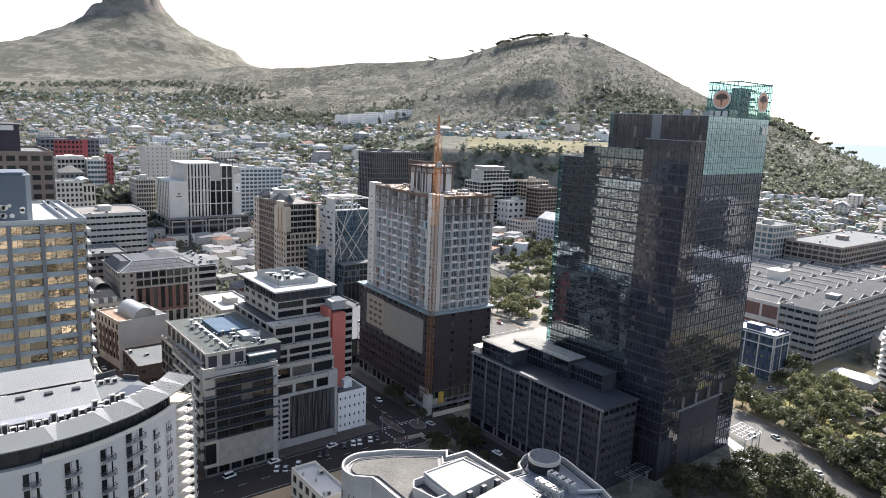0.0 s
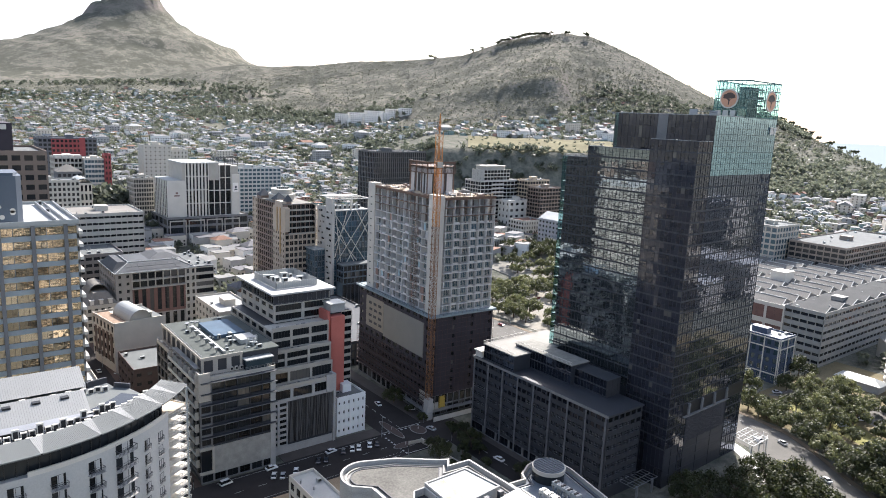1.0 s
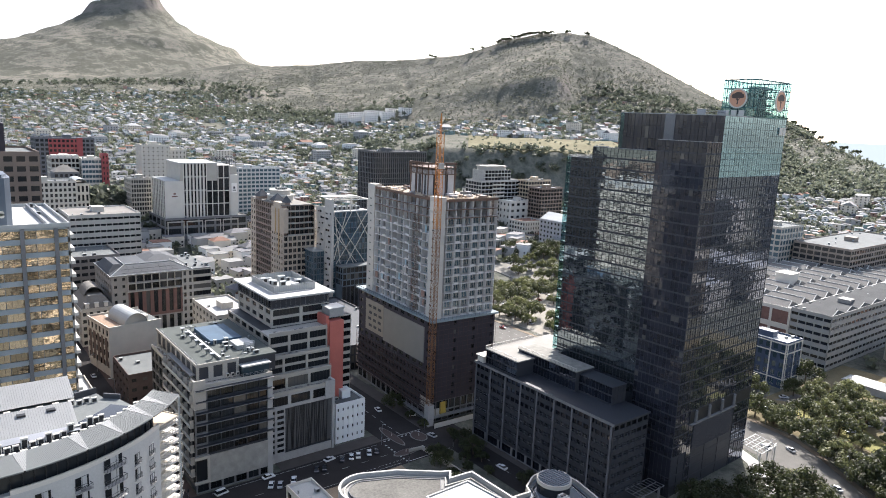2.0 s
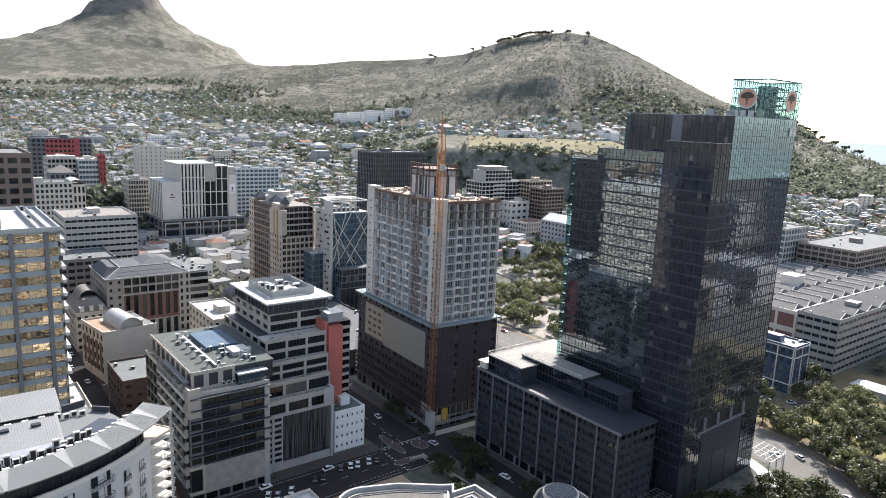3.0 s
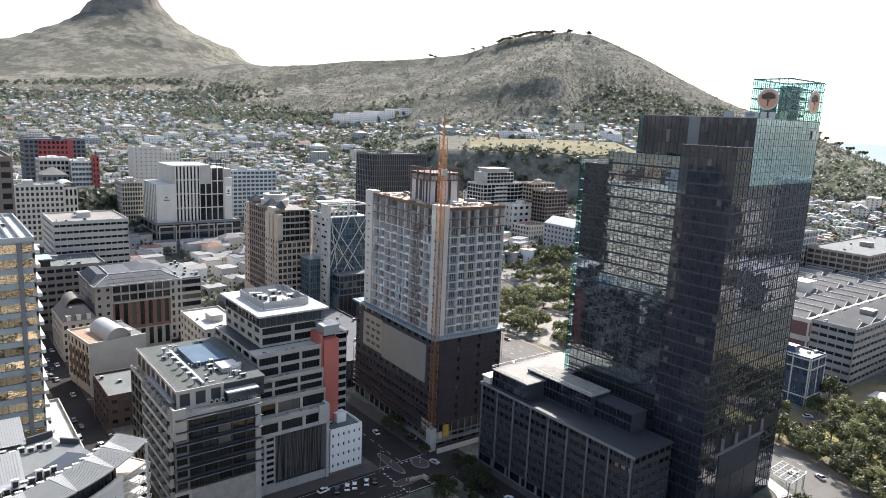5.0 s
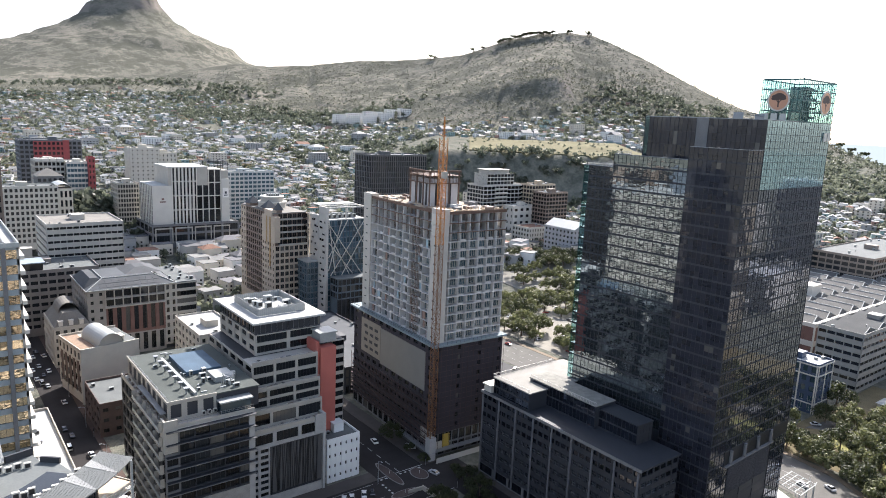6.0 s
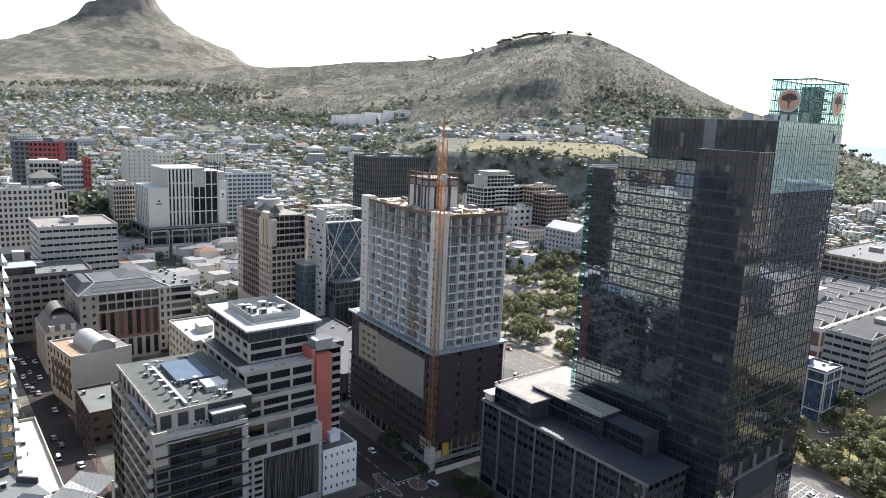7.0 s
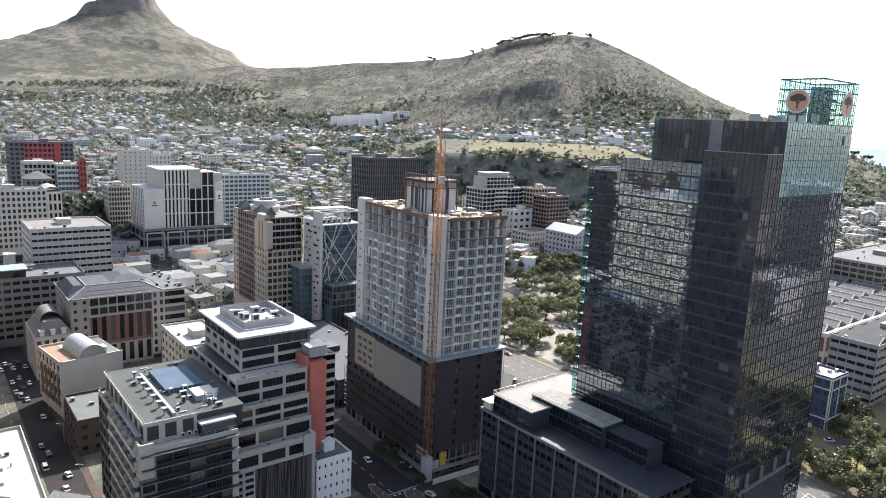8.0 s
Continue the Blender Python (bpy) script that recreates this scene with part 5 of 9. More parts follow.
facade(off, "-y", 11.6, 35.0, 39.6, 16.0, 47.0, 1, 10, OFFWHITE, GLASS, pier=0.0, sill=1.2, mull=3)
part("banded_cap", Shape().box(30.0, 36.0, 11.0, 17.0, 47.0, 50.2).box(29.6, 36.4, 10.6, 17.4, 50.2, 50.6), PALEMETAL, off)

rnd = random.Random(29)
for x0, x1, y0, z in ((6, 27, 10.2, 44.13), (1, 26.5, 7.0, 36.43), (1, 25.5, 4.0, 30.43), (1, 24.5, 1.0, 25.33)):
    for k in range(5):
        x = rnd.uniform(x0, x1)
        q = Shape()
        if k % 2:
            q.cyl(x, y0 + 0.8, z, z + 0.72, 0.04, 6).cyl(x, y0 + 0.8, z + 0.72, z + 0.76, 0.55, 12)
            part("terrace_table", q, DARKTRIM, off)
        else:
            q.box(x, x + rnd.uniform(0.8, 2.2), y0, y0 + 0.7, z, z + rnd.uniform(0.5, 0.9))
            part("planter", q, rnd.choice((BROWN, DARKCONC)), off)
for x0, x1, y, z in ((5, 28, 9.1, 45.15), (0, 27.4, 6.1, 37.55), (0, 26.6, 3.1, 31.55), (0, 25.8, 0.1, 26.35)):
    q = Shape()
    q.box(x0, x1, y - 0.03, y + 0.03, z + 0.42, z + 0.48)
    for i in range(int((x1 - x0) / 1.5) + 1):
        q.box(x0 + i * 1.5, x0 + i * 1.5 + 0.05, y - 0.02, y + 0.02, z, z + 0.45)
    fine("railing", q, GREYMETAL, off)
# white lightened to stand in for sunlight thrown back by the tower
block("small_white_building", "small white building with small square windows", (125.0, 222.5, 0), 12.6, 11.5, 15.2, 4, 6, 5, surface("reflection_lit_white", (0.80, 0.82, 0.80), 0.5, vary=0.06), GLASS, ROOFGREY,
              rz=0, pier=1.45, sill=2.5, mull=2, clutter=3, seed=5, sink=0, par=0.8)

# ---- dark balconied block ----
dk = thing("balcony_block", (71, 216, 0), "dark glazed block with balcony slabs and grey flat roof", "building")
parts("body", ((0.6, 26, 0.6, 48, 0, 35.6), (2.4, 29, 4.4, 48.3, 35.6, 41.6)), DARKTRIM, dk)
facade(dk, "-x", 2.2, 4.0, 48, 36.0, 41.6, 8, 1, OFFWHITE, GLASS, pier=1.4, sill=1.2, mull=2)
facade(dk, "-y", 4.2, 2.2, 16, 36.0, 41.6, 3, 1, OFFWHITE, GLASS, pier=1.6, sill=1.6, mull=2)
# this side's shade is put into the darker render colour
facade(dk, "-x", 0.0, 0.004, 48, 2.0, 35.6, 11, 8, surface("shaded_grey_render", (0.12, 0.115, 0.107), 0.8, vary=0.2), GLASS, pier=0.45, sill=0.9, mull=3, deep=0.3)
for j in range(8):
    z = 6.0 + 4.2 * j
    part("balcony_slab", Shape().box(-1.3, -0.07, 1, 30, z - 0.28, z), OFFWHITE, dk)
    part("balcony_rail", Shape().box(-1.3, -1.22, 1.2, 29.8, z + 0.9, z + 1.0).box(-1.27, -1.25, 1.2, 29.8, z + 0.1, z + 0.9), PALEMETAL, dk)
    for k in range(6):
        part("balcony_divider", Shape().box(-1.25, -0.07, 1.2 + 5.6 * k, 1.35 + 5.6 * k, z, z + 2.4), OFFWHITE, dk)
facade(dk, "-y", 0.0, 4.0, 25.6, 12.6, 35.4, 5, 6, DARKTRIM, GLASS, pier=0.25, sill=0.9, mull=3, deep=0.9)
for j in range(6):
    z = 16.4 + 3.8 * j
    part("sun_shade", Shape().box(0.2, 26.0, -1.5, 0.0, z - 0.10, z + 0.06), DARKTRIM, dk)
    part("shade_lip", Shape().box(0.0, 26.2, -1.6, -1.5, z - 0.12, z + 0.12), DARKCONC, dk)
facade(dk, "-y", 0.0, 0.0, 4.0, 12.6, 35.4, 1, 6, DARKCONC, GLASS, pier=0.9, sill=1.2, mull=2)
part("corner_frame", Shape().box(-0.6, 4.2, -0.9, -0.1, 12.0, 13.0).box(-0.6, 4.2, -0.9, -0.1, 3.6, 4.4).box(3.5, 4.2, -0.9, -0.1, 4.4, 12.0), OFFWHITE, dk)
part("corner_glass", Shape().box(0.1, 3.5, -0.3, 0.5, 4.4, 12.0), GLASS, dk)
part("stone_wall", Shape().box(4.2, 25.6, -0.25, 0.6, 3.0, 12.6), surface("mottled_stone", (0.30, 0.295, 0.27), 0.8, vary=0.4, scale=1.2), dk, "mottled grey stone panel wall")
facade(dk, "-y", 0.0, 0.0, 25.6, 0.0, 3.0, 6, 1, DARKCONC, GLASS, pier=0.6, sill=0.5, mull=2)
part("side_pier", Shape().box(24.2, 26.0, -0.3, 0.3, 0, 35.4), CONCRETE, dk)
part("roof", Shape().box(2.0, 29.2, 3.9, 48.5, 41.6, 42.0), surface("green_grey_felt", (0.070, 0.080, 0.074), 0.9, vary=0.35, scale=0.5, spec=0.25), dk, "green-grey felt roof")
part("roof_edge", Shape().box(1.9, 2.2, 3.8, 48.6, 41.5, 42.35).box(2.2, 16, 3.8, 4.1, 41.5, 42.35), OFFWHITE, dk)
part("corner_fin", Shape().box(-0.3, 3.4, -0.5, -0.05, 29.0, 38.6).box(-0.3, 0.2, -0.05, 3.0, 29.0, 38.6), OFFWHITE, dk, "pale corner fin wall")
part("pergola", Shape().box(0.4, 2.0, 5, 30, 38.6, 38.75), GREYMETAL, dk)
part("terrace", Shape().box(0.0, 26, 0.0, 48, 35.5, 35.75), PALECONC, dk)
part("parapet", Shape().box(0.0, 0.3, 0.0, 48, 35.75, 36.8).box(0.3, 26, 0.0, 0.3, 35.75, 36.8), OFFWHITE, dk)
part("blue_roof", Shape().box(13, 24, 22, 40, 42.0, 43.2), BLUEROOF, dk, "low blue-grey metal roof box")
part("glass_pavilion", Shape().box(16.5, 25.5, 1.4, 4.2, 35.8, 39.6), GLASSBLUE, dk)
part("pavilion_roof", Shape().box(16.0, 26.0, 0.9, 9.0, 39.6, 40.0), PALEMETAL, dk)
for k in range(7):
    y = 8 + 5.2 * k
    s = Shape().cyl(8.6, y, 42.0, 42.9, 0.25, 8).cyl(8.6, y, 42.9, 44.0, 0.25, 10, r2=0.85)
    part("roof_vent", s, GREYMETAL, dk)
part("duct", Shape().box(10.2, 11.0, 6, 40, 42.0, 42.8), PALEMETAL, dk)
rnd = random.Random(6)
for k in range(16):
    q = Shape(); ac_unit(q, rnd.uniform(12, 26), rnd.uniform(5.5, 21), 42.0, rnd.uniform(0.9, 2.4), rnd.uniform(0.7, 1.6), rnd.uniform(0.8, 2.0))
    part("air_conditioner", q, [PALEMETAL, BLACKFRAME], dk)
for k in range(6):
    part("flue", Shape().cyl(19 + k * 0.9, 8 + (k % 3), 42.0, 44.4 + (k % 2), 0.16, 8), PALEMETAL, dk)

# rails, pipes and small gear on the roof and terraces
s = Shape()
for x0, y0, x1, y1, z in ((2.3, 4.2, 2.3, 48.2, 42.0), (0.2, 0.2, 0.2, 47.8, 36.8), (0.2, 0.2, 25.8, 0.2, 36.8)):
    n = int(max(abs(x1 - x0), abs(y1 - y0)) / 1.2)
    for i in range(n + 1):
        x, y = x0 + (x1 - x0) * i / n, y0 + (y1 - y0) * i / n
        s.box(x - 0.03, x + 0.03, y - 0.03, y + 0.03, z, z + 1.0)
    for q in (0.5, 1.0):
        s.box(min(x0, x1) - 0.025, max(x0, x1) + 0.025, min(y0, y1) - 0.025, max(y0, y1) + 0.025, z + q - 0.03, z + q + 0.03)
fine("railing", s, GREYMETAL, dk)
rnd = random.Random(61)
for k in range(18):
    x, y = rnd.uniform(4, 27), rnd.uniform(6, 46)
    q = Shape()
    if k % 3 == 0:
        q.box(x, x + rnd.uniform(1, 3), y, y + rnd.uniform(0.3, 0.6), 42.0, 42.35)
        part("pipe_run", q, PALEMETAL, dk)
    elif k % 3 == 1:
        q.cyl(x, y, 42.0, 42.0 + rnd.uniform(0.5, 1.4), 0.2, 8).cyl(x, y, 42.5, 42.9, 0.34, 8)
        part("roof_vent", q, GREYMETAL, dk)
    else:
        ac_unit(q, x, y, 42.0, rnd.uniform(0.8, 1.6), 0.7, rnd.uniform(0.6, 1.1))
        part("air_conditioner", q, [PALEMETAL, BLACKFRAME], dk)
for k in range(9):
    y = 7 + k * 4.4
    part("planter", Shape().box(0.7, 1.5, y, y + 1.6, 35.75, 36.4), BROWN, dk)
part("roof_cowl", Shape().box(18.5, 24.5, 12, 19, 42.0, 43.6), PALEMETAL, dk)
for k in range(3):
    q = Shape(); ac_unit(q, 11.5 + 1.7 * k, 3.3, 36.6, 1.0, 0.7, 1.1)
    part("air_conditioner", q, [WHITE, BLACKFRAME], dk)

# ---- tall banded office with bronze windows ----
lo = thing("banded_office", (-17.9, 232, 0), "tall pale banded office with bronze mirror windows", "building")
part("body", Shape().box(0.6, 58.8, 0.6, 45.5, 0, 86.8), DARKTRIM, lo)
# front bands are darker in colour to carry the shade of this side
facade(lo, "-y", 0.0, 0.0, 59.3, 3.9, 87.0, 7, 21, surface("shaded_blue_grey_panel", (0.28, 0.315, 0.325), 0.6, vary=0.12), GLASSGOLD, DARKTRIM, pier=0.0, sill=1.5, mull=6)
for i in range(7):
    x = 55.8 - 8.45 * i
    part("pilaster", Shape().box(x - 0.5, x + 0.5, -0.7, 0.0, 0, 87.0), DARKCONC, lo)
facade(lo, "+x", 59.3, 0.0, 46, 3.9, 87.0, 8, 21, OFFWHITE, GLASS, DARKTRIM, pier=0.3, sill=1.7, mull=4, cap=0)
# unseen side: white bands added to give the tower glass bright stripes
for j in range(21):
    part("balcony_band", Shape().box(59.45, 60.5, 0.3, 45.7, 4.6 + 3.957 * j, 5.6 + 3.957 * j), WHITE, lo, "white band on the unseen side, added for mirrored stripes")
roof_deck(lo, 0, 59.4, -0.6, 46, 87.4, ROOFWHITE, PALEMETAL, 1.0, 5, 2, False)
parts("roof_rim", ((53.6, 53.9, 2, 44, 87.4, 88.6), (56.2, 56.5, 2, 44, 87.4, 88.3)), GREYMETAL, lo)
blue = Shape().prism([(8, 5)] + [(44.5, 5), (46.0, 6.5), (46.2, 9), (46.2, 18), (8, 18)], 87.4, 101.0).prism([(8.4, 5.5), (44.0, 5.5), (45.4, 9), (45.4, 17.5), (8.4, 17.5)], 101.0, 101.9)
part("plant_tower", blue, surface("slate_blue_cladding", (0.08, 0.10, 0.125), 0.6, vary=0.15), lo, "slate blue rooftop plant tower")
rnd = random.Random(9)
for k in range(22):
    s = Shape(); r = rnd.uniform(0.5, 0.95)
    s.cyl(0, 0, 0, 0.15, r, 16)
    ob = part("disc", s, WHITE, lo, at=(34.5 + rnd.uniform(0, 9.5), 4.95, 88.8 + rnd.uniform(0, 3.8)))
    ob.rotation_euler = (radians(90), 0, 0)

# ---- curved white apartment block ----
ap = thing("curved_apartments", (0, 0, 0), "curved white apartment block with ribbed steel canopy roof and balconies", "apartment block")
def arc(u, off_=0.0):
    """Front line of the block, from far end to tip; off_ moves it outwards."""
    a = radians(-108 + 73.2 * u)
    return 11.45 + (44.9 + off_) * math.cos(a), 184.6 + (44.9 + off_) * math.sin(a)
RIBBED = surface("ribbed_pale_steel", (0.135, 0.145, 0.140), 0.7, 0.0, vary=0.12, scale=0.4)
PALEJOINT = surface("plain_pale_steel", (0.24, 0.245, 0.235), 0.6, vary=0.1)
CUTS = (0.0, 0.17, 0.35, 0.53, 0.66, 0.80, 0.9, 1.0)
for k in range(7):
    u0, u1 = CUTS[k] + 0.003, CUTS[k + 1] - 0.003
    ln = [u0 + (u1 - u0) * i / 6 for i in range(7)]
    s = Shape(); s.slab([(*arc(u, 1.6), 59.95) for u in ln], [(*arc(u, -4.4), 60.85) for u in ln], 0.25)
    part("canopy_panel", s, RIBBED, ap, "ribbed pale steel canopy roof panel")
    if 0 < k:
        u = CUTS[k]
        s = Shape(); s.slab([(*arc(u - 0.003, 1.45), 60.0), (*arc(u - 0.010, -4.3), 60.93)], [(*arc(u + 0.003, 1.45), 60.0), (*arc(u + 0.034, -4.3), 60.93)], 0.10)
        part("roof_joint", s, PALEJOINT, ap)
s = Shape()
for k in range(200):
    u = k / 199
    s.beam((*arc(u, 1.55), 59.99), (*arc(u, -4.35), 60.93), 0.016)
fine("roof_seams", s, RIBBED, ap)
U1 = 0.876
UW = [U1 * i / 28 for i in range(29)]
part("wall", Shape().prism([arc(u, 0) for u in UW] + [arc(u, -11) for u in reversed(UW)], 0, 55.4), surface("white_render", (0.46, 0.455, 0.43), 0.7, vary=0.16, scale=0.35), ap)
part("top_storey", Shape().prism([arc(u, -1.3) for u in UW] + [arc(u, -10.8) for u in reversed(UW)], 55.4, 59.6), GLASS, ap)
part("coping", Shape().slab([(*arc(u, 0.1), 56.3) for u in UW[10:]], [(*arc(u, -0.3), 56.3) for u in UW[10:]], 0.95), WHITE, ap)
for k in range(26):
    u = U1 * (k + 0.5) / 26
    p = arc(u, -1.2)
    part("mullion", Shape().box(p[0] - 0.09, p[0] + 0.09, p[1] - 0.09, p[1] + 0.09, 55.4, 59.8), BLACKFRAME, ap)
part("inner_roof", Shape().prism([arc(u, -4.6) for u in UW] + [(39.5, 159.8), (38.4, 163.5), (35.8, 165.8), (34.9, 169.5), (2, 186)], 0, 59.3), ROOFGREY, ap)
part("roof_upstand", Shape().prism([(30.6, 168.4), (35.0, 169.6), (34.8, 170.0), (30.4, 168.9)], 59.3, 60.6).prism([(35.6, 165.9), (38.4, 163.5), (38.7, 163.8), (35.9, 166.2)], 59.3, 60.4), DARKTRIM, ap)
def ribbed_roof(x0, x1, y0, y1, z0, z1):
    s = Shape(); ym = y0 * 0.25 + y1 * 0.75
    s.v += [(x0, y0, z0), (x1, y0, z0), (x1, y1, z0), (x0, y1, z0), (x0, ym, z1), (x1, ym, z1)]
    s.f += [(0, 1, 5, 4), (2, 3, 4, 5), (0, 4, 3), (1, 2, 5), (3, 2, 1, 0)]; s.m += [0] * 5
    part("ribbed_roof", s, surface("pale_ribbed_sheet", (0.235, 0.24, 0.232), 0.6, vary=0.15, scale=0.4), ap, "pale ribbed metal roof")
    r = Shape()
    for i in range(int((x1 - x0) / 0.45)):
        x = x0 + 0.2 + i * 0.45
        r.beam((x, y0, z0 + 0.02), (x, ym, z1 + 0.02), 0.018); r.beam((x, ym, z1 + 0.02), (x, y1, z0 + 0.02), 0.018)
    fine("roof_ribs", r, RIBBED, ap)
ribbed_roof(1.0, 28.4, 152.6, 162.0, 60.2, 62.6)
ribbed_roof(1.0, 30.3, 167.8, 178.0, 60.0, 62.4)
for k in range(5):
    part("skylight", Shape().box(3.0 + 5.2 * k, 4.5 + 5.2 * k, 157.6, 158.8, 61.5, 62.3), BLACKFRAME, ap)
part("louvre_screen", Shape().slab([(1, 150.0, 60.0), (28.4, 150.6, 60.0)], [(1, 152.5, 60.3), (28.4, 152.5, 60.3)], 0.08), GREYMETAL, ap)
FLW = 3.3
for u, wide, top, rows in ((0.04, 2.6, 52.8, 2), (0.16, 2.6, 52.8, 3), (0.277, 2.6, 52.8, 4), (0.40, 2.6, 52.8, 5), (0.52, 2.6, 53.0, 7), (0.635, 4.2, 54.6, 9),
                           (0.742, 1.5, 52.1, 9), (0.82, 1.5, 51.9, 10)):
    p = Vector(arc(u))
    q = Vector(arc(u + 0.01))
    ang = math.atan2(q.y - p.y, q.x - p.x)
    tall = 2.5 if wide > 2 else 2.2
    for j in range(rows):
        z = top - FLW * j - tall / 2
        w = pane_shape("-y", wide, tall, 3 if wide > 3 else 2, 0.3, 0.0, bar=0.06)
        ob = part("window", w, [GLASS, DARKTRIM], ap, at=(p.x + math.sin(ang) * 0.05, p.y - math.cos(ang) * 0.05, z + tall / 2))
        ob.rotation_euler = (0, 0, ang)
        e, dp = wide / 2 + 0.2, 1.1 if wide > 2 else 0.35
        b = Shape().box(-e, e, -dp, 0.0, -0.14, 0.0)
        rl = Shape()
        rl.box(-e, e, -dp, -dp + 0.07, 1.0, 1.1).box(-e, -e + 0.07, -dp + 0.07, 0, 1.0, 1.1).box(e - 0.07, e, -dp + 0.07, 0, 1.0, 1.1)
        n = 14 if wide > 2 else 7
        for i in range(n + 1):
            x = -e + 0.03 + (2 * e - 0.06) * i / n
            rl.box(x - 0.025, x + 0.025, -dp + 0.01, -dp + 0.05, 0.0, 1.0)
        ob = part("balcony", b, CONCRETE, ap, "small railed balcony", at=(p.x, p.y, z - 0.1))
        ob.rotation_euler = (0, 0, ang)
        part("railing", rl, DARKTRIM, ob, "dark steel railing")
# splayed end balconies
pe, qe = Vector(arc(U1)), Vector(arc(U1, -10))
for j in range(7):
    z = 54.4 - 4.6 * j
    for h0 in (0.0, 2.3):
        s = Shape()
        c1, c2 = (pe.x + 5.6, pe.y + 3.6), (qe.x + 6.5, qe.y + 6.5)
        s.prism([tuple(pe), c1, c2, tuple(qe)], z - h0 - 0.25, z - h0)
        zz = z - h0 + 1.1
        s.beam((pe.x, pe.y, zz), (*c1, zz), 0.06).beam((*c1, zz), (*c2, zz), 0.06).beam((pe.x, pe.y, zz - 0.5), (*c1, zz - 0.5), 0.04)
        for i in range(8):
            f = i / 7
            s.beam((pe.x + 5.6 * f, pe.y + 3.6 * f, z - h0), (pe.x + 5.6 * f + 0.3, pe.y + 3.6 * f + 0.2, zz), 0.045)
        part("end_balcony", s, WHITE, ap, "white splayed end balcony")
part("end_post", Shape().box(pe.x + 5.0, pe.x + 5.4, pe.y + 3.3, pe.y + 3.7, 20, 59.8), PALEMETAL, ap)
part("end_deck", Shape().prism([tuple(pe), (pe.x + 5.2, pe.y + 3.4), (qe.x + 6, qe.y + 6), tuple(qe)], 55.2, 55.5), TAN, ap)
rnd = random.Random(12)
for k in range(64):
    row, i = k % 3, k // 3
    p = arc(0.12 + 0.036 * i, -5.6) if row == 0 else (arc(0.12 + 0.03 * i, -8.2) if row == 1 else (4 + 1.45 * i, 164.4 + (i % 2) * 0.6))
    q = Shape(); ac_unit(q, p[0], p[1], 59.3, 1.15, 0.55, rnd.uniform(1.0, 1.25) * (1.8 if row == 1 and i % 3 == 0 else 1))
    part("air_conditioner", q, [WHITE, BLACKFRAME], ap)

# ---- round-ended roofs below the flight path ----
WORNWHITE = surface("worn_white_paint", (0.36, 0.355, 0.335), 0.75, vary=0.28, scale=0.4)
rd = thing("round_roof_building", (0, 0, 0), "white building with rounded gravel roof, dark deck and round plant drum", "building")
def rounded(cx, cy, rx, ry, a0, a1, n=18):
    return [(cx + rx * math.cos(radians(a0 + (a1 - a0) * i / n)), cy + ry * math.sin(radians(a0 + (a1 - a0) * i / n))) for i in range(n + 1)]
def inset(pts, d):
    """Moves each edge of an anticlockwise outline inwards by d."""
    out, n = [], len(pts)
    for i in range(n):
        p, o, q = Vector(pts[i]), Vector(pts[i - 1]), Vector(pts[(i + 1) % n])
        e, f = (p - o).normalized(), (q - p).normalized()
        m = Vector((-e.y, e.x)) + Vector((-f.y, f.x))
        m = m / max(m.length_squared / 2, 0.35)
        out.append(tuple(p + m * d))
    return out
def rim(pts, d0, d1, z0, z1):
    """A ring along an outline, between two insets."""
    a, b = inset(pts, d0), inset(pts, d1)
    return Shape().slab([(*p, z1) for p in b + b[:1]], [(*p, z1) for p in a + a[:1]], z1 - z0)
left = [(84.5, 104), (113.6, 104), (114.1, 116.5), (113.7, 131.2), (107.4, 131.7), (109.4, 134.3), (106.8, 135.6), (97.9, 142.3)] + rounded(87.4, 139.0, 7.0, 7.0, 62, 205) + [(84.6, 132.9), (84.5, 121.7)]
part("wall", Shape().prism(left, 0, 33.2), WORNWHITE, rd)
part("parapet", rim(left, 0.0, 0.55, 32.9, 34.7), WORNWHITE, rd)
part("gutter_floor", rim(left, 0.5, 2.6, 33.0, 33.35), surface("gutter_grey", (0.20, 0.20, 0.19), 0.8, vary=0.3), rd)
part("inner_kerb", rim(left, 1.3, 1.6, 33.3, 33.75), OFFWHITE, rd)
part("inner_kerb", rim(left, 2.5, 2.75, 33.2, 33.85), DARKTRIM, rd)
part("gravel_roof", Shape().prism(inset(left, 2.7), 33.0, 33.7), surface("stained_gravel", (0.135, 0.13, 0.115), 0.95, vary=0.5, scale=0.45, spec=0.2, fine=4.0), rd, "pale gravel roof with dark stains")
part("white_penthouse", Shape().prism([(94.6, 124.9), (94.0, 112.4), (108.8, 114.0), (107.2, 125.2)], 33.2, 36.4), WORNWHITE, rd)
part("penthouse_roof", Shape().prism([(95.1, 124.4), (94.6, 113.0), (108.2, 114.5), (106.7, 124.7)], 36.4, 36.55), ROOFWHITE, rd)
part("penthouse_lip", rim([(94.6, 124.9), (94.0, 112.4), (108.8, 114.0), (107.2, 125.2)], -0.1, 0.3, 36.3, 36.85), WORNWHITE, rd)
part("stained_sheet", Shape().prism([(95.4, 123.6), (95.0, 114.4), (98.6, 115.0), (99.4, 123.9)], 36.55, 36.59), surface("rust_stained_sheet", (0.40, 0.34, 0.24), 0.85, vary=0.5, scale=1.2), rd, "stained roof sheet")
part("light_well", rim([(90.8, 124.3), (88.8, 121.5), (90.4, 114.4), (94.0, 114.6), (94.2, 124.4)], 0.0, 0.35, 33.0, 36.2), WORNWHITE, rd)
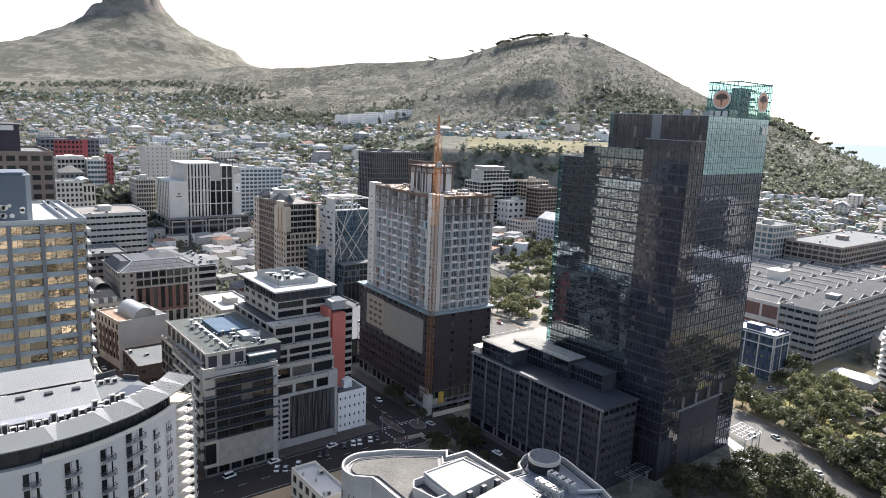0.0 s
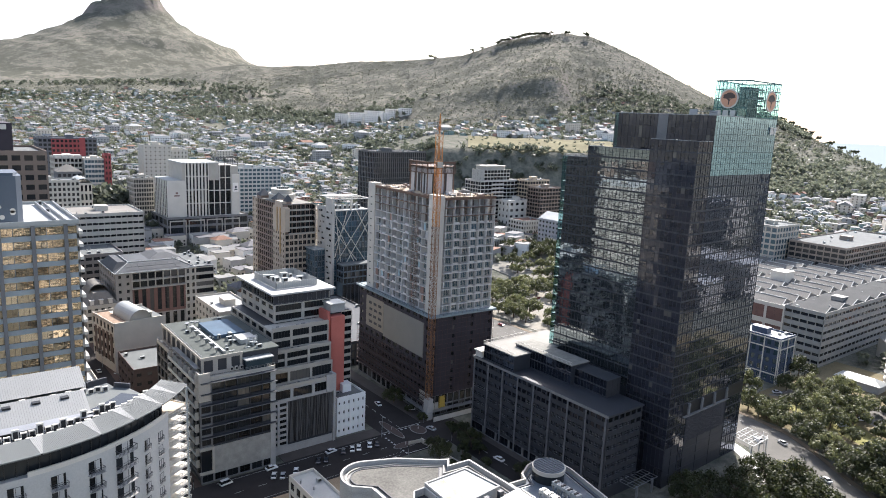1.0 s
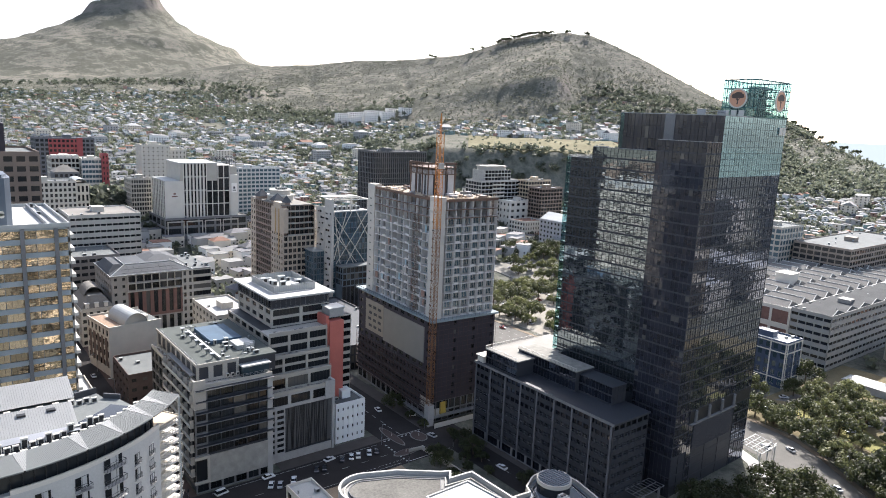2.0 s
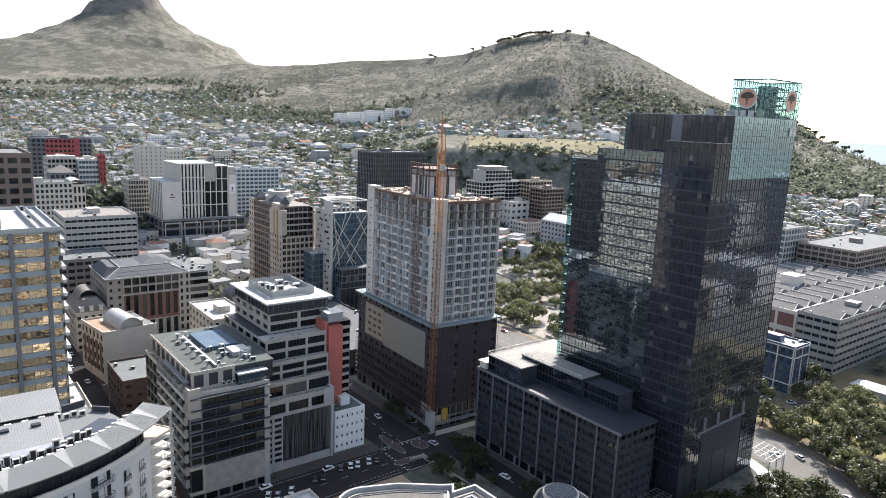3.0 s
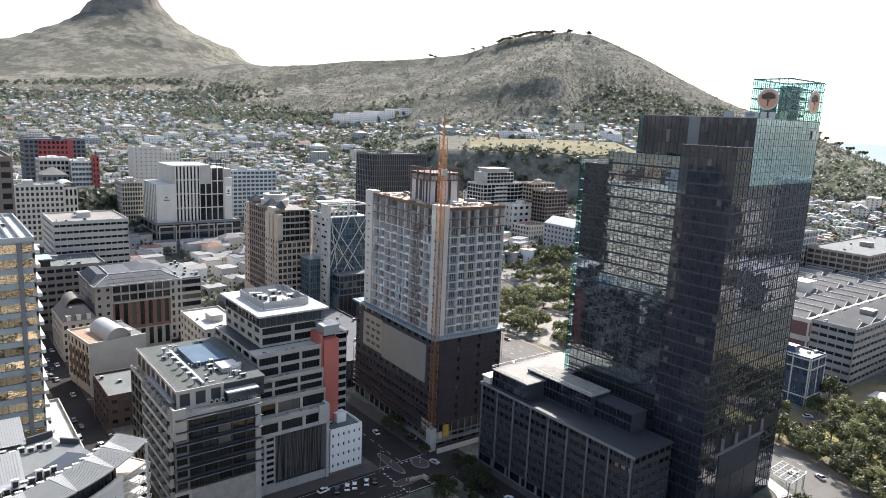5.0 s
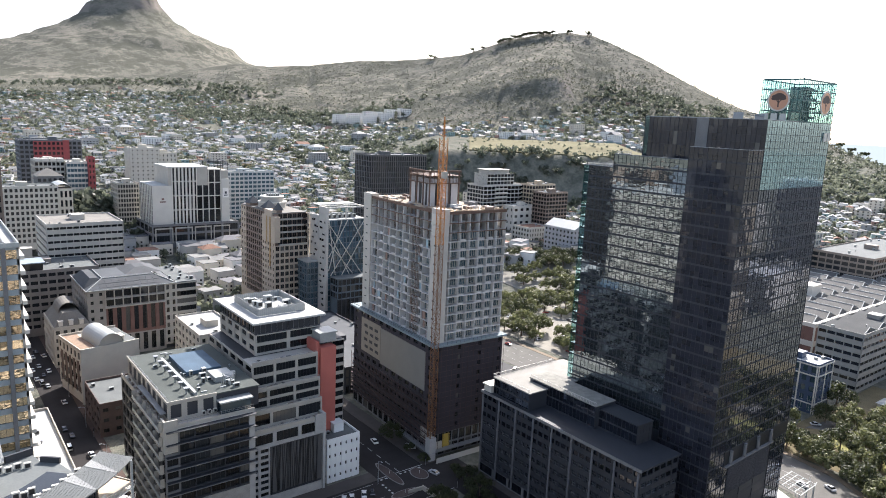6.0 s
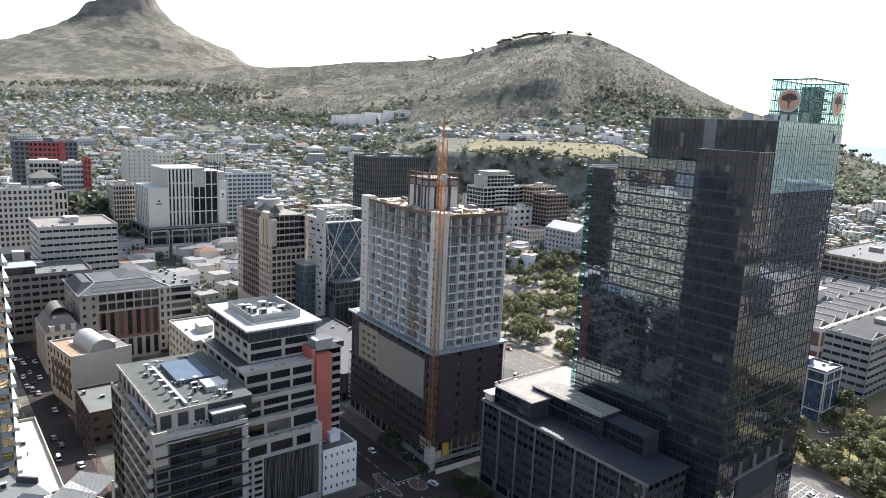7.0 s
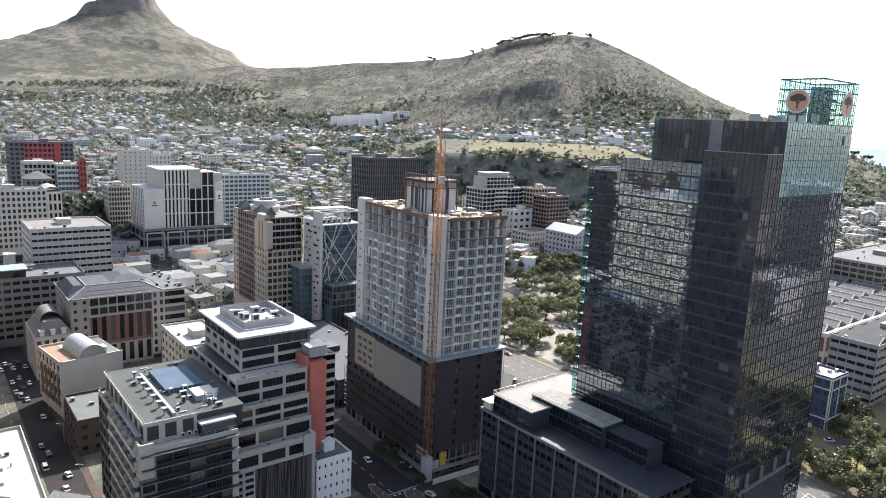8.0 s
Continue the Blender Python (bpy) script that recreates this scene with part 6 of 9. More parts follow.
part("well_floor", Shape().prism([(90.9, 123.8), (89.3, 121.4), (90.8, 114.9), (93.7, 115), (93.8, 124)], 33.2, 34.4), DARKTRIM, rd)
part("front_roof", Shape().prism([(98.2, 109.8), (98.6, 100), (110.3, 100.6), (113.2, 111.9)], 30.0, 36.0), ROOFWHITE, rd, "white front roof")
for k in range(3):
    part("roof_hatch", Shape().box(97.5 + 4.6 * k, 98.8 + 4.6 * k, 111.0 + 0.3 * k, 112.0 + 0.3 * k, 33.7, 36.9), DARKTRIM, rd)
right = [(110.4, 88), (127.0, 88), (128.1, 93.3), (130.1, 98.2), (133.5, 113.2)] + rounded(127.2, 115.2, 6.2, 6.2, 5, 128, 12) + [(120.6, 118.6), (119.4, 116.3), (114.4, 116.8), (114.2, 104.4), (110.4, 103)]
# dark blue-grey carries the tower's shade on the deck and drum cap
DECKSHADE = surface("shade_blue_deck", (0.085, 0.105, 0.125), 0.75, vary=0.35)
part("wall", Shape().prism(right, 0, 33.0), OFFWHITE, rd)
part("parapet", rim(right, 0.0, 0.45, 32.8, 34.4), OFFWHITE, rd)
part("deck", Shape().prism(inset(right, 0.4), 32.8, 33.3), DECKSHADE, rd, "roof deck with blue-grey shade in its colour")
part("walkway", rim(right, 1.4, 1.65, 33.3, 33.6), DARKTRIM, rd)
part("pipe_rail", rim(right, 2.1, 2.25, 33.3, 33.5), GREYMETAL, rd)
part("drum", Shape().cyl(126.3, 114.6, 33.2, 35.6, 4.15, 40), GLASS, rd)
part("drum_rim", Shape().cyl(126.3, 114.6, 35.6, 36.6, 4.3, 40), OFFWHITE, rd, "pale rim of the round plant drum")
part("drum_cap", Shape().cyl(126.3, 114.6, 36.6, 36.75, 3.95, 40), DECKSHADE, rd)
for k in range(11):
    y = -3.2 + 0.64 * k
    w = math.sqrt(max(0.1, 3.8 ** 2 - y * y))
    part("cap_slat", Shape().box(126.3 - w, 126.3 + w, 114.6 + y - 0.06, 114.6 + y + 0.06, 36.75, 36.85), DARKTRIM, rd)
for x0, y0 in ((117.6, 100.4), (122.9, 101.2)):
    for k in range(4):
        y = y0 + 2.1 * k
        s = Shape().prism([(x0 - 0.9, y), (x0 + 0.9, y), (x0 + 0.9, y + 1.9), (x0 - 0.9, y + 1.9)], 35.2, 36.0)
        for sx in (-1, 1):
            s.beam((x0, y + 0.1, 33.4), (x0 + sx * 0.85, y + 0.1, 35.3), 0.12); s.beam((x0, y + 1.8, 33.4), (x0 + sx * 0.85, y + 1.8, 35.3), 0.12)
        ch = part("chiller", s, PALEMETAL, rd, "roof chiller with two fans")
        for sx in (-1, 1):
            part("fan", Shape().cyl(x0 + sx * 0.44, y + 0.95, 36.0, 36.2, 0.4, 14), BLACKFRAME, ch, "black round fan")
part("duct", Shape().beam((124, 100.6, 33.9), (129.6, 97.5, 33.9), 0.35), PALEMETAL, rd)
for z in (8, 13, 18, 23, 28):
    for ang in (150, 175, 200):
        x, y = 87.4 + 7.02 * math.cos(radians(ang)), 139.0 + 7.02 * math.sin(radians(ang))
        ob = part("window", pane_shape("-y", 1.8, 2.4, 2, 0.0, 0.0), [GLASS, GREYMETAL], rd, at=(x, y, z))
        ob.rotation_euler = (0, 0, radians(ang + 90))

# ---- further buildings on the left ----
gab = thing("barrel_roof_building", (70.7, 333, 0), "cream plastered building with a barrel-vaulted roof", "building", rz=9)
part("body", Shape().box(0.5, 24, 0.5, 26, 0, 23.0), CREAM, gab)
facade(gab, "-x", 0.0, 0.004, 26, 3, 23, 6, 4, CREAM, GLASS, pier=2.2, sill=2.0, mull=2)
part("front_wall", Shape().box(0, 24, 0, 0.6, 0, 24.0).box(7, 11, -0.05, 0.0, 8.0, 10.4), CREAM, gab)
vault_a = [(12.5 + 5.2 * math.cos(math.pi * i / 16), 0.2, 23 + 5.6 * math.sin(math.pi * i / 16)) for i in range(17)]
part("vault", Shape().slab(vault_a, [(p[0], 20, p[2]) for p in vault_a], 0.3), PALEMETAL, gab)
v = Shape(); k = [(p[0], p[2]) for p in vault_a]
v.v += [(x, 1.4, z) for x, z in k]; v.f.append(tuple(range(len(k)))); v.m.append(0)
part("vault_end", v, CREAM, gab)
part("deck", Shape().box(0.6, 7.0, 0.8, 25, 22.8, 23.2), surface("timber_deck", (0.24, 0.165, 0.11), 0.85, vary=0.4, scale=1.5), gab)
part("side_deck", Shape().box(18.0, 23.8, 0.8, 25, 22.8, 23.1), ROOFGREY, gab)
part("dormer", Shape().box(14.5, 18.5, 2, 6, 23, 26).box(14.2, 18.8, 1.7, 6.3, 26, 26.3), CREAM, gab)
for k in range(5):
    part("arch_recess", Shape().box(-0.08, -0.01, 2.2 + 4.6 * k, 5.0 + 4.6 * k, 5, 18.5), surface("dark_brown_panel", (0.10, 0.07, 0.055), 0.8, vary=0.3), gab)
part("parapet", Shape().box(0, 0.4, 0, 26, 22.8, 24.0).box(0.4, 24, 25.6, 26, 22.8, 24), OFFWHITE, gab)
block("brick_annex", "low brick annex with a flat grey roof", (70.2, 298, 0), 26, 27, 12.6, 3, 6, 5, surface("dark_brown_brick", (0.085, 0.058, 0.050), 0.85, vary=0.35, scale=1.2), GLASS, ROOFGREY, pier=2.4, sill=2.6, clutter=2, seed=3, sink=0, plant=False)

RBSTONE = surface("grey_brown_stone", (0.30, 0.28, 0.25), 0.8, vary=0.2)
rb = thing("brick_office", (84, 388, 0), "red brick and stone office with dark hipped glass roof", "building")
part("body", Shape().box(0.6, 52, 0.6, 40, 0, 34.5), DARKTRIM, rb)
facade(rb, "-x", 0.0, 0.004, 40, 2, 34.2, 9, 8, RBSTONE, GLASS, pier=2.4, sill=2.0)
facade(rb, "-y", 0.0, 0.0, 8.0, 2, 34.2, 2, 8, RBSTONE, GLASS, pier=2.6, sill=2.4)
facade(rb, "-y", 0.0, 8.0, 36.0, 25.5, 34.2, 7, 2, RBSTONE, GLASS, pier=0.4, sill=1.0, deep=0.9)
facade(rb, "-y", 0.0, 8.0, 36.0, 11.0, 25.5, 7, 1, BRICK, GLASS, pier=1.9, sill=2.2, mull=3, rail=0.5)
facade(rb, "-y", 0.0, 8.0, 36.0, 0.0, 11.0, 7, 1, RBSTONE, GLASS, pier=1.8, sill=2.0, mull=3)
facade(rb, "-y", 0.0, 36.0, 42.0, 2, 34.2, 2, 8, OFFWHITE, GLASS, pier=1.6, sill=1.6)
facade(rb, "-y", 0.0, 42.0, 52.0, 2, 34.2, 1, 8, OFFWHITE, GLASS, pier=0.2, sill=1.5, mull=6)
def hip(x0, x1, y0, y1, z0, z1, ins):
    s = Shape(); k = [(x0, y0, z0), (x1, y0, z0), (x1, y1, z0), (x0, y1, z0), (x0 + ins, y0 + ins, z1), (x1 - ins, y0 + ins, z1), (x1 - ins, y1 - ins, z1), (x0 + ins, y1 - ins, z1)]
    s.v += k; s.f += [(0, 1, 5, 4), (1, 2, 6, 5), (2, 3, 7, 6), (3, 0, 4, 7), (4, 5, 6, 7), (3, 2, 1, 0)]; s.m += [0] * 6
    return s
part("hipped_roof", hip(-0.6, 42, -0.6, 40, 34.5, 38.5, 9), STEELROOF, rb)
part("glass_roof", hip(-0.2, 10, 6, 34, 35.2, 38.9, 3.5), SLATE, rb)
part("dark_pyramid", hip(20, 38, 12, 34, 38.5, 40.6, 6.5), SLATE, rb)
part("roof", Shape().box(42, 52, 0.3, 40, 34.3, 34.7), ROOFGREY, rb)
s = Shape()
for p, q in (((-0.6, -0.6, 34.6), (8.4, 8.4, 38.6)), ((42, -0.6, 34.6), (33, 8.4, 38.6)), ((8.4, 8.4, 38.6), (33, 8.4, 38.6)), ((8.4, 8.4, 38.6), (8.4, 31, 38.6)), ((-0.6, -0.6, 34.6), (42, -0.6, 34.6)), ((-0.6, -0.6, 34.6), (-0.6, 40, 34.6)), ((33, 8.4, 38.6), (33, 31, 38.6))):
    s.beam(p, q, 0.16)
fine("roof_ridge", s, PALEMETAL, rb)
for i in range(9):
    for j in range(2):
        x, y = 6.0 + i * 3.2, 1.2 + j * 3.0
        z = 34.5 + 4.0 * (y + 0.6) / 9.0
        sh = Shape()
        sh.v += [(x, y, z + 0.12), (x + 2.7, y, z + 0.12), (x + 2.7, y + 2.6, z + 0.12 + 2.6 * 0.444), (x, y + 2.6, z + 0.12 + 2.6 * 0.444), (x, y, z), (x + 2.7, y, z), (x + 2.7, y + 2.6, z + 2.6 * 0.444), (x, y + 2.6, z + 2.6 * 0.444)]
        sh.f += [(0, 1, 2, 3), (4, 7, 6, 5), (0, 4, 5, 1), (1, 5, 6, 2), (2, 6, 7, 3), (3, 7, 4, 0)]; sh.m += [0] * 6
        part("roof_panel", sh, SLATE, rb)
for i in range(8):
    x = 8.0 + 4.0 * i
    part("gallery_column", Shape().box(x - 0.22, x + 0.22, -0.7, -0.25, 25.5, 34.4), OFFWHITE, rb, "pale gallery column")
part("gallery_slab", Shape().box(7.6, 36.4, -1.1, -0.1, 29.6, 30.0).box(7.6, 36.4, -1.1, -0.1, 25.2, 25.7), OFFWHITE, rb)
rnd = random.Random(15)
for k in range(12):
    q = Shape(); ac_unit(q, rnd.uniform(40, 50), rnd.uniform(3, 36), 34.7, rnd.uniform(1, 2), 1, rnd.uniform(1, 2))
    part("air_conditioner", q, [PALEMETAL, BLACKFRAME], rb)

block("white_flat_building", "white plastered building with small windows and flat roof", (117, 326, 0), 19, 36, 24.0, 6, 5, 7, OFFWHITE, GLASS, ROOFWHITE, pier=2.3, sill=2.0, clutter=2, seed=7, sink=0)
DARKRIB = surface("dark_ribbed_roof", (0.105, 0.107, 0.104), 0.9, vary=0.3, scale=0.3, spec=0.1)
gs = block("grey_side_office", "grey office with ribbon windows and flat roof", (58, 440, 3), 42, 40, 32, 8, 10, 10, surface("brown_grey_panel", (0.225, 0.205, 0.185), 0.8, vary=0.2), GLASS, ROOFGREY, pier=0.9, sill=2.1, clutter=8, seed=8)
# brown stone office with a tan corner tower
part("corner_pavilion", Shape().box(0.4, 15, 0.6, 13, 32, 36.6), GLASS, gs)
part("pavilion_roof", Shape().box(-0.6, 16, -0.4, 14, 36.6, 37.1), surface("pale_blue_roof", (0.22, 0.27, 0.30), 0.7, vary=0.2), gs, "pale blue pavilion roof")
part("lift_tower", Shape().box(8, 13, 22, 28, 32, 40.5).box(7.7, 13.3, 21.7, 28.3, 40.5, 41.0), OFFWHITE, gs)
bo = thing("brown_office", (189.4, 408.2, 2), "brown stone office with tan corner tower and round roof pavilion", "building")
TAKEN.append((186, 214, 405, 463))
TANSTONE = surface("tan_stone_cladding", (0.47, 0.39, 0.30), 0.8, vary=0.18)
BROWNFRAME = surface("brown_frame", (0.24, 0.175, 0.138), 0.7, vary=0.2)
parts("body", ((0.5, 21, 0.5, 51.5, -4, 43.0), (0.5, 21, 3.0, 51.5, 43.0, 62.0)), BROWNFRAME, bo)
facade(bo, "-x", 0.0, 18.0, 44.0, 8, 62.0, 8, 14, BROWNFRAME, GLASS, TANSTONE, pier=0.7, sill=1.0, mull=2, deep=0.35, cap=112)
facade(bo, "-x", -0.4, 0.0, 18.0, 8, 45.0, 5, 10, TANSTONE, GLASS, BROWNFRAME, pier=1.9, sill=1.9, mull=2, cap=50)
facade(bo, "-x", -0.2, 44.0, 52.0, 8, 62.0, 2, 14, TANSTONE, GLASS, BROWNFRAME, pier=2.2, sill=1.8, mull=1, cap=28)
part("corner_tower", Shape().box(-0.4, 3.0, -0.4, 18.0, 45.0, 60.5).box(-0.6, 3.2, 4.0, 14.0, 60.5, 64.0), TANSTONE, bo, "tan stone corner tower")
part("tower_relief", Shape().box(-0.75, -0.4, 5.5, 7.0, 30, 60).box(-0.75, -0.4, 10.5, 11.5, 44, 60), surface("gold_relief", (0.42, 0.28, 0.13), 0.5, 0.3, vary=0.4, scale=3), bo, "gold relief strip")
part("plinth", Shape().box(-0.5, 21.5, -0.3, 52, -4, 8), TANSTONE, bo)
facade(bo, "-y", 0.0, 0.0, 21.5, 8, 43.0, 7, 9, TANSTONE, GLASS, BROWNFRAME, pier=0.7, sill=1.3, mull=2, deep=0.4, cap=63)
facade(bo, "-y", 2.5, 3.0, 21.5, 43.0, 62.0, 6, 5, BROWNFRAME, GLASS, BROWNFRAME, pier=0.4, sill=0.7, mull=2, deep=0.5, cap=30)
for j in range(5):
    z = 43.0 + 3.8 * j
    part("balcony", Shape().box(3.0, 21.0 - 0.6 * j, 0.2 + 0.35 * j, 2.6, z - 0.15, z + 0.1).box(3.0, 21.0 - 0.6 * j, 0.2 + 0.35 * j, 0.3 + 0.35 * j, z + 0.1, z + 1.0), OFFWHITE, bo)
facade(bo, "+x", 21.5, 0.0, 52, 8, 62.0, 14, 14, TANSTONE, GLASS, BROWNFRAME, pier=1.6, sill=1.6, cap=0)
facade(bo, "+y", 52.0, 0.0, 21.5, 8, 62.0, 6, 14, TANSTONE, GLASS, BROWNFRAME, pier=1.6, sill=1.6, cap=0)
part("roof", Shape().box(0.2, 21.3, 2.6, 51.8, 62.0, 62.5), WEATHERED, bo)
for x0, x1, y0, y1 in ((0, 8, 14, 22), (-0.5, 8, 38, 46), (2, 7, 3, 8)):
    s = Shape(); k = [(x0, y0, 64), (x1, y0, 64), (x1, y1, 64), (x0, y1, 64), ((x0 + x1) / 2, (y0 + y1) / 2, 68.5)]
    s.v += k; s.f += [(0, 1, 4), (1, 2, 4), (2, 3, 4), (3, 0, 4), (3, 2, 1, 0)]; s.m += [0] * 5
    part("pavilion_roof", s, SLATE, bo)
    part("pavilion_wall", Shape().box(x0 + 0.8, x1 - 0.8, y0 + 0.8, y1 - 0.8, 62.5, 64), BROWNFRAME, bo)
for r, z0, z1, m in ((8.6, 62.5, 65.5, OFFWHITE), (8.9, 65.5, 66.2, WHITE), (7.0, 66.2, 69.0, OFFWHITE), (7.3, 69.0, 69.5, WHITE)):
    part("round_pavilion", Shape().cyl(11.5, 30, z0, z1, r, 36), m, bo)
for k in range(10):
    q = Shape(); ac_unit(q, 8 + (k % 5) * 1.5, 27 + (k // 5) * 3, 69.5, 1.1, 1.0, 1.5)
    part("air_conditioner", q, [PALEMETAL, BLACKFRAME], bo)

block("dark_slatted_block", "low dark clad block with fine vertical slats", (168, 286, 0), 38, 84, 12, 3, 16, 30, DARKTRIM, GLASS, SLATE, pier=0.6, sill=0.7, clutter=6, seed=71, sink=0)
# white walled office with a braced glass front
gl = thing("braced_glass_office", (212, 387, 2), "white office with a glass front and white diagonal bracing", "building")
TAKEN.append((200, 241, 374, 412))
BLUEFRAME = surface("blue_grey_frame", (0.10, 0.13, 0.15), 0.5)
parts("body", ((0.5, 26, 0.5, 22, -4, 59.5), (-7.5, 0.4, 9.5, 21.5, -4, 34.0), (3.6, 26, -8.5, 0.5, -4, 26.0)), BLUEFRAME, gl)
facade(gl, "-y", 0.0, 1.2, 26, 4, 60.0, 12, 16, BLUEFRAME, GLASSBLUE, pier=0.2, sill=0.5, mull=1, cap=192)
part("side_wall", Shape().box(-0.4, 0.6, -0.4, 9.0, -4, 68.0).box(0.0, 0.6, 10.0, 22, -4, 62.0).box(0.6, 1.2, -0.4, 0.6, 4, 68), PALECONC, gl, "white slotted side wall")
rnd = random.Random(44)
for j in range(15):
    for y0, y1 in ((0.6, 8.2), (10.6, 21)):
        for _ in range(2):
            y, w = rnd.uniform(y0, y1 - 2.4), rnd.uniform(1.0, 2.6)
            part("slot_window", Shape().box(-0.46 if y0 < 5 else -0.06, -0.41 if y0 < 5 else -0.01, y, y + w, 8 + 3.6 * j, 8 + 3.6 * j + rnd.uniform(0.7, 1.5)), GLASS, gl)
s = Shape()
for x0, z0, x1, z1 in ((1.5, 58, 26, 24), (1.5, 47, 18, 27), (1.5, 38, 14, 60), (3, 27, 26, 60), (1.5, 30, 10, 60), (10, 26, 26, 52), (17, 60, 26, 44), (2, 52, 16, 26), (1.5, 60, 6, 27)):
    s.beam((x0, -0.4, z0), (x1, -0.4, z1), 0.2)
fine("bracing", s, WHITE, gl)
facade(gl, "-x", -8.0, 9.0, 22, 0, 34.0, 4, 9, BLUEFRAME, GLASSBLUE, PALEMETAL, pier=0.3, sill=0.6, mull=2, cap=36)
facade(gl, "-y", 9.0, -8.0, -0.45, 0, 34.0, 3, 9, BLUEFRAME, GLASSBLUE, PALEMETAL, pier=0.3, sill=0.6, mull=2, cap=27)
facade(gl, "-y", -9.0, 3.0, 26.5, 14, 26.0, 8, 3, BLUEFRAME, GLASS, pier=0.3, sill=0.8, mull=2, cap=24)
facade(gl, "-y", -9.0, 3.0, 26.5, -1, 14.0, 8, 1, DARKTRIM, GLASS, pier=0.6, sill=1.0, mull=3, cap=8)
facade(gl, "-x", 3.0, -9.0, -0.5, 14, 26.0, 3, 3, BLUEFRAME, GLASS, pier=0.3, sill=0.8, mull=2, cap=9)
part("podium_roof", Shape().box(2.6, 27, -9.4, -0.45, 26.0, 26.6), ROOFGREY, gl)
part("roof", Shape().box(0.6, 26.3, -0.1, 22.2, 60.0, 60.6), ROOFWHITE, gl)
part("low_roof", Shape().box(-8.2, -0.5, 8.8, 22, 34.0, 34.6), PALEMETAL, gl)
s = Shape()
for p, q in (((0, 0, 67.6), (26, 0, 67.6)), ((26, 0, 60), (26, 0, 67.8)), ((26, 0, 67.6), (26, 21, 67.6)), ((0, 21, 67.6), (26, 21, 67.6)), ((26, 21, 60), (26, 21, 67.6)), ((0, 9, 67.6), (26, 9, 67.6)), ((13, 0, 60), (13, 0, 67.6))):
    s.beam(p, q, 0.35)
fine("roof_frame", s, WHITE, gl)
part("roof_canopy", Shape().box(1, 26, 12, 21, 67.9, 68.2), ROOFWHITE, gl)
for k in range(12):
    q = Shape(); ac_unit(q, 3 + (k % 6) * 3.4, 4 + (k // 6) * 5, 60.6, 2.2, 2.0, 2.4)
    part("air_conditioner", q, [PALEMETAL, BLACKFRAME], gl)
block("dark_podium", "dark glazed shopping podium with white portal frames", (169, 593, 16), 70, 60, 14.5, 2, 5, 5, DARKCONC, GLASS, ROOFGREY, pier=1.6, sill=2.0, mull=6, clutter=6, seed=11)
ht = thing("striped_hotel", (171, 597, 30.5), "white hotel with vertical window strips", "hotel")
parts("body", ((0.5, 62, 2.0, 38, 0, 31.0), (12.5, 44, 0.5, 38, 31, 45.5), (44, 62, 2.5, 38, 31, 43)), OFFWHITE, ht)
facade(ht, "-x", 0.0, 0.004, 38, 0, 31, 8, 8, WHITE, GLASS, pier=2.2, sill=0.3)
part("blank_wall", Shape().box(0, 15, -0.1, 0.5, 0, 31.2), WHITE, ht)
facade(ht, "-y", 0.0, 15, 35, 0, 46, 7, 4, WHITE, GLASS, pier=1.5, sill=0.8)
facade(ht, "-y", 1.4, 35, 55, 0, 44, 4, 4, WHITE, GLASS, pier=0.8, sill=0.8, mull=4, rail=0.5)
part("blank_wall", Shape().box(55, 62, -0.1, 2.4, 0, 36), WHITE, ht)
part("roof", Shape().box(12, 44.5, 0.2, 38, 45.5, 46.4).box(0, 12, 0.2, 38, 31, 31.6), ROOFWHITE, ht)
s = Shape()
for x, y in ((44.4, 3), (50, 3), (55.6, 3), (61.4, 3), (61.4, 14), (61.4, 26), (44.4, 14)):
    s.box(x, x + 0.4, y, y + 0.4, 43, 50.5)
s.box(44.4, 61.8, 2.9, 3.3, 50.1, 50.6).box(44.4, 61.8, 2.9, 3.2, 46.6, 46.9).box(61.4, 61.8, 3.3, 26.4, 50.1, 50.6).box(44.4, 44.8, 3.3, 26.4, 50.1, 50.6)
part("roof_frame", s, BLACKFRAME, ht, "black steel roof terrace frame")
part("sign_panel", Shape().box(56.2, 61.0, -0.24, -0.1, 20.5, 28.5), FLATWHITE, ht, "plain white sign panel")
part("sign_bars", Shape().box(57.2, 60.0, -0.32, -0.25, 22.0, 22.8).box(57.8, 59.4, -0.32, -0.25, 23.6, 25.6), DARKTRIM, ht, "dark sign as plain bars")
for x in (2.0, 17.5, 33.0, 48.5):
    part("portal_frame", Shape().box(x - 2.0, x - 1.2, -4.6, -4.1, -14.5, -2.0).box(x + 11.0, x + 11.8, -4.6, -4.1, -14.5, -2.0).box(x - 1.2, x + 11.0, -4.6, -4.1, -3.0, -2.0), OFFWHITE, ht, "white portal frame")
part("sign_bars", Shape().box(5.5, 10, -0.2, -0.1, 18, 19).box(6.8, 8.6, -0.2, -0.1, 20, 21.5), BRICK, ht, "dark sign as plain bars")
block("wide_grey_office", "wide pale grey office with ribbon windows", (80, 474, 6), 41, 40, 48, 12, 12, 12, surface("beige_panel", (0.45, 0.435, 0.39), 0.75, vary=0.15), GLASS, WEATHERED, pier=0.3, sill=2.6, clutter=10, seed=12)
br = block("tall_brown_office", "tall brown office block with square windows", (-22, 324, 0), 69, 40, 102, 26, 16, 10, BROWN, GLASS, ROOFGREY, pier=1.3, sill=1.8, clutter=6, seed=13)
part("top_storey", Shape().box(2, 58, 4, 36, 101, 113.5), MAROON, br)
part("sign_bar", Shape().box(34, 56, 3.7, 3.98, 111, 113), WHITE, br)
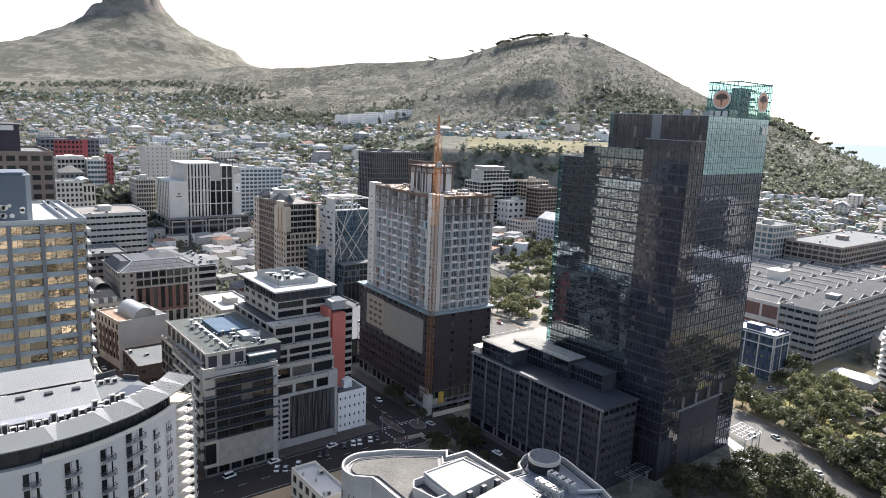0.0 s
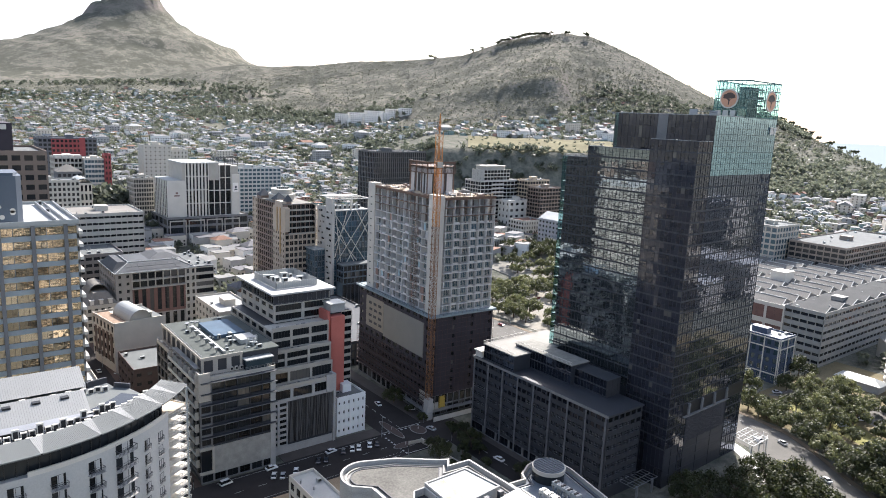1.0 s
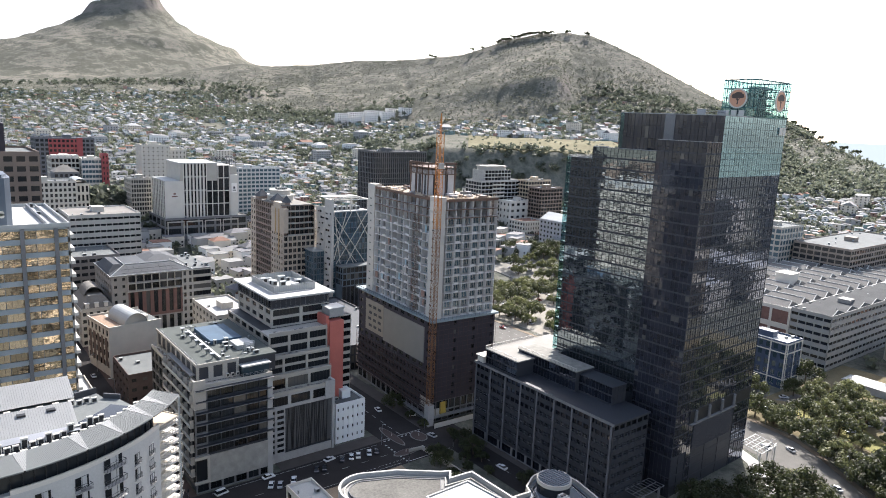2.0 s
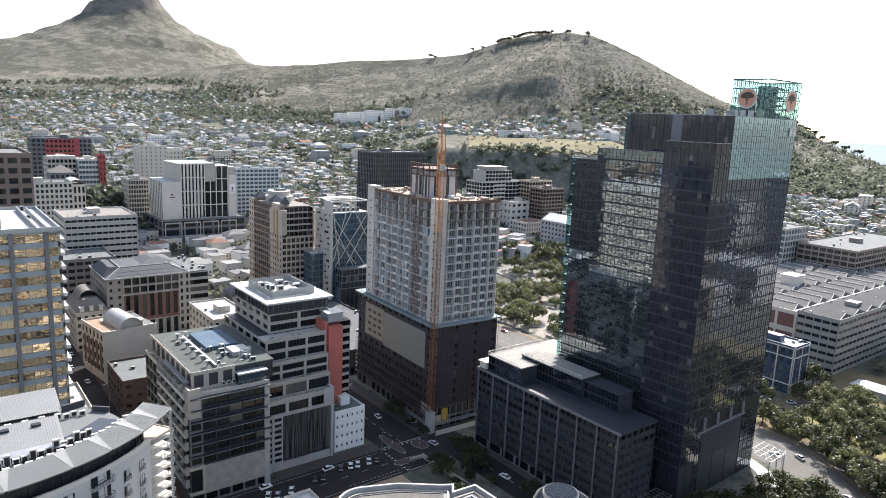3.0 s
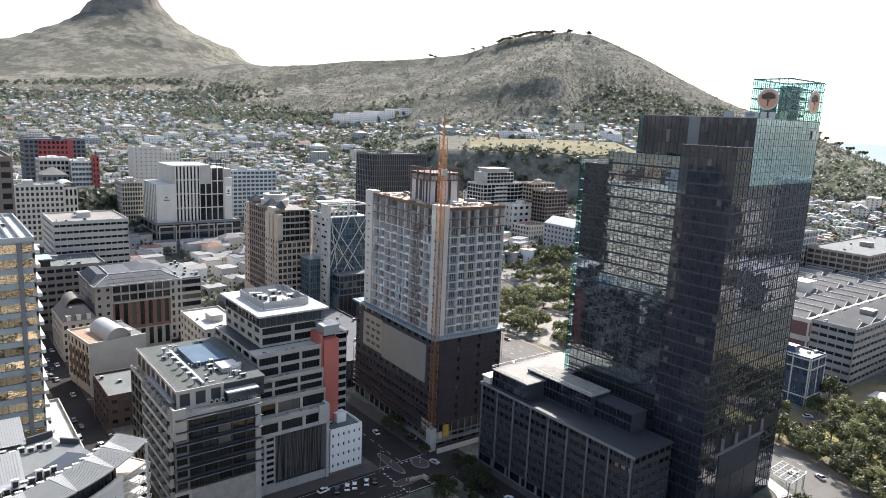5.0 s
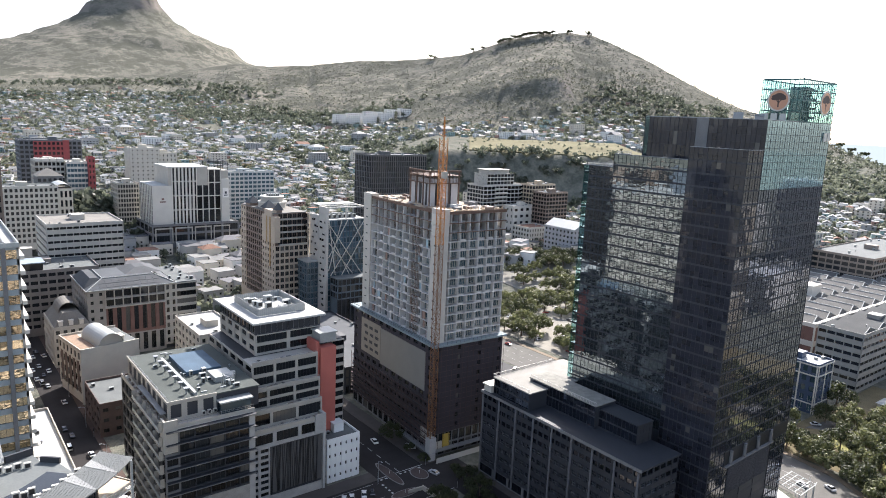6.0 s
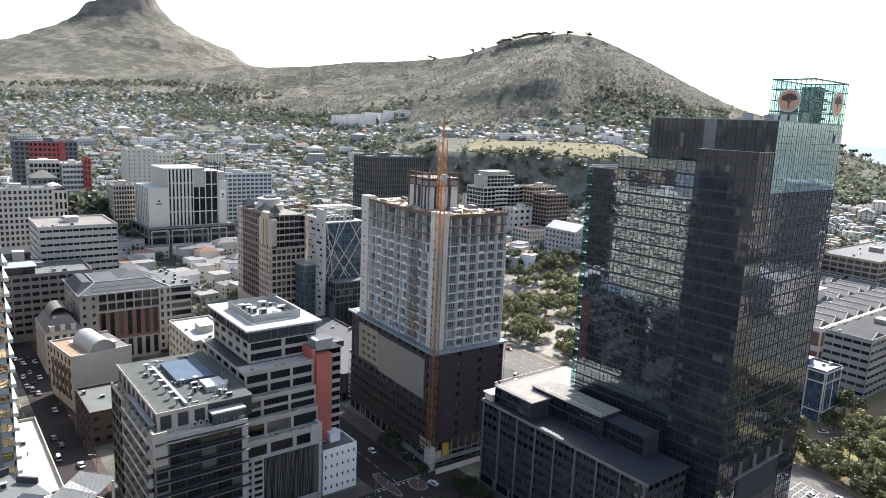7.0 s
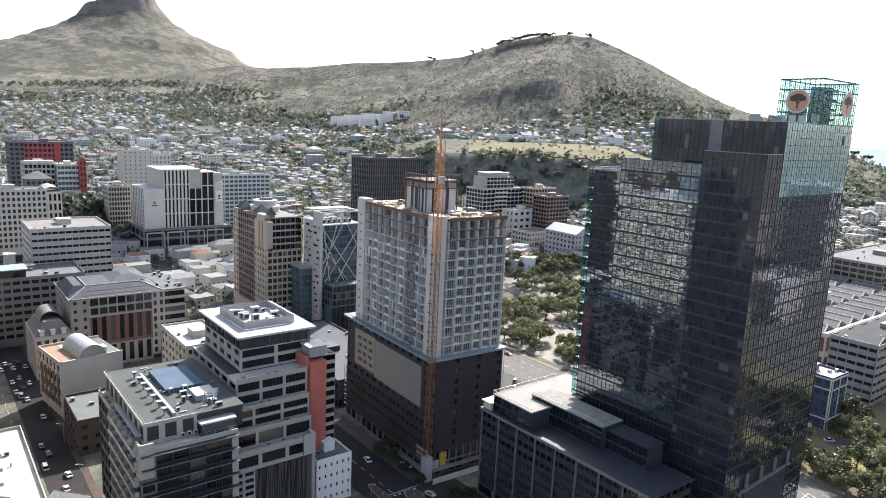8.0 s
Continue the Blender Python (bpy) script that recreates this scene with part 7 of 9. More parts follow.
block("cream_colonnade_building", "cream building with arched window rows", (68.5, 596, 22), 37, 20, 41, 10, 12, 6, CREAM, GLASS, ROOFGREY, pier=1.3, sill=1.7, seed=14)
hc = block("cream_hall", "cream old hall with a pale curved gable", (107, 622, 22), 12, 26, 36, 5, 4, 6, CREAM, GLASS, OFFWHITE, pier=1.4, sill=2.2, clutter=0, plant=False, seed=41)
va = [(6 + 5.6 * math.cos(math.pi * i / 12), 0.2, 36.4 + 4.2 * math.sin(math.pi * i / 12)) for i in range(13)]
part("vault", Shape().slab(va, [(p[0], 25, p[2]) for p in va], 0.3), PALEMETAL, hc)
ro = block("red_office", "charcoal office block with a broad red front", (104.5, 792, 34), 53, 30, 52.5, 12, 13, 6, surface("charcoal_cladding", (0.11, 0.115, 0.125), 0.7, vary=0.2), GLASS, SLATE, pier=1.2, sill=1.8, seed=15)
facade(ro, "-y", -0.5, 11.5, 42, 14, 52, 8, 8, DARKRED, GLASS, pier=1.4, sill=2.2, mull=2, cap=20)
part("red_fin", Shape().box(36.5, 42, -1.2, -0.6, 14, 53.2), DARKRED, ro, "red end panel")
wt = block("white_terrace_office", "white office with stepped gables", (106.5, 716, 26), 23, 24, 46.5, 10, 7, 6, OFFWHITE, GLASS, ROOFGREY, pier=0.9, sill=1.8, clutter=3, seed=16)
for k in range(4):
    part("gable", Shape().prism([(0.6 + 5.6 * k, -0.3), (5.6 + 5.6 * k, -0.3), (5.6 + 5.6 * k, 9), (0.6 + 5.6 * k, 9)], 46.6, 49.0), WHITE, wt)
block("white_office", "white office with blue-green ribbon windows", (130.5, 712, 26), 17, 25, 45.5, 10, 6, 6, WHITE, GLASSBLUE, OFFWHITE, pier=0.3, sill=2.0, clutter=2, seed=42)
block("red_stair_tower", "narrow dark red stair tower", (147.0, 708, 26), 5.5, 10, 50, 10, 2, 3, DARKRED, GLASS, SLATE, pier=1.6, sill=2.4, clutter=0, plant=False, seed=43)
ch = block("charcoal_house", "charcoal building with a pale hipped roof", (103, 680, 26), 19, 18, 36, 8, 5, 5, DARKCONC, GLASS, SLATE, pier=1.5, sill=1.9, clutter=0, plant=False, seed=46)
part("hipped_roof", hip(-0.5, 19.5, -0.5, 18.5, 37.0, 42.5, 8.5), WEATHERED, ch)
block("beige_tower", "beige plastered tower block", (188.8, 736, 28), 27, 22, 55, 14, 6, 5, CREAM, GLASS, OFFWHITE, pier=3.4, sill=2.7, seed=17)
block("beige_side_block", "lower beige block beside the tower block", (212, 742, 28), 22, 18, 50, 12, 6, 5, CREAM, GLASS, OFFWHITE, pier=2.6, sill=2.2, seed=47)
block("pale_side_office", "pale office with a close grid of windows", (155.2, 640, 20), 16.5, 24, 39.5, 10, 8, 9, OFFWHITE, GLASS, ROOFGREY, pier=0.6, sill=1.3, mull=1, clutter=6, seed=48)
block("long_white_apartments", "long pale teal apartment block with wide windows", (246, 640, 22), 46, 20, 46, 12, 11, 5, surface("pale_teal_plaster", (0.47, 0.485, 0.47), 0.75, vary=0.15), GLASSBLUE, ROOFGREY, pier=0.9, sill=1.6, mull=3, clutter=4, seed=49)
block("dark_apartments", "dark grey apartment block with vertical windows", (317, 508, 12), 55, 26, 80, 18, 26, 10, surface("charcoal_panel", (0.095, 0.093, 0.092), 0.7, vary=0.2), GLASS, SLATE, pier=0.7, sill=0.6, clutter=6, seed=18)
wa = block("white_apartments", "stepped white apartment block with balconies and dark windows", (449, 520, 16), 56, 24, 47, 12, 11, 6, PALECONC, GLASS, ROOFGREY, pier=0.4, sill=1.0, mull=3, deep=0.35, clutter=3, plant=False, seed=19)
part("upper_block", Shape().box(6.8, 41.0, 3.4, 22, 47, 57.6), PALECONC, wa)
facade(wa, "-y", 3.0, 6.5, 41.3, 47.4, 58, 8, 3, PALECONC, GLASS, pier=0.4, sill=1.0, mull=3, cap=24)
facade(wa, "-x", 6.5, 3.0, 22, 47.4, 58, 5, 3, PALECONC, GLASS, pier=0.6, sill=1.2, mull=2, cap=15)
part("penthouse", Shape().box(10, 36, 5, 20, 58, 61.4).box(9, 37, 4, 21, 61.4, 61.9), OFFWHITE, wa)
for j in range(12):
    part("balcony", Shape().box(14.0, 30.0, -1.4, -0.07, 0.6 + 3.9 * j, 0.85 + 3.9 * j).box(14.0, 30.0, -1.4, -1.33, 0.85 + 3.9 * j, 1.8 + 3.9 * j), WHITE, wa, "white railed balcony")
block("sign_building", "white building with few windows", (468.5, 498, 14), 29.5, 16, 31, 5, 4, 3, WHITE, GLASS, ROOFWHITE, pier=3.6, sill=3.6, seed=20)
block("grey_apartments", "grey apartment block behind the car park", (498.5, 505, 20), 32, 16, 44, 11, 8, 4, TAN, GLASS, ROOFGREY, pier=0.8, sill=1.3, seed=27)
block("brown_apartments", "brown grey apartment block with balconies", (493, 480, 18), 29, 18, 41, 11, 7, 5, BROWN, GLASS, ROOFGREY, pier=0.8, sill=1.3, seed=50)
gg = block("gabled_grey_building", "grey building with small square windows and pale gabled roof", (464, 418, 10), 22, 34, 25, 6, 5, 8, surface("pale_grey_render", (0.36, 0.355, 0.35), 0.8, vary=0.15), GLASS, ROOFGREY, pier=2.4, sill=2.2, clutter=0, plant=False, seed=21)
s = Shape(); s.v += [(-0.5, -0.5, 25.2), (22.5, -0.5, 25.2), (22.5, 34.5, 25.2), (-0.5, 34.5, 25.2), (11, -0.5, 31.5), (11, 34.5, 31.5)]
s.f += [(0, 1, 4), (2, 3, 5), (0, 4, 5, 3), (1, 2, 5, 4), (3, 2, 1, 0)]; s.m += [0] * 5
part("gabled_roof", s, PALEMETAL, gg)
block("cream_corner_building", "cream building with brown roof edge", (459, 466, 13), 26, 22, 17, 4, 8, 6, CREAM, GLASS, TERRACOTTA, pier=1.7, sill=1.9, plant=False, seed=22)
block("columned_house", "pale columned old building beside trees", (400, 446, 5), 15, 12, 15, 2, 6, 4, CREAM, GLASS, ROOFGREY, pier=1.0, sill=1.2, plant=False, clutter=0, seed=26)
for k, (x, y, w, up) in enumerate(((680, 1228, 24, 4), (708, 1226, 34, 4), (744, 1222, 40, 2), (788, 1212, 34, 0), (690, 1196, 26, 0), (722, 1194, 30, 0), (760, 1190, 30, 0), (800, 1182, 26, 0))):
    block("hillside_flats", "pale long block of flats on the hillside", (x, y, ground_at(x, y) - 2 + up), w, 12, 19, 5, round(w / 4), 3, FLATWHITE, GLASS, ROOFGREY, pier=2.3, sill=2.0, clutter=0, seed=23 + k, plant=False, group="flats on the hillside", cap=6)

# ---- right of the tower ----
nv = block("navy_building", "navy and white building with square windows", (334.8, 157, 0), 15, 30, 22.6, 5, 4, 8, BLUEPAINT, GLASSBLUE, ROOFWHITE, pier=1.7, sill=1.9, trim=WHITE, clutter=4, seed=31, sink=0)
for y in (0.4, 8.0, 15.4, 22.8, 29.6):
    part("pilaster", Shape().box(-0.3, -0.07, y - 0.3, y + 0.3, 0, 23), WHITE, nv, "white pilaster")
for x in (0.4, 7.6, 14.6):
    part("pilaster", Shape().box(x - 0.3, x + 0.3, -0.3, -0.07, 0, 23), WHITE, nv, "white pilaster")
for z in (4.4, 17.6, 22.2):
    part("cornice", Shape().box(-0.45, -0.08, -0.45, 30, z, z + 0.5).box(-0.08, 15, -0.45, -0.08, z, z + 0.5), WHITE, nv, "white cornice")
gs = block("grey_stepped_office", "grey office with ribbon windows and ribbed roof", (380.5, 157, 0), 120, 21.5, 29.2, 7, 24, 5, surface("grey_beige_panel", (0.27, 0.262, 0.24), 0.8, vary=0.15), GLASS, DARKRIB, pier=0.5, sill=2.5, clutter=14, seed=32, sink=0)
for k in range(7):
    x = 3 + 16.5 * k
    s = Shape(); s.v += [(x, 1.2, 29.4), (x + 15.5, 1.2, 29.4), (x + 15.5, 20.4, 29.4), (x, 20.4, 29.4), (x + 7.7, 2.0, 31.6), (x + 7.7, 19.6, 31.6)]
    s.f += [(0, 1, 4), (3, 5, 2), (0, 4, 5, 3), (1, 2, 5, 4), (3, 2, 1, 0)]; s.m += [0] * 5
    part("pitched_roof", s, DARKRIB, gs)
    part("roof_edge", Shape().beam((x, 1.2, 29.5), (x + 7.7, 2.0, 31.7), 0.16).beam((x + 7.7, 2.0, 31.7), (x + 15.5, 1.2, 29.5), 0.16), ROOFWHITE, gs, "pale roof flashing")
HALLROOF = surface("weathered_hall_sheet", (0.165, 0.160, 0.148), 0.9, vary=0.35, scale=0.25, spec=0.1)
hall = block("exhibition_hall", "long white hall with rows of pitched metal roofs", (405, 190, 0), 190, 100, 22, 2, 20, 9, WHITE, BRICK, HALLROOF, pier=1.5, sill=3.0, clutter=0, seed=33, sink=0, plant=False)
for i in range(12):
    for j in range(4):
        x, y = 1 + i * 15.6, 2 + j * 24.2
        s = Shape(); s.v += [(x, y, 22.2), (x + 15, y, 22.2), (x + 15, y + 23, 22.2), (x, y + 23, 22.2), (x + 7.5, y + 1.5, 25.4), (x + 7.5, y + 21.5, 25.4)]
        s.f += [(0, 1, 4), (3, 5, 2), (0, 4, 5, 3), (1, 2, 5, 4), (3, 2, 1, 0)]; s.m += [0] * 5
        part("pitched_roof", s, HALLROOF, hall)
        s = Shape()
        for a, b in (((x, y, 22.3), (x + 7.5, y + 1.5, 25.5)), ((x + 7.5, y + 1.5, 25.5), (x + 15, y, 22.3)), ((x + 7.5, y + 1.5, 25.5), (x + 7.5, y + 21.5, 25.5))):
            s.beam(a, b, 0.22)
        part("roof_edge", s, ROOFWHITE, hall, "pale roof flashing")
for i in range(13):
    part("gutter", Shape().box(0.5 + i * 15.6, 1.0 + i * 15.6, 1, 99, 22.1, 22.7), WHITE, hall)
for j in range(4):
    part("gutter", Shape().box(0.4, 189, 0.7 + j * 24.2, 1.9 + j * 24.2, 22.1, 23.0), WHITE, hall)
for x, y in ((60, 30), (34, 66)):
    part("roof_tank", Shape().box(x, x + 12, y, y + 10, 22, 30).box(x - 0.4, x + 12.4, y - 0.4, y + 10.4, 30, 30.6), WHITE, hall)
block("long_residence", "long white and grey residential block with balconies", (556, 220, 6), 120, 43, 33, 8, 26, 8, surface("residence_brick", (0.27, 0.225, 0.185), 0.8, vary=0.2), GLASS, ROOFGREY, pier=0.8, sill=1.4, clutter=8, seed=34)
block("white_blue_building", "white building with blue glazed bays", (538, 265, 8), 36, 24, 42, 9, 8, 5, OFFWHITE, GLASSBLUE, ROOFGREY, pier=1.0, sill=1.5, seed=35)

block("low_white_block", "low building with a long white roof beside the street", (42.3, 226, 0), 9.4, 57.5, 21.3, 5, 3, 12, OFFWHITE, GLASS, ROOFWHITE, pier=1.4, sill=1.6, clutter=2, seed=61, sink=0, plant=False)
mw = block("mansard_building", "white old building with a grey mansard roof", (68.5, 384, 0), 16, 30, 19, 5, 5, 8, OFFWHITE, GLASS, SLATE, pier=1.5, sill=1.8, clutter=0, seed=62, sink=0, plant=False)
part("mansard", hip(0, 16, 0, 30, 19.2, 25.5, 4.5), WEATHERED, mw)
for k in range(3):
    part("dormer", Shape().box(2.2 + 4.4 * k, 4.0 + 4.4 * k, 0.6, 4.0, 20.0, 22.2).box(2.0 + 4.4 * k, 4.2 + 4.4 * k, 0.4, 4.2, 22.2, 22.5), WHITE, mw)
va = [(8 + 4.6 * math.cos(math.pi * i / 12), 9.0, 24.0 + 5.0 * math.sin(math.pi * i / 12)) for i in range(13)]
part("vault", Shape().slab(va, [(p[0], 24, p[2]) for p in va], 0.3), WEATHERED, mw)

rt = thing("round_tower", (386, 118, 0), "rounded white residential tower with ringed balconies", "tower")
part("core", Shape().cyl(0, 0, 0, 29, 7.6, 32), GLASS, rt)
for k in range(9):
    part("balcony_ring", Shape().cyl(0, 0, 3.2 * k, 3.2 * k + 1.35, 9.2, 32), WHITE, rt)
part("roof", Shape().cyl(0, 0, 29, 29.6, 8.6, 32), ROOFWHITE, rt)
sd = thing("street_shed", (366, 122, 0), "low shed with a pale pitched roof", "shed")
part("wall", Shape().box(0, 9, 0, 20, 0, 4.0), CONCRETE, sd)
part("roof", hip(-0.8, 9.8, -0.8, 20.8, 4.0, 6.0, 4.4), PALEMETAL, sd)

# ---- trees ----
def leaf_cloud(rnd, centres, radius, per, size, flat=0.8):
    """Many small leaf sheets round clump centres."""
    v, f = [], []
    for c, rad in centres:
        for _ in range(per):
            d = Vector((rnd.gauss(0, 1), rnd.gauss(0, 1), rnd.gauss(0, flat)))
            d = d.normalized() * rad * rnd.uniform(0.55, 1.05)
            p = Vector(c) + d
            n = (d.normalized() + Vector((rnd.uniform(-0.7, 0.7), rnd.uniform(-0.7, 0.7), rnd.uniform(-0.4, 0.9)))).normalized()
            a = n.cross(Vector((rnd.uniform(-1, 1), rnd.uniform(-1, 1), rnd.uniform(-1, 1)))).normalized()
            b = n.cross(a)
            s = size * rnd.uniform(0.6, 1.3)
            k = len(v)
            v += [tuple(p - a * s - b * s * 0.35), tuple(p + a * s * 0.2 - b * s * 0.8), tuple(p + a * s + b * s * 0.3), tuple(p - a * s * 0.25 + b * s * 0.85)]
            f.append((k, k + 1, k + 2, k + 3))
    return v, f


def limb(s, p, q, r0, r1, n=7):
    p, q = Vector(p), Vector(q)
    d = (q - p).normalized()
    a = d.cross(Vector((0.3, 1, 0.2))).normalized()
    b = d.cross(a)
    k = len(s.v)
    for o, r in ((p, r0), (q, r1)):
        s.v += [tuple(o + (a * math.cos(2 * math.pi * i / n) + b * math.sin(2 * math.pi * i / n)) * r) for i in range(n)]
    for i in range(n):
        j = (i + 1) % n
        s.f.append((k + i, k + j, k + n + j, k + n + i)); s.m.append(0)
    s.f.append(tuple(k + n + i for i in range(n))); s.m.append(0)


def make_tree(seed, h, spread, leaf, label, name="street_tree", per=72, clumps=26, size=0.33):
    rnd = random.Random(seed)
    t = thing(name, (0, 0, -500), label, "tree", group="street trees")
    s = Shape()
    fork = h * rnd.uniform(0.28, 0.36)
    limb(s, (0, 0, -0.2), (rnd.uniform(-0.2, 0.2), rnd.uniform(-0.2, 0.2), fork), 0.28, 0.2)
    cs = []
    for k in range(6):
        a = 2 * math.pi * (k + rnd.uniform(-0.3, 0.3)) / 6
        q = (spread * 0.6 * math.cos(a), spread * 0.6 * math.sin(a), h * rnd.uniform(0.6, 0.85))
        limb(s, (0, 0, fork - 0.1), q, 0.13, 0.04, 5)
    part("trunk", s, BARK, t)
    for k in range(clumps):
        a, u = rnd.uniform(0, 2 * math.pi), rnd.uniform(0, 1) ** 0.5
        z = h * (0.50 + 0.42 * (1 - u * u) * rnd.uniform(0.3, 1.0) - 0.10 * rnd.random())
        cs.append(((spread * u * math.cos(a), spread * u * math.sin(a), z), spread * rnd.uniform(0.22, 0.38)))
    v, f = leaf_cloud(rnd, cs, 1, per, size)
    me = bpy.data.meshes.new("crown")
    me.from_pydata(v, [], f)
    me.materials.append(leaf)
    part("crown", me, None, t)
    return t


TREES = [make_tree(k, h, sp, lf, lb) for k, (h, sp, lf, lb) in enumerate((
    (8.5, 4.6, LEAF, "leafy green street tree with a broad crown"), (7.0, 3.6, LEAF, "small leafy green street tree"),
    (10.0, 5.6, LEAFDARK, "large dark green tree with a broad crown"), (6.0, 3.0, LEAFDARK, "small dark green tree"),
    (9.0, 5.0, LEAF, "spreading green street tree")))]
rnd = random.Random(21)
spots = [(334, 158), (340, 165), (345, 160)]


def plant(x, y, k=None, s=None):
    k = rnd.randrange(5) if k is None else k
    s = rnd.uniform(0.9, 1.45) if s is None else s
    t = copy_thing(TREES[k], pose(x, y, max(0.05, ground_at(x, y)), 0, 0, rnd.uniform(0, 360)) @ Matrix.Diagonal((s, s, s, 1)))
    t.scale = (s, s, s)
    spots.append((x, y))


# avenue verge and the small park
for k in range(46):
    for _ in range(20):
        x, y = rnd.uniform(296, 356), rnd.uniform(62, 165)
        if all((x - a) ** 2 + (y - b) ** 2 > 52 for a, b in spots):
            plant(x, y); break
for k in range(13):
    y = 40 + k * 5.6 + rnd.uniform(-1, 1)
    plant(avenue(-1, y) - 5.0 + rnd.uniform(-2, 1), y, rnd.choice((2, 2, 0)), rnd.uniform(1.0, 1.4))
for x, y in ((210, 117), (222, 113), (230, 106), (204, 121), (215, 110), (226, 101), (234, 111), (198, 116), (212, 103)):
    plant(x, y, 2, rnd.uniform(0.9, 1.2))
# car park rows behind
for i in range(11):
    for j in range(10):
        if math.sin(i * 1.3 + 0.4 * j) + math.cos(j * 1.1) > -0.75 and not (380 < 300 + i * 12 < 415 and 374 < 262 + j * 15):
            plant(300 + i * 12 + rnd.uniform(-4, 4), 262 + j * 15 + rnd.uniform(-5, 5), rnd.choice((0, 4, 4, 0, 2)), rnd.uniform(0.9, 1.75))
for x, y in ((408, 432), (414, 438), (422, 428), (428, 422), (436, 420), (444, 414), (452, 408), (418, 436), (432, 430), (446, 422)):
    plant(x, y, 2, rnd.uniform(1.1, 1.5))
# verge beside the avenue
for k in range(36):
    y = 50 + k * 4.6 + rnd.uniform(-1.5, 1.5)
    if not 147 < y < 166:
        plant(avenue(1, y) + 4.5 + rnd.uniform(-1.5, 2.5), y, rnd.choice((0, 2, 4, 2)), rnd.uniform(0.9, 1.35))
for k in range(16):
    x, y = rnd.uniform(270, 330), rnd.uniform(52, 92)
    if x > avenue(1, y) + 5:
        plant(x, y, rnd.choice((2, 0, 4)), rnd.uniform(1.1, 1.6))
# beside the cross street and the tower's foot
for x, y in ((161.8, 216.8), (162.0, 226), (161.6, 238), (146, 178), (150, 172), (155, 180), (159, 174), (143, 171), (166, 196), (164, 188), (163, 182), (150, 192), (154, 190), (148, 187), (165, 160), (165, 150), (166, 204), (158, 186)):
    plant(x, y, rnd.choice((2, 3)), rnd.uniform(0.6, 0.85))
for x, y in ((125, 372), (131, 376), (138, 372), (144, 380), (150, 376), (128, 384), (141, 388)):
    plant(x, y, rnd.choice((0, 2)), rnd.uniform(0.7, 1.0))

# sloping upper end of the car park
s = Shape()
for y in range(418, 440, 4):
    s.slab([(x, y + 4, ground_at(x, y + 4) + 0.5) for x in range(300, 462, 6)], [(x, y, ground_at(x, y) + 0.5) for x in range(300, 462, 6)], 2.0)
for y in range(360, 418, 4):
    s.slab([(x, y + 4, ground_at(x, y + 4) + 0.5) for x in range(372, 462, 6)], [(x, y, ground_at(x, y) + 0.5) for x in range(372, 462, 6)], 2.0)
solid("upper_car_park", s, surface("pale_dusty_asphalt", (0.24, 0.23, 0.20), 0.95, vary=0.35, scale=0.15, spec=0.12), "pale sloping car park with parked cars", "car park", "structure")
for k in range(26):
    x, y = rnd.uniform(380, 450), rnd.uniform(352, 412)
    if all((x - a) ** 2 + (y - b) ** 2 > 90 for a, b in spots):
        plant(x, y, rnd.choice((0, 4, 2)), rnd.uniform(1.0, 1.6))

# ---- cars ----
def car_paint(name, c):
    m = surface(name, c, 0.25, 0.0, vary=0.05, bump=0.0, spec=0.6)
    m.node_tree.nodes["Principled BSDF"].inputs["Coat Weight"].default_value = 0.6
    return m


TYRE = surface("tyre_rubber", (0.02, 0.02, 0.02), 0.85)


def make_car(paint, label, van=False):
    c = thing("parked_car", (0, 0, -500), label, "car", group="cars")
    prof = [(-2.1, 0.35), (2.1, 0.35), (2.15, 0.72), (1.95, 0.88), (1.0, 0.97), (-1.75, 0.97), (-2.15, 0.85)]
    cab = [(0.95, 0.97), (0.35, 1.42), (-1.1, 1.45), (-1.75, 0.97)] if not van else [(1.5, 0.97), (1.1, 1.85), (-2.0, 1.9), (-2.12, 0.97)]
    def extrude(pts, hw, tw):
        s = Shape(); n = len(pts)
        zt = max(p[1] for p in pts); zb = min(p[1] for p in pts)
        for sgn in (-1, 1):
            for x, z in pts:
                w = hw + (tw - hw) * (z - zb) / max(zt - zb, 0.01)
                s.v.append((x, sgn * w, z))
        for i in range(n):
            j = (i + 1) % n
            s.f.append((i, j, n + j, n + i)); s.m.append(0)
        s.f += [tuple(range(n - 1, -1, -1)), tuple(range(n, 2 * n))]; s.m += [0, 0]
        return s
    part("body", extrude(prof, 0.88, 0.84), paint, c)
    part("glasshouse", extrude(cab, 0.82, 0.64), GLASS, c)
    top = cab[1:3]
    part("roof", Shape().box(top[1][0] + 0.05, top[0][0] - 0.02, -0.63, 0.63, max(top[0][1], top[1][1]) - 0.03, max(top[0][1], top[1][1]) + 0.035), paint, c)
    for x in (-1.35, 1.35):
        for y in (-0.86, 0.70):
            s = Shape(); n = 14
            for yy in (0, 0.17):
                s.v += [(0.32 * math.cos(2 * math.pi * i / n), yy, 0.32 * math.sin(2 * math.pi * i / n)) for i in range(n)]
            for i in range(n):
                j = (i + 1) % n
                s.f.append((i, j, n + j, n + i)); s.m.append(0)
            s.f += [tuple(range(n)), tuple(range(2 * n - 1, n - 1, -1))]; s.m += [0, 0]
            part("wheel", s, TYRE, c, at=(x, y, 0.32))
    return c


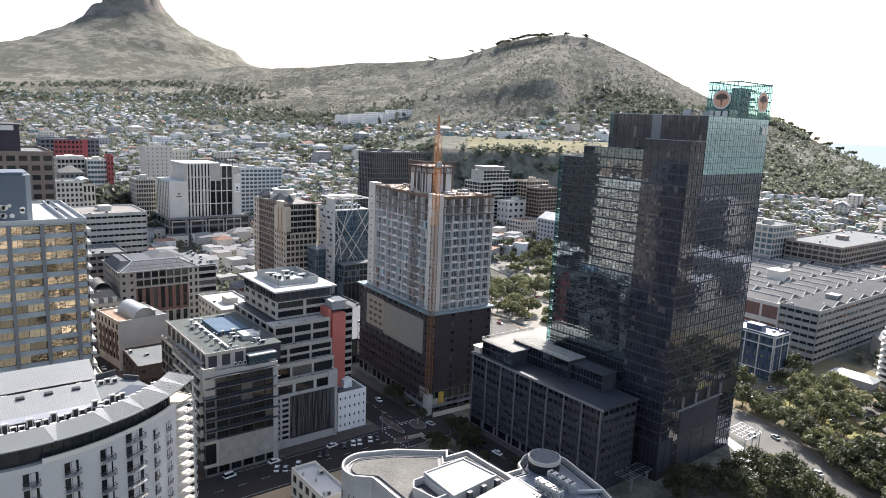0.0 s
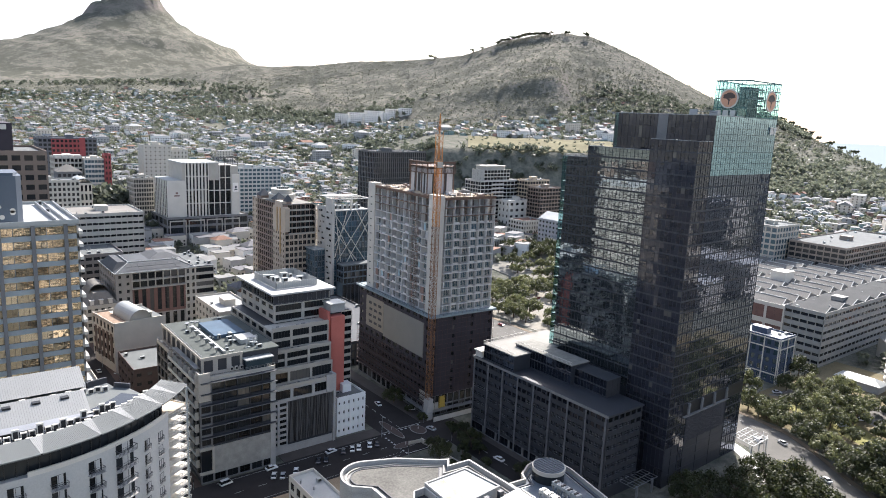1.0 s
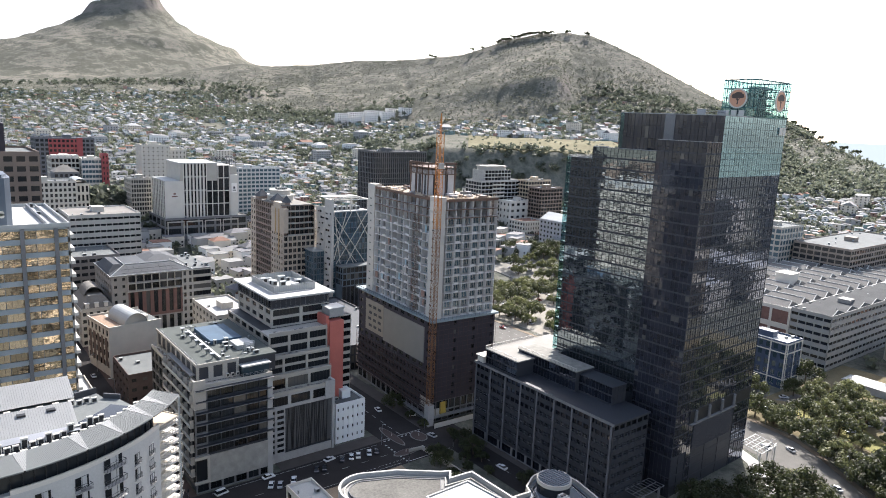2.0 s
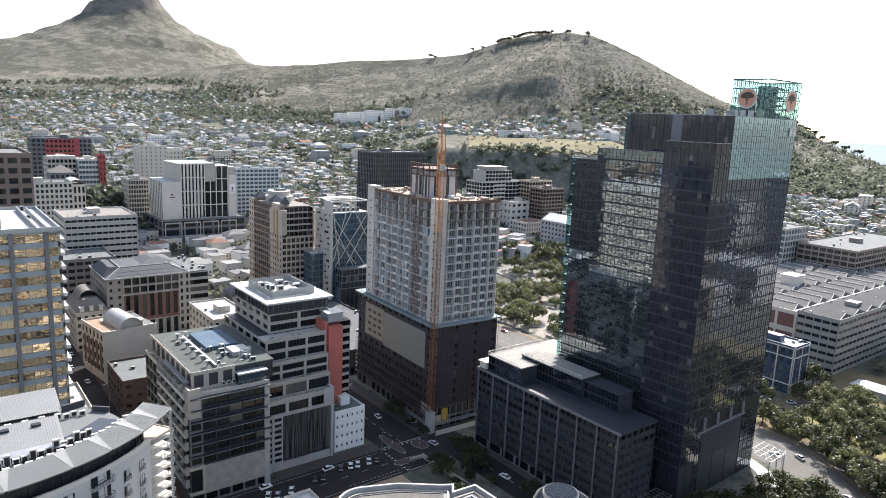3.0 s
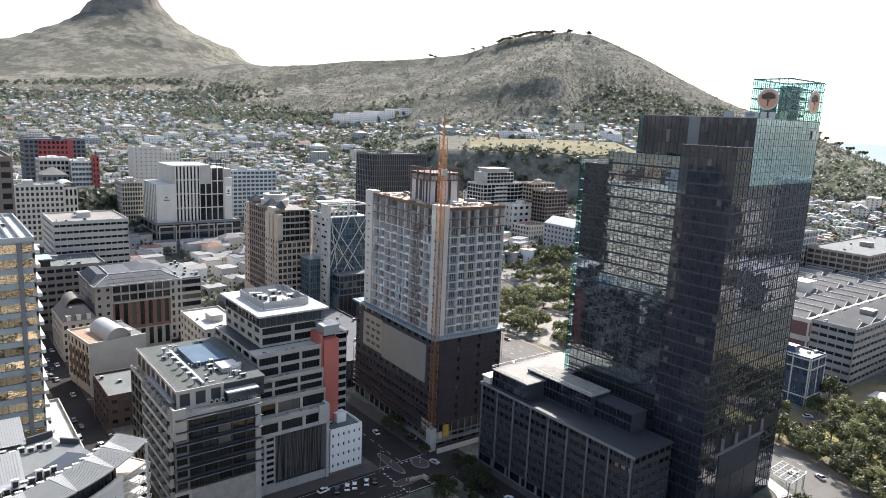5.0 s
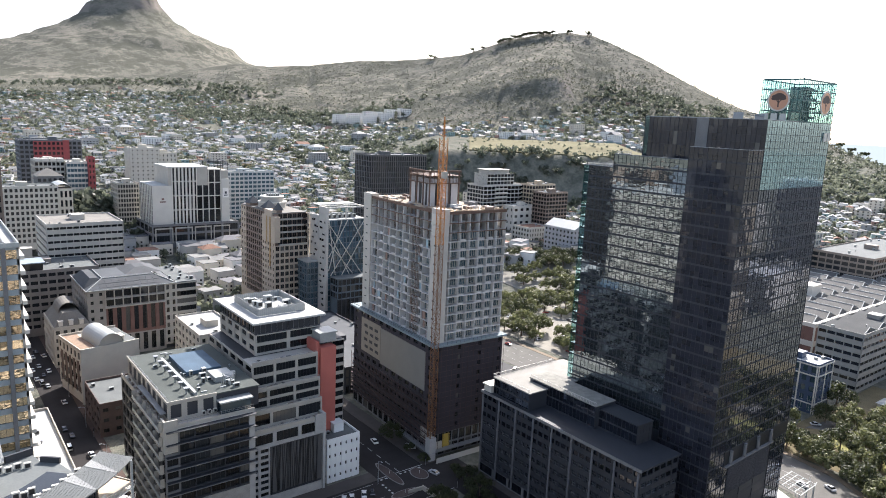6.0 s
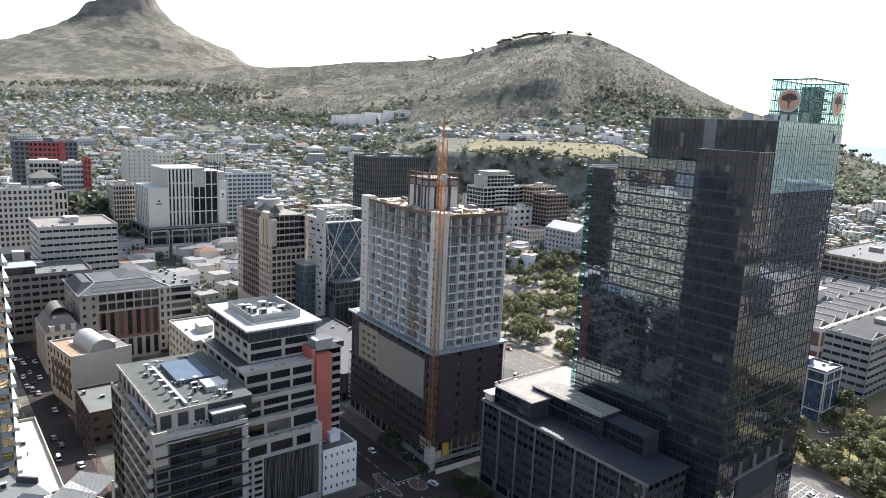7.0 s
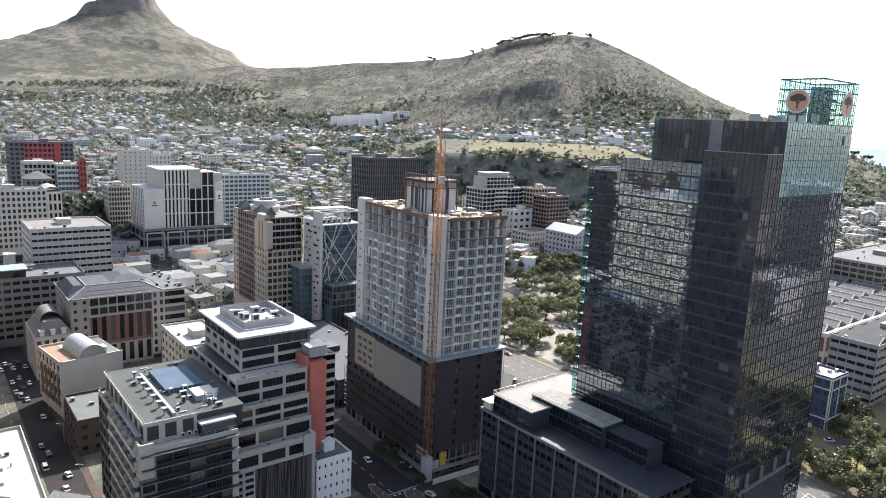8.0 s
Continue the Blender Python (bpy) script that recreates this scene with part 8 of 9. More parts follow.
CARS = [make_car(car_paint("white_car_paint", (0.75, 0.75, 0.74)), "white parked car on asphalt"), make_car(car_paint("silver_car_paint", (0.42, 0.43, 0.44)), "silver parked car on asphalt"),
        make_car(car_paint("dark_car_paint", (0.04, 0.045, 0.055)), "dark parked car on asphalt"), make_car(car_paint("white_van_paint", (0.72, 0.72, 0.70)), "white minibus on the road", True),
        make_car(car_paint("red_car_paint", (0.30, 0.03, 0.03)), "red parked car on asphalt")]


def park(x, y, ang, k, z=0.07):
    copy_thing(CARS[k], pose(x, y, z, 0, 0, ang))


for x, y, a, k in ((117.2, 212.6, 8, 0), (131.8, 209.3, 60, 0), (124.7, 210.0, 60, 0), (127.3, 209.6, 60, 0), (110.0, 208.6, 60, 2), (112.8, 208.0, 60, 2), (134.6, 208.6, 60, 2),
                   (100.4, 206.6, 60, 0), (95.3, 206.1, 60, 1), (92.8, 207.7, 60, 0), (77.6, 211.7, 10, 3), (94.2, 213.0, 5, 0), (121.0, 210.2, 60, 2), (163.6, 228.1, -35, 3),
                   (154.7, 239.6, 80, 0), (166.0, 174.3, 95, 0), (159.8, 208.1, 100, 1), (59.0, 294.3, 90, 3), (62.4, 275.6, 92, 1), (61.5, 304.7, 90, 2), (61.8, 361.2, 90, 1),
                   (250.8, 100.2, 60, 3), (301.5, 127.5, -40, 0), (311.6, 115.6, -40, 1), (325.4, 113.8, -40, 0), (313.1, 142.2, -40, 1), (324.2, 150.6, -40, 0),
                   (268, 150, 92, 0), (276, 175, 92, 2), (281, 210, 92, 1), (274, 240, 92, 0), (281, 300, 92, 4), (272, 122, 65, 1), (256, 98, 65, 0), (266, 129, 70, 0), (250, 262, 30, 3), (256, 268, 30, 3)):
    park(x, y, a, k)
for i in range(5):
    park(60.2 + (i % 2) * 4.4, 258 + i * 27, 90 + rnd.uniform(-3, 3), (1, 0, 2, 0, 3)[i])
    park(59 + (i % 3) * 3.0, 372 + i * 4.4, 90, (0, 1, 0, 2, 0)[(i + 2) % 5])
    park(60.5 + i * 2.4 - 4, 404 + (i % 2) * 8, 95, (0, 1, 0, 2, 0)[i], max(0.05, ground_at(60, 404)))
for i in range(48):
    park(303 + (i % 8) * 15 + rnd.uniform(-2, 2), 250 + (i // 8) * 22 + rnd.uniform(-3, 3), rnd.choice((0, 90)) + rnd.uniform(-4, 4), rnd.choice((0, 0, 1, 1, 2, 4)), 0.11)
for i in range(22):
    x, y = 384 + (i % 6) * 12 + rnd.uniform(-3, 3), 368 + (i // 6) * 13 + rnd.uniform(-2, 2)
    park(x, y, rnd.choice((0, 90)) + 20, rnd.choice((0, 0, 1, 2)), ground_at(x, y) + 0.55)
for ob in TREES + CARS:
    for o in list(ob.children_recursive) + [ob]:
        bpy.data.objects.remove(o)

# ---- road marks, lamps ----
rm = Shape()
for k in range(18):
    rm.box(53.9, 54.1, 200 + k * 10, 204 + k * 10, 0.061, 0.066)
    rm.box(48.9, 49.1, 200 + k * 10, 204 + k * 10, 0.061, 0.066)
for k in range(10):
    rm.box(70 + k * 8, 73 + k * 8, 204.9, 205.05, 0.065, 0.07)
for k in range(24):
    rm.box(150.1, 150.3, 216 + k * 6, 219 + k * 6, 0.069, 0.074)
    rm.box(166.0, 166.2, 62 + k * 5.4, 64.5 + k * 5.4, 0.073, 0.078)
for k in range(40):
    y = 130 + k * 6.0
    for f in (0.25, 0.5, 0.75):
        x = avenue(-1, y) * (1 - f) + avenue(1, y) * f
        rm.box(x, x + 0.15, y, y + 2.6, 0.061, 0.066)
for k in range(9):
    rm.box(141.5 + k * 2.0, 142.4 + k * 2.0, 214.2, 214.9, 0.065, 0.07)
for k in range(8):
    rm.box(140.2, 140.9, 197 + k * 2.0, 197.9 + k * 2.0, 0.065, 0.07)
for k in range(14):
    rm.box(118 + k * 1.6, 118.8 + k * 1.6, 199.0, 199.2, 0.065, 0.07)
for x0, y0, x1, y1 in ((141.2, 196.6, 160, 196.9), (141.0, 215.6, 160, 215.9), (75, 197.2, 138, 197.35), (75, 213.6, 138, 213.75)):
    rm.box(x0, x1, y0, y1, 0.066, 0.071)
tagged(new("road_marks", rm.mesh("road_marks", ROADPAINT)), "white painted lane and crossing marks", "road marking", kind="stuff")
lampp = thing("street_lamp", (67.4, 310, 0), "grey steel street lamp with a curved arm", "street lamp", group="street lamps")
part("pole", Shape().cyl(0, 0, 0, 8.4, 0.11, 8, r2=0.07), GREYMETAL, lampp)
part("arm", Shape().beam((0, 0, 8.3), (-1.6, 0, 8.9), 0.05), GREYMETAL, lampp)
part("lamp_head", Shape().box(-2.3, -1.5, -0.14, 0.14, 8.85, 9.02), PALEMETAL, lampp)
for x, y, a in ((67.4, 274, 0), (67.4, 345, 0), (139.6, 213, 90), (252.4, 120, 180), (259.0, 160, 180), (268.8, 100, 0), (286.4, 140, 0), (289.0, 300, 0), (260.0, 310, 180)):
    copy_thing(lampp, pose(x, y, 0.0, 0, 0, a))

KERB = surface("kerb_stone", (0.20, 0.19, 0.175), 0.9, vary=0.2)
for x, y, w, l in ((144.0, 203.0, 5.5, 2.0), (155.5, 211.0, 3.0, 4.2), (146.5, 216.5, 1.8, 9.0)):
    isl = thing("traffic_island", (x, y, 0.06), "raised kerbed traffic island at the crossing", "traffic island", group="traffic islands")
    oval = [(w * math.cos(2 * math.pi * i / 20), l * math.sin(2 * math.pi * i / 20)) for i in range(20)]
    part("kerb", Shape().prism(oval, 0, 0.16), KERB, isl)
    part("paving", Shape().prism([(a * 0.9, b * 0.9) for a, b in oval], 0.16, 0.2), surface("island_brick", (0.065, 0.045, 0.04), 0.9, vary=0.3), isl, "red-brown brick paving")
    part("bollard", Shape().cyl(0, 0, 0.2, 1.25, 0.09, 8), WHITE, isl)
for x, y in ((140.2, 214.2), (160.8, 214.6), (160.9, 196.2), (140.4, 196.0), (67.8, 214.5), (68.2, 300.0)):
    tl = thing("traffic_light", (x, y, 0.06), "slim dark traffic light post at the kerb", "traffic light", group="traffic lights")
    part("post", Shape().cyl(0, 0, 0, 3.4, 0.06, 8), GREYMETAL, tl)
    part("lamp_box", Shape().box(-0.18, 0.18, -0.2, -0.02, 2.5, 3.5).box(-0.24, 0.24, -0.03, 0.0, 2.4, 3.6), BLACKFRAME, tl)
# sandy parking lot and low walls beside the cross street
strip("parking_lot", 72, 137, 150, 195.9, 0.05, SAND, "bare sandy parking lot in patchy shade", "parking lot")
wl = thing("retaining_wall", (0, 0, 0), "low white retaining wall by the corner", "wall")
part("wall_panel", Shape().prism([(151.0, 165), (151.4, 165), (150.4, 201.7), (150.0, 201.6)], 0, 1.8), OFFWHITE, wl)
part("wall_panel", Shape().prism([(144.6, 201.9), (150.0, 201.5), (150.0, 201.9), (144.6, 202.3)], 0, 1.4), OFFWHITE, wl)
block("low_flat_building", "small white building with stepped flat roofs", (90, 168, 0), 8.5, 22, 9, 2, 3, 5, WHITE, GLASS, PALEMETAL, pier=1.6, sill=1.6, clutter=5, seed=44, sink=0, plant=False)

# ---- houses on the slopes ----
HW = [surface("house_white", (0.72, 0.71, 0.68), 0.8, vary=0.12, island=0.25, objrand=0.2), surface("house_cream", (0.60, 0.545, 0.455), 0.8, vary=0.2, island=0.3),
      surface("house_grey", (0.34, 0.335, 0.32), 0.8, vary=0.3, island=0.4), surface("house_teal", (0.24, 0.33, 0.31), 0.8, vary=0.2, island=0.3),
      surface("house_pink", (0.38, 0.23, 0.18), 0.8, vary=0.25, island=0.3), surface("house_yellow", (0.42, 0.34, 0.18), 0.8, vary=0.2, island=0.3)]
HR = [surface("roof_pale", (0.30, 0.305, 0.30), 0.7, vary=0.2, island=0.4, spec=0.12), surface("roof_dark", (0.13, 0.13, 0.135), 0.7, vary=0.3, island=0.4, spec=0.12), TERRACOTTA,
      surface("roof_mid", (0.215, 0.215, 0.205), 0.7, vary=0.3, island=0.4, spec=0.12)]
HMATS = HW + HR + [GLASS]


def house_shape(rnd, w, l, h, kind):
    """Wall, roof and window shapes of one house, standing on z = 0, with a footing below."""
    wall, roof, wins = Shape().box(-w / 2, w / 2, -l / 2, l / 2, -6, h), Shape(), []
    if kind == 0:
        roof.box(-w / 2 - 0.15, w / 2 + 0.15, -l / 2 - 0.15, l / 2 + 0.15, h, h + 0.35)
    elif kind == 1:
        k, e, t = 0, 0.35, min(w, l) * 0.28
        roof.v += [(-w / 2 - e, -l / 2 - e, h), (w / 2 + e, -l / 2 - e, h), (w / 2 + e, l / 2 + e, h), (-w / 2 - e, l / 2 + e, h), (-w / 2 - e, 0, h + t), (w / 2 + e, 0, h + t)]
        roof.f += [(0, 1, 5, 4), (2, 3, 4, 5), (0, 4, 3), (1, 2, 5), (3, 2, 1, 0)]; roof.m += [0] * 5
    else:
        e, t, i = 0.35, min(w, l) * 0.25, min(w, l) * 0.48
        roof.v += [(-w / 2 - e, -l / 2 - e, h), (w / 2 + e, -l / 2 - e, h), (w / 2 + e, l / 2 + e, h), (-w / 2 - e, l / 2 + e, h), (-w / 2 + i, -l / 2 + i, h + t), (w / 2 - i, -l / 2 + i, h + t), (w / 2 - i, l / 2 - i, h + t), (-w / 2 + i, l / 2 - i, h + t)]
        roof.f += [(0, 1, 5, 4), (1, 2, 6, 5), (2, 3, 7, 6), (3, 0, 4, 7), (4, 5, 6, 7), (3, 2, 1, 0)]; roof.m += [0] * 6
    nfl = max(1, int(h / 2.9))
    for j in range(nfl):
        z = 0.9 + j * 2.9
        for k in range(max(1, int(w / 3.6))):
            x = -w / 2 + w * (k + 0.5) / max(1, int(w / 3.6))
            wins.append((x - 0.7, x + 0.7, -l / 2 - 0.04, -l / 2 + 0.02, z, z + 1.4))
        for k in range(max(1, int(l / 4.2))):
            y = -l / 2 + l * (k + 0.5) / max(1, int(l / 4.2))
            wins.append((-w / 2 - 0.04, -w / 2 + 0.02, y - 0.7, y + 0.7, z, z + 1.4))
    return wall, roof, wins


def limit(azd):
    return np.interp(azd, [0, 5, 14, 20, 26, 32, 36, 44, 52, 58, 66, 75], [2100, 2050, 1950, 1800, 1520, 1400, 1290, 1280, 1400, 1080, 980, 950])


protos = []
for k in range(10):
    r_ = random.Random(100 + k)
    w, l, h = r_.uniform(9, 15), r_.uniform(8, 13), (3.4, 6.2, 6.2, 9.0, 3.6)[k % 5]
    wall, roof, wins = house_shape(r_, w, l, h, (0, 1, 2, 0, 2)[k % 5])
    wc, rc = (0, 1, 0, 2, 3, 0, 4, 0, 5, 1)[k], (0, 1, 3, 0, 2)[k % 5]
    ht_ = thing("hillside_house", (0, 0, -900), ("white", "cream", "white", "grey", "teal", "white", "pink", "white", "yellow", "cream")[k] + " plastered house on the city slope", "house", group="houses on the slope")
    part("wall", wall, HW[wc], ht_)
    part("roof", roof, HR[rc], ht_)
    for b in wins[:3]:
        part("window", Shape().box(*b), GLASS, ht_)
    protos.append(ht_)

rnd = random.Random(77)
stuff = Shape()
near_houses, gardens = 0, []
cells = []
for gx in range(-13, 202):
    for gy in range(-13, 245):
        cells.append((gx * 10.0, gy * 9.2))
for cx, cy in cells:
    d = math.hypot(cx, cy)
    azd = math.degrees(math.atan2(cx, cy))
    if d < 430 or azd < -3 or azd > 76 or d > limit(azd) + rnd.uniform(-120, 60):
        continue
    turn = 24 * math.sin(cx / 310.0) + 20 * math.cos(cy / 270.0)
    x, y = cx + rnd.uniform(-2.2, 2.2), cy + rnd.uniform(-2, 2)
    if any(a <= x <= b and c <= y <= e for a, b, c, e in TAKEN):
        continue
    if 31 < azd < 56 and 800 < d < 1122:
        continue
    if 255 < x < 300 and y < 600:
        continue
    if 290 < x < 466 and 250 < y < 424:
        continue
    if 50 < x < 84 and y < 640:
        continue
    if 17.5 < azd < 25.5 and 1440 + 40 * math.sin(azd * 1.7) < d < 1600 + 60 * math.sin(azd * 1.1):
        if rnd.random() < 0.14 + 0.5 * math.sin(azd * 2.9 + d / 160.0):
            gardens.append((x, y))
        if rnd.random() < 0.85:
            continue
    if 18.0 < azd < 20.6 and 1330 < d < 1385:
        continue
    # straight street up the slope
    if abs((x - 600) * 0.844 - (y - 1140) * 0.537) < 8 and 890 < y < 1400:
        continue
    if round(cx / 10.0) % 9 == 0 or round(cy / 9.2) % 8 == 0:
        if rnd.random() < 0.4:
            gardens.append((x, y))
        continue
    green = 0.20 + 0.30 * min(1.0, max(0.0, (d - 1050) / 800)) + 0.22 * math.sin(cx / 90.0) * math.cos(cy / 75.0)
    if rnd.random() < green:
        gardens.append((x, y))
        continue
    for _ in range(2):
        if rnd.random() < 0.5:
            gardens.append((x + rnd.uniform(-8, 8), y + rnd.uniform(-8, 8)))
    if near_houses < 90 and d < 760:
        k = rnd.randrange(10)
        if x < 245:
            k = (1, 9, 3, 1, 2, 9, 6, 3, 8, 1)[k]
        hc = copy_thing(protos[k], pose(x, y, ground_at(x, y), 0, 0, turn + rnd.choice((0, 90, 180))))
        if x < 245:
            hc.scale = (1.35, 1.35, 1.2)
        near_houses += 1
        continue
    w, l = rnd.uniform(6.5, 10.5), rnd.uniform(6, 8.6)
    h = rnd.choice((3.2, 3.4, 3.8, 6.0, 6.2)) if d > 650 else rnd.choice((7, 9, 9, 11))
    if d < 650:
        if (round(cx / 10.0) + round(cy / 9.2)) % 2:
            continue
        w, l = rnd.uniform(11, 17), rnd.uniform(9, 14)
    big = False
    if rnd.random() < 0.018 and d < 1250:
        w, l, h, big = rnd.uniform(16, 26), rnd.uniform(12, 16), rnd.uniform(10, 16), True
    wall, roof, wins = house_shape(rnd, w, l, h, rnd.choice((0, 0, 0, 1, 2)))
    z, wc, rc = ground_at(x, y), rnd.choice((0, 0, 0, 0, 0, 1, 1, 1, 2, 2, 2, 2, 3, 3, 5, 4)), rnd.choice((0, 0, 0, 1, 1, 1, 3, 3, 3, 3, 3, 3, 3, 0, 1, 2))
    c, s_ = math.cos(radians(turn)), math.sin(radians(turn))
    items = [(wall, wc), (roof, 6 + rc)]
    wsh = Shape()
    if (d < 700 or big) and wc > 2:
        items[0] = (wall, rnd.choice((0, 1, 2)))
    if d < 700:
        items = [(wall, (1, 2, 2, 1, 0)[int(x + y) % 5]), (roof, 6 + (3, 1, 3, 2, 1, 3)[int(x * 3 + y) % 6])]
    for b in wins[: 60 if big else 10 if d < 900 else 5 if d < 1400 else 2]:
        wsh.box(*b)
    items.append((wsh, 10))
    for sh, mi in items:
        k = len(stuff.v)
        stuff.v += [(x + c * p - s_ * q, y + s_ * p + c * q, z + r) for p, q, r in sh.v]
        stuff.f += [tuple(k + i for i in fc) for fc in sh.f]
        stuff.m += [mi] * len(sh.f)
for ob in protos:
    for o in list(ob.children_recursive) + [ob]:
        bpy.data.objects.remove(o)
tagged(new("hillside_town", stuff.mesh("hillside_town", HMATS)), "dense pale houses with flat and pitched roofs up the slope", "houses", kind="stuff")
s = Shape()
s.slab([(600 + 0.537 * t - 4, 1140 + 0.844 * t, ground_at(600 + 0.537 * t, 1140 + 0.844 * t) + 1.2) for t in range(-280, 300, 12)],
       [(600 + 0.537 * t + 4, 1140 + 0.844 * t, ground_at(600 + 0.537 * t, 1140 + 0.844 * t) + 1.2) for t in range(-280, 300, 12)], 3.0)
solid("road_6", s, surface("pale_concrete_road", (0.24, 0.235, 0.22), 0.9, vary=0.2, spec=0.12), "straight pale street climbing the slope", "road", "structure")


def woods(name, label, pts, mat, per, size, hmin, hmax, seed):
    """Far trees and bushes: each a small heap of leaf clumps."""
    g = np.random.RandomState(seed)
    n = len(pts)
    P = np.repeat(np.array(pts), per, axis=0)
    hgt = np.repeat(g.uniform(hmin, hmax, n), per)
    N = n * per
    off = g.normal(0, 1, (N, 3))
    off /= np.linalg.norm(off, axis=1)[:, None]
    off *= (g.uniform(0.35, 1, N) * hgt * 0.48)[:, None]
    c = P + off * np.array([1.1, 1.1, 0.8]) + np.stack([np.zeros(N), np.zeros(N), hgt * 0.5], 1)
    a = g.normal(0, 1, (N, 3)); a /= np.linalg.norm(a, axis=1)[:, None]
    b = np.cross(a, g.normal(0, 1, (N, 3))); b /= np.linalg.norm(b, axis=1)[:, None]
    s = (size * g.uniform(0.6, 1.4, N) * hgt)[:, None]
    V = np.stack([c - a * s, c - b * s * 0.8 + a * s * 0.2, c + a * s, c + b * s * 0.8], 1).reshape(-1, 3)
    F = np.arange(4 * N).reshape(-1, 4)
    me = bpy.data.meshes.new(name)
    me.from_pydata(V.tolist(), [], F.tolist())
    me.materials.append(mat)
    return tagged(new(name, me), label, "trees", kind="stuff")


park_wood = []
for _ in range(420):
    x, y = rnd.choice(((rnd.uniform(84, 150), rnd.uniform(656, 678)), (rnd.uniform(108, 185), rnd.uniform(650, 700)), (rnd.uniform(122, 190), rnd.uniform(610, 660)), (rnd.uniform(84, 150), rnd.uniform(628, 676))))
    if not any(a - 1 <= x <= b + 1 and c - 1 <= y <= e + 1 for a, b, c, e in TAKEN):
        park_wood.append((x, y, ground_at(x, y) - 0.5))
woods("park_woods", "tall dark trees of a small park among the offices", park_wood, LEAFMID, 40, 0.15, 10.0, 17.0, 4)
gp = [(x, y, ground_at(x, y) - 0.5) for x, y in gardens]
woods("garden_trees", "dark green garden trees among the houses", gp, LEAFMID, 26, 0.18, 4.5, 10.0, 5)
bush = []
g = random.Random(31)
for _ in range(62000):
    azd, d = g.uniform(-2, 74), g.uniform(1000, 2250)
    R_ = np.interp(azd, [k[0] for k in RANGE], [k[1] for k in RANGE])
    if d > R_ * 1.01 or d < limit(azd) * 0.93:
        continue
    x, y = d * math.sin(radians(azd)), d * math.cos(radians(azd))
    wet = math.sin(x / 130.0 + math.sin(y / 90.0)) * math.cos(y / 150.0) + (0.25 if azd > 52 else 0.0) + (0.5 if 22 < azd < 34 and d < 1700 else 0)
    if wet > g.uniform(0.0, 0.7) or g.random() < 0.3:
        bush.append((x, y, ground_at(x, y) - 0.6))
for _ in range(2600):
    azd, d = g.uniform(36, 59), g.uniform(1290, 1720)
    x, y = d * math.sin(radians(azd)), d * math.cos(radians(azd))
    if math.sin(x / 60.0 + 2 * math.sin(y / 80.0)) + math.cos(y / 55.0) > 0.5 - (d < 1450) * 0.5:
        bush.append((x, y, ground_at(x, y) - 0.6))
woods("hill_scrub", "dark scrub and bushes on the hillsides", bush, SCRUB, 6, 0.30, 1.6, 4.6, 6)
wood, bush2 = [], []
for _ in range(6500):
    azd, d = g.uniform(-2, 37), g.uniform(0, 1)
    lim = float(limit(azd))
    d = lim - 480 + 760 * d
    x, y = d * math.sin(radians(azd)), d * math.cos(radians(azd))
    if math.sin(x / 75.0 + 1.5 * math.sin(y / 110.0)) + math.cos(y / 62.0 + x / 200.0) > g.uniform(-0.6, 1.0):
        wood.append((x, y, ground_at(x, y) - 0.6))
for _ in range(900):
    azd, d = g.uniform(17.5, 25.5), g.uniform(1450, 1640)
    x, y = d * math.sin(radians(azd)), d * math.cos(radians(azd))
    if math.sin(azd * 2.3 + d / 90.0) + math.cos(d / 55.0) > g.uniform(-1.4, 0.8):
        wood.append((x, y, ground_at(x, y) - 0.6))
shoulder = []
for _ in range(2600):
    azd, d = g.uniform(55, 74), g.uniform(940, 1420)
    R_ = np.interp(azd, [k[0] for k in RANGE], [k[1] for k in RANGE])
    low = d < limit(azd) + 190 + 60 * math.sin(azd * 2.1)
    if d < R_ * 0.985 and (low or g.random() < 0.10):
        x, y = d * math.sin(radians(azd)), d * math.cos(radians(azd))
        shoulder.append((x, y, ground_at(x, y) - 0.6))
for _ in range(330):
    azd = 61.8 + 3.4 * g.random() ** 1.3
    d = float(np.interp(azd, [k[0] for k in RANGE], [k[1] for k in RANGE])) * g.uniform(0.93, 1.0)
    x, y = d * math.sin(radians(azd)), d * math.cos(radians(azd))
    shoulder.append((x, y, ground_at(x, y) - 0.6))
for _ in range(1500):
    azd, d = g.uniform(36, 59), g.uniform(1150, 1560)
    x, y = d * math.sin(radians(azd)), d * math.cos(radians(azd))
    if math.sin(x / 85.0 + math.sin(y / 60.0)) + math.cos(y / 70.0) + (azd - 50) / 6 > g.uniform(-0.3, 1.2):
        wood.append((x, y, ground_at(x, y) - 0.6))
for _ in range(230):
    azd = g.uniform(38.5, 56)
    d = g.choice((g.uniform(876, 900), g.uniform(885, 1075)))
    x, y = d * math.sin(radians(azd)), d * math.cos(radians(azd))
    bush2.append((x, y, ground_at(x, y) + 0.4))
for _ in range(260):
    azd, d = g.uniform(31, 56), g.uniform(770, 900)
    x, y = d * math.sin(radians(azd)), d * math.cos(radians(azd))
    wood.append((x, y, ground_at(x, y) - 0.6))
woods("meadow_bushes", "low dark bushes scattered over the meadow", bush2, LEAFMID, 10, 0.28, 1.5, 5.0, 9)
# these pines take the paler, greyer leaves to imitate distance haze
woods("shoulder_woods", "dense pines on the hill's shoulder, greyed for haze", shoulder, LEAFMID, 26, 0.17, 7.0, 13.0, 8)
woods("hill_woods", "dark pine woods on the hill's shoulder", wood, LEAFMID, 26, 0.18, 6.5, 13.0, 7)
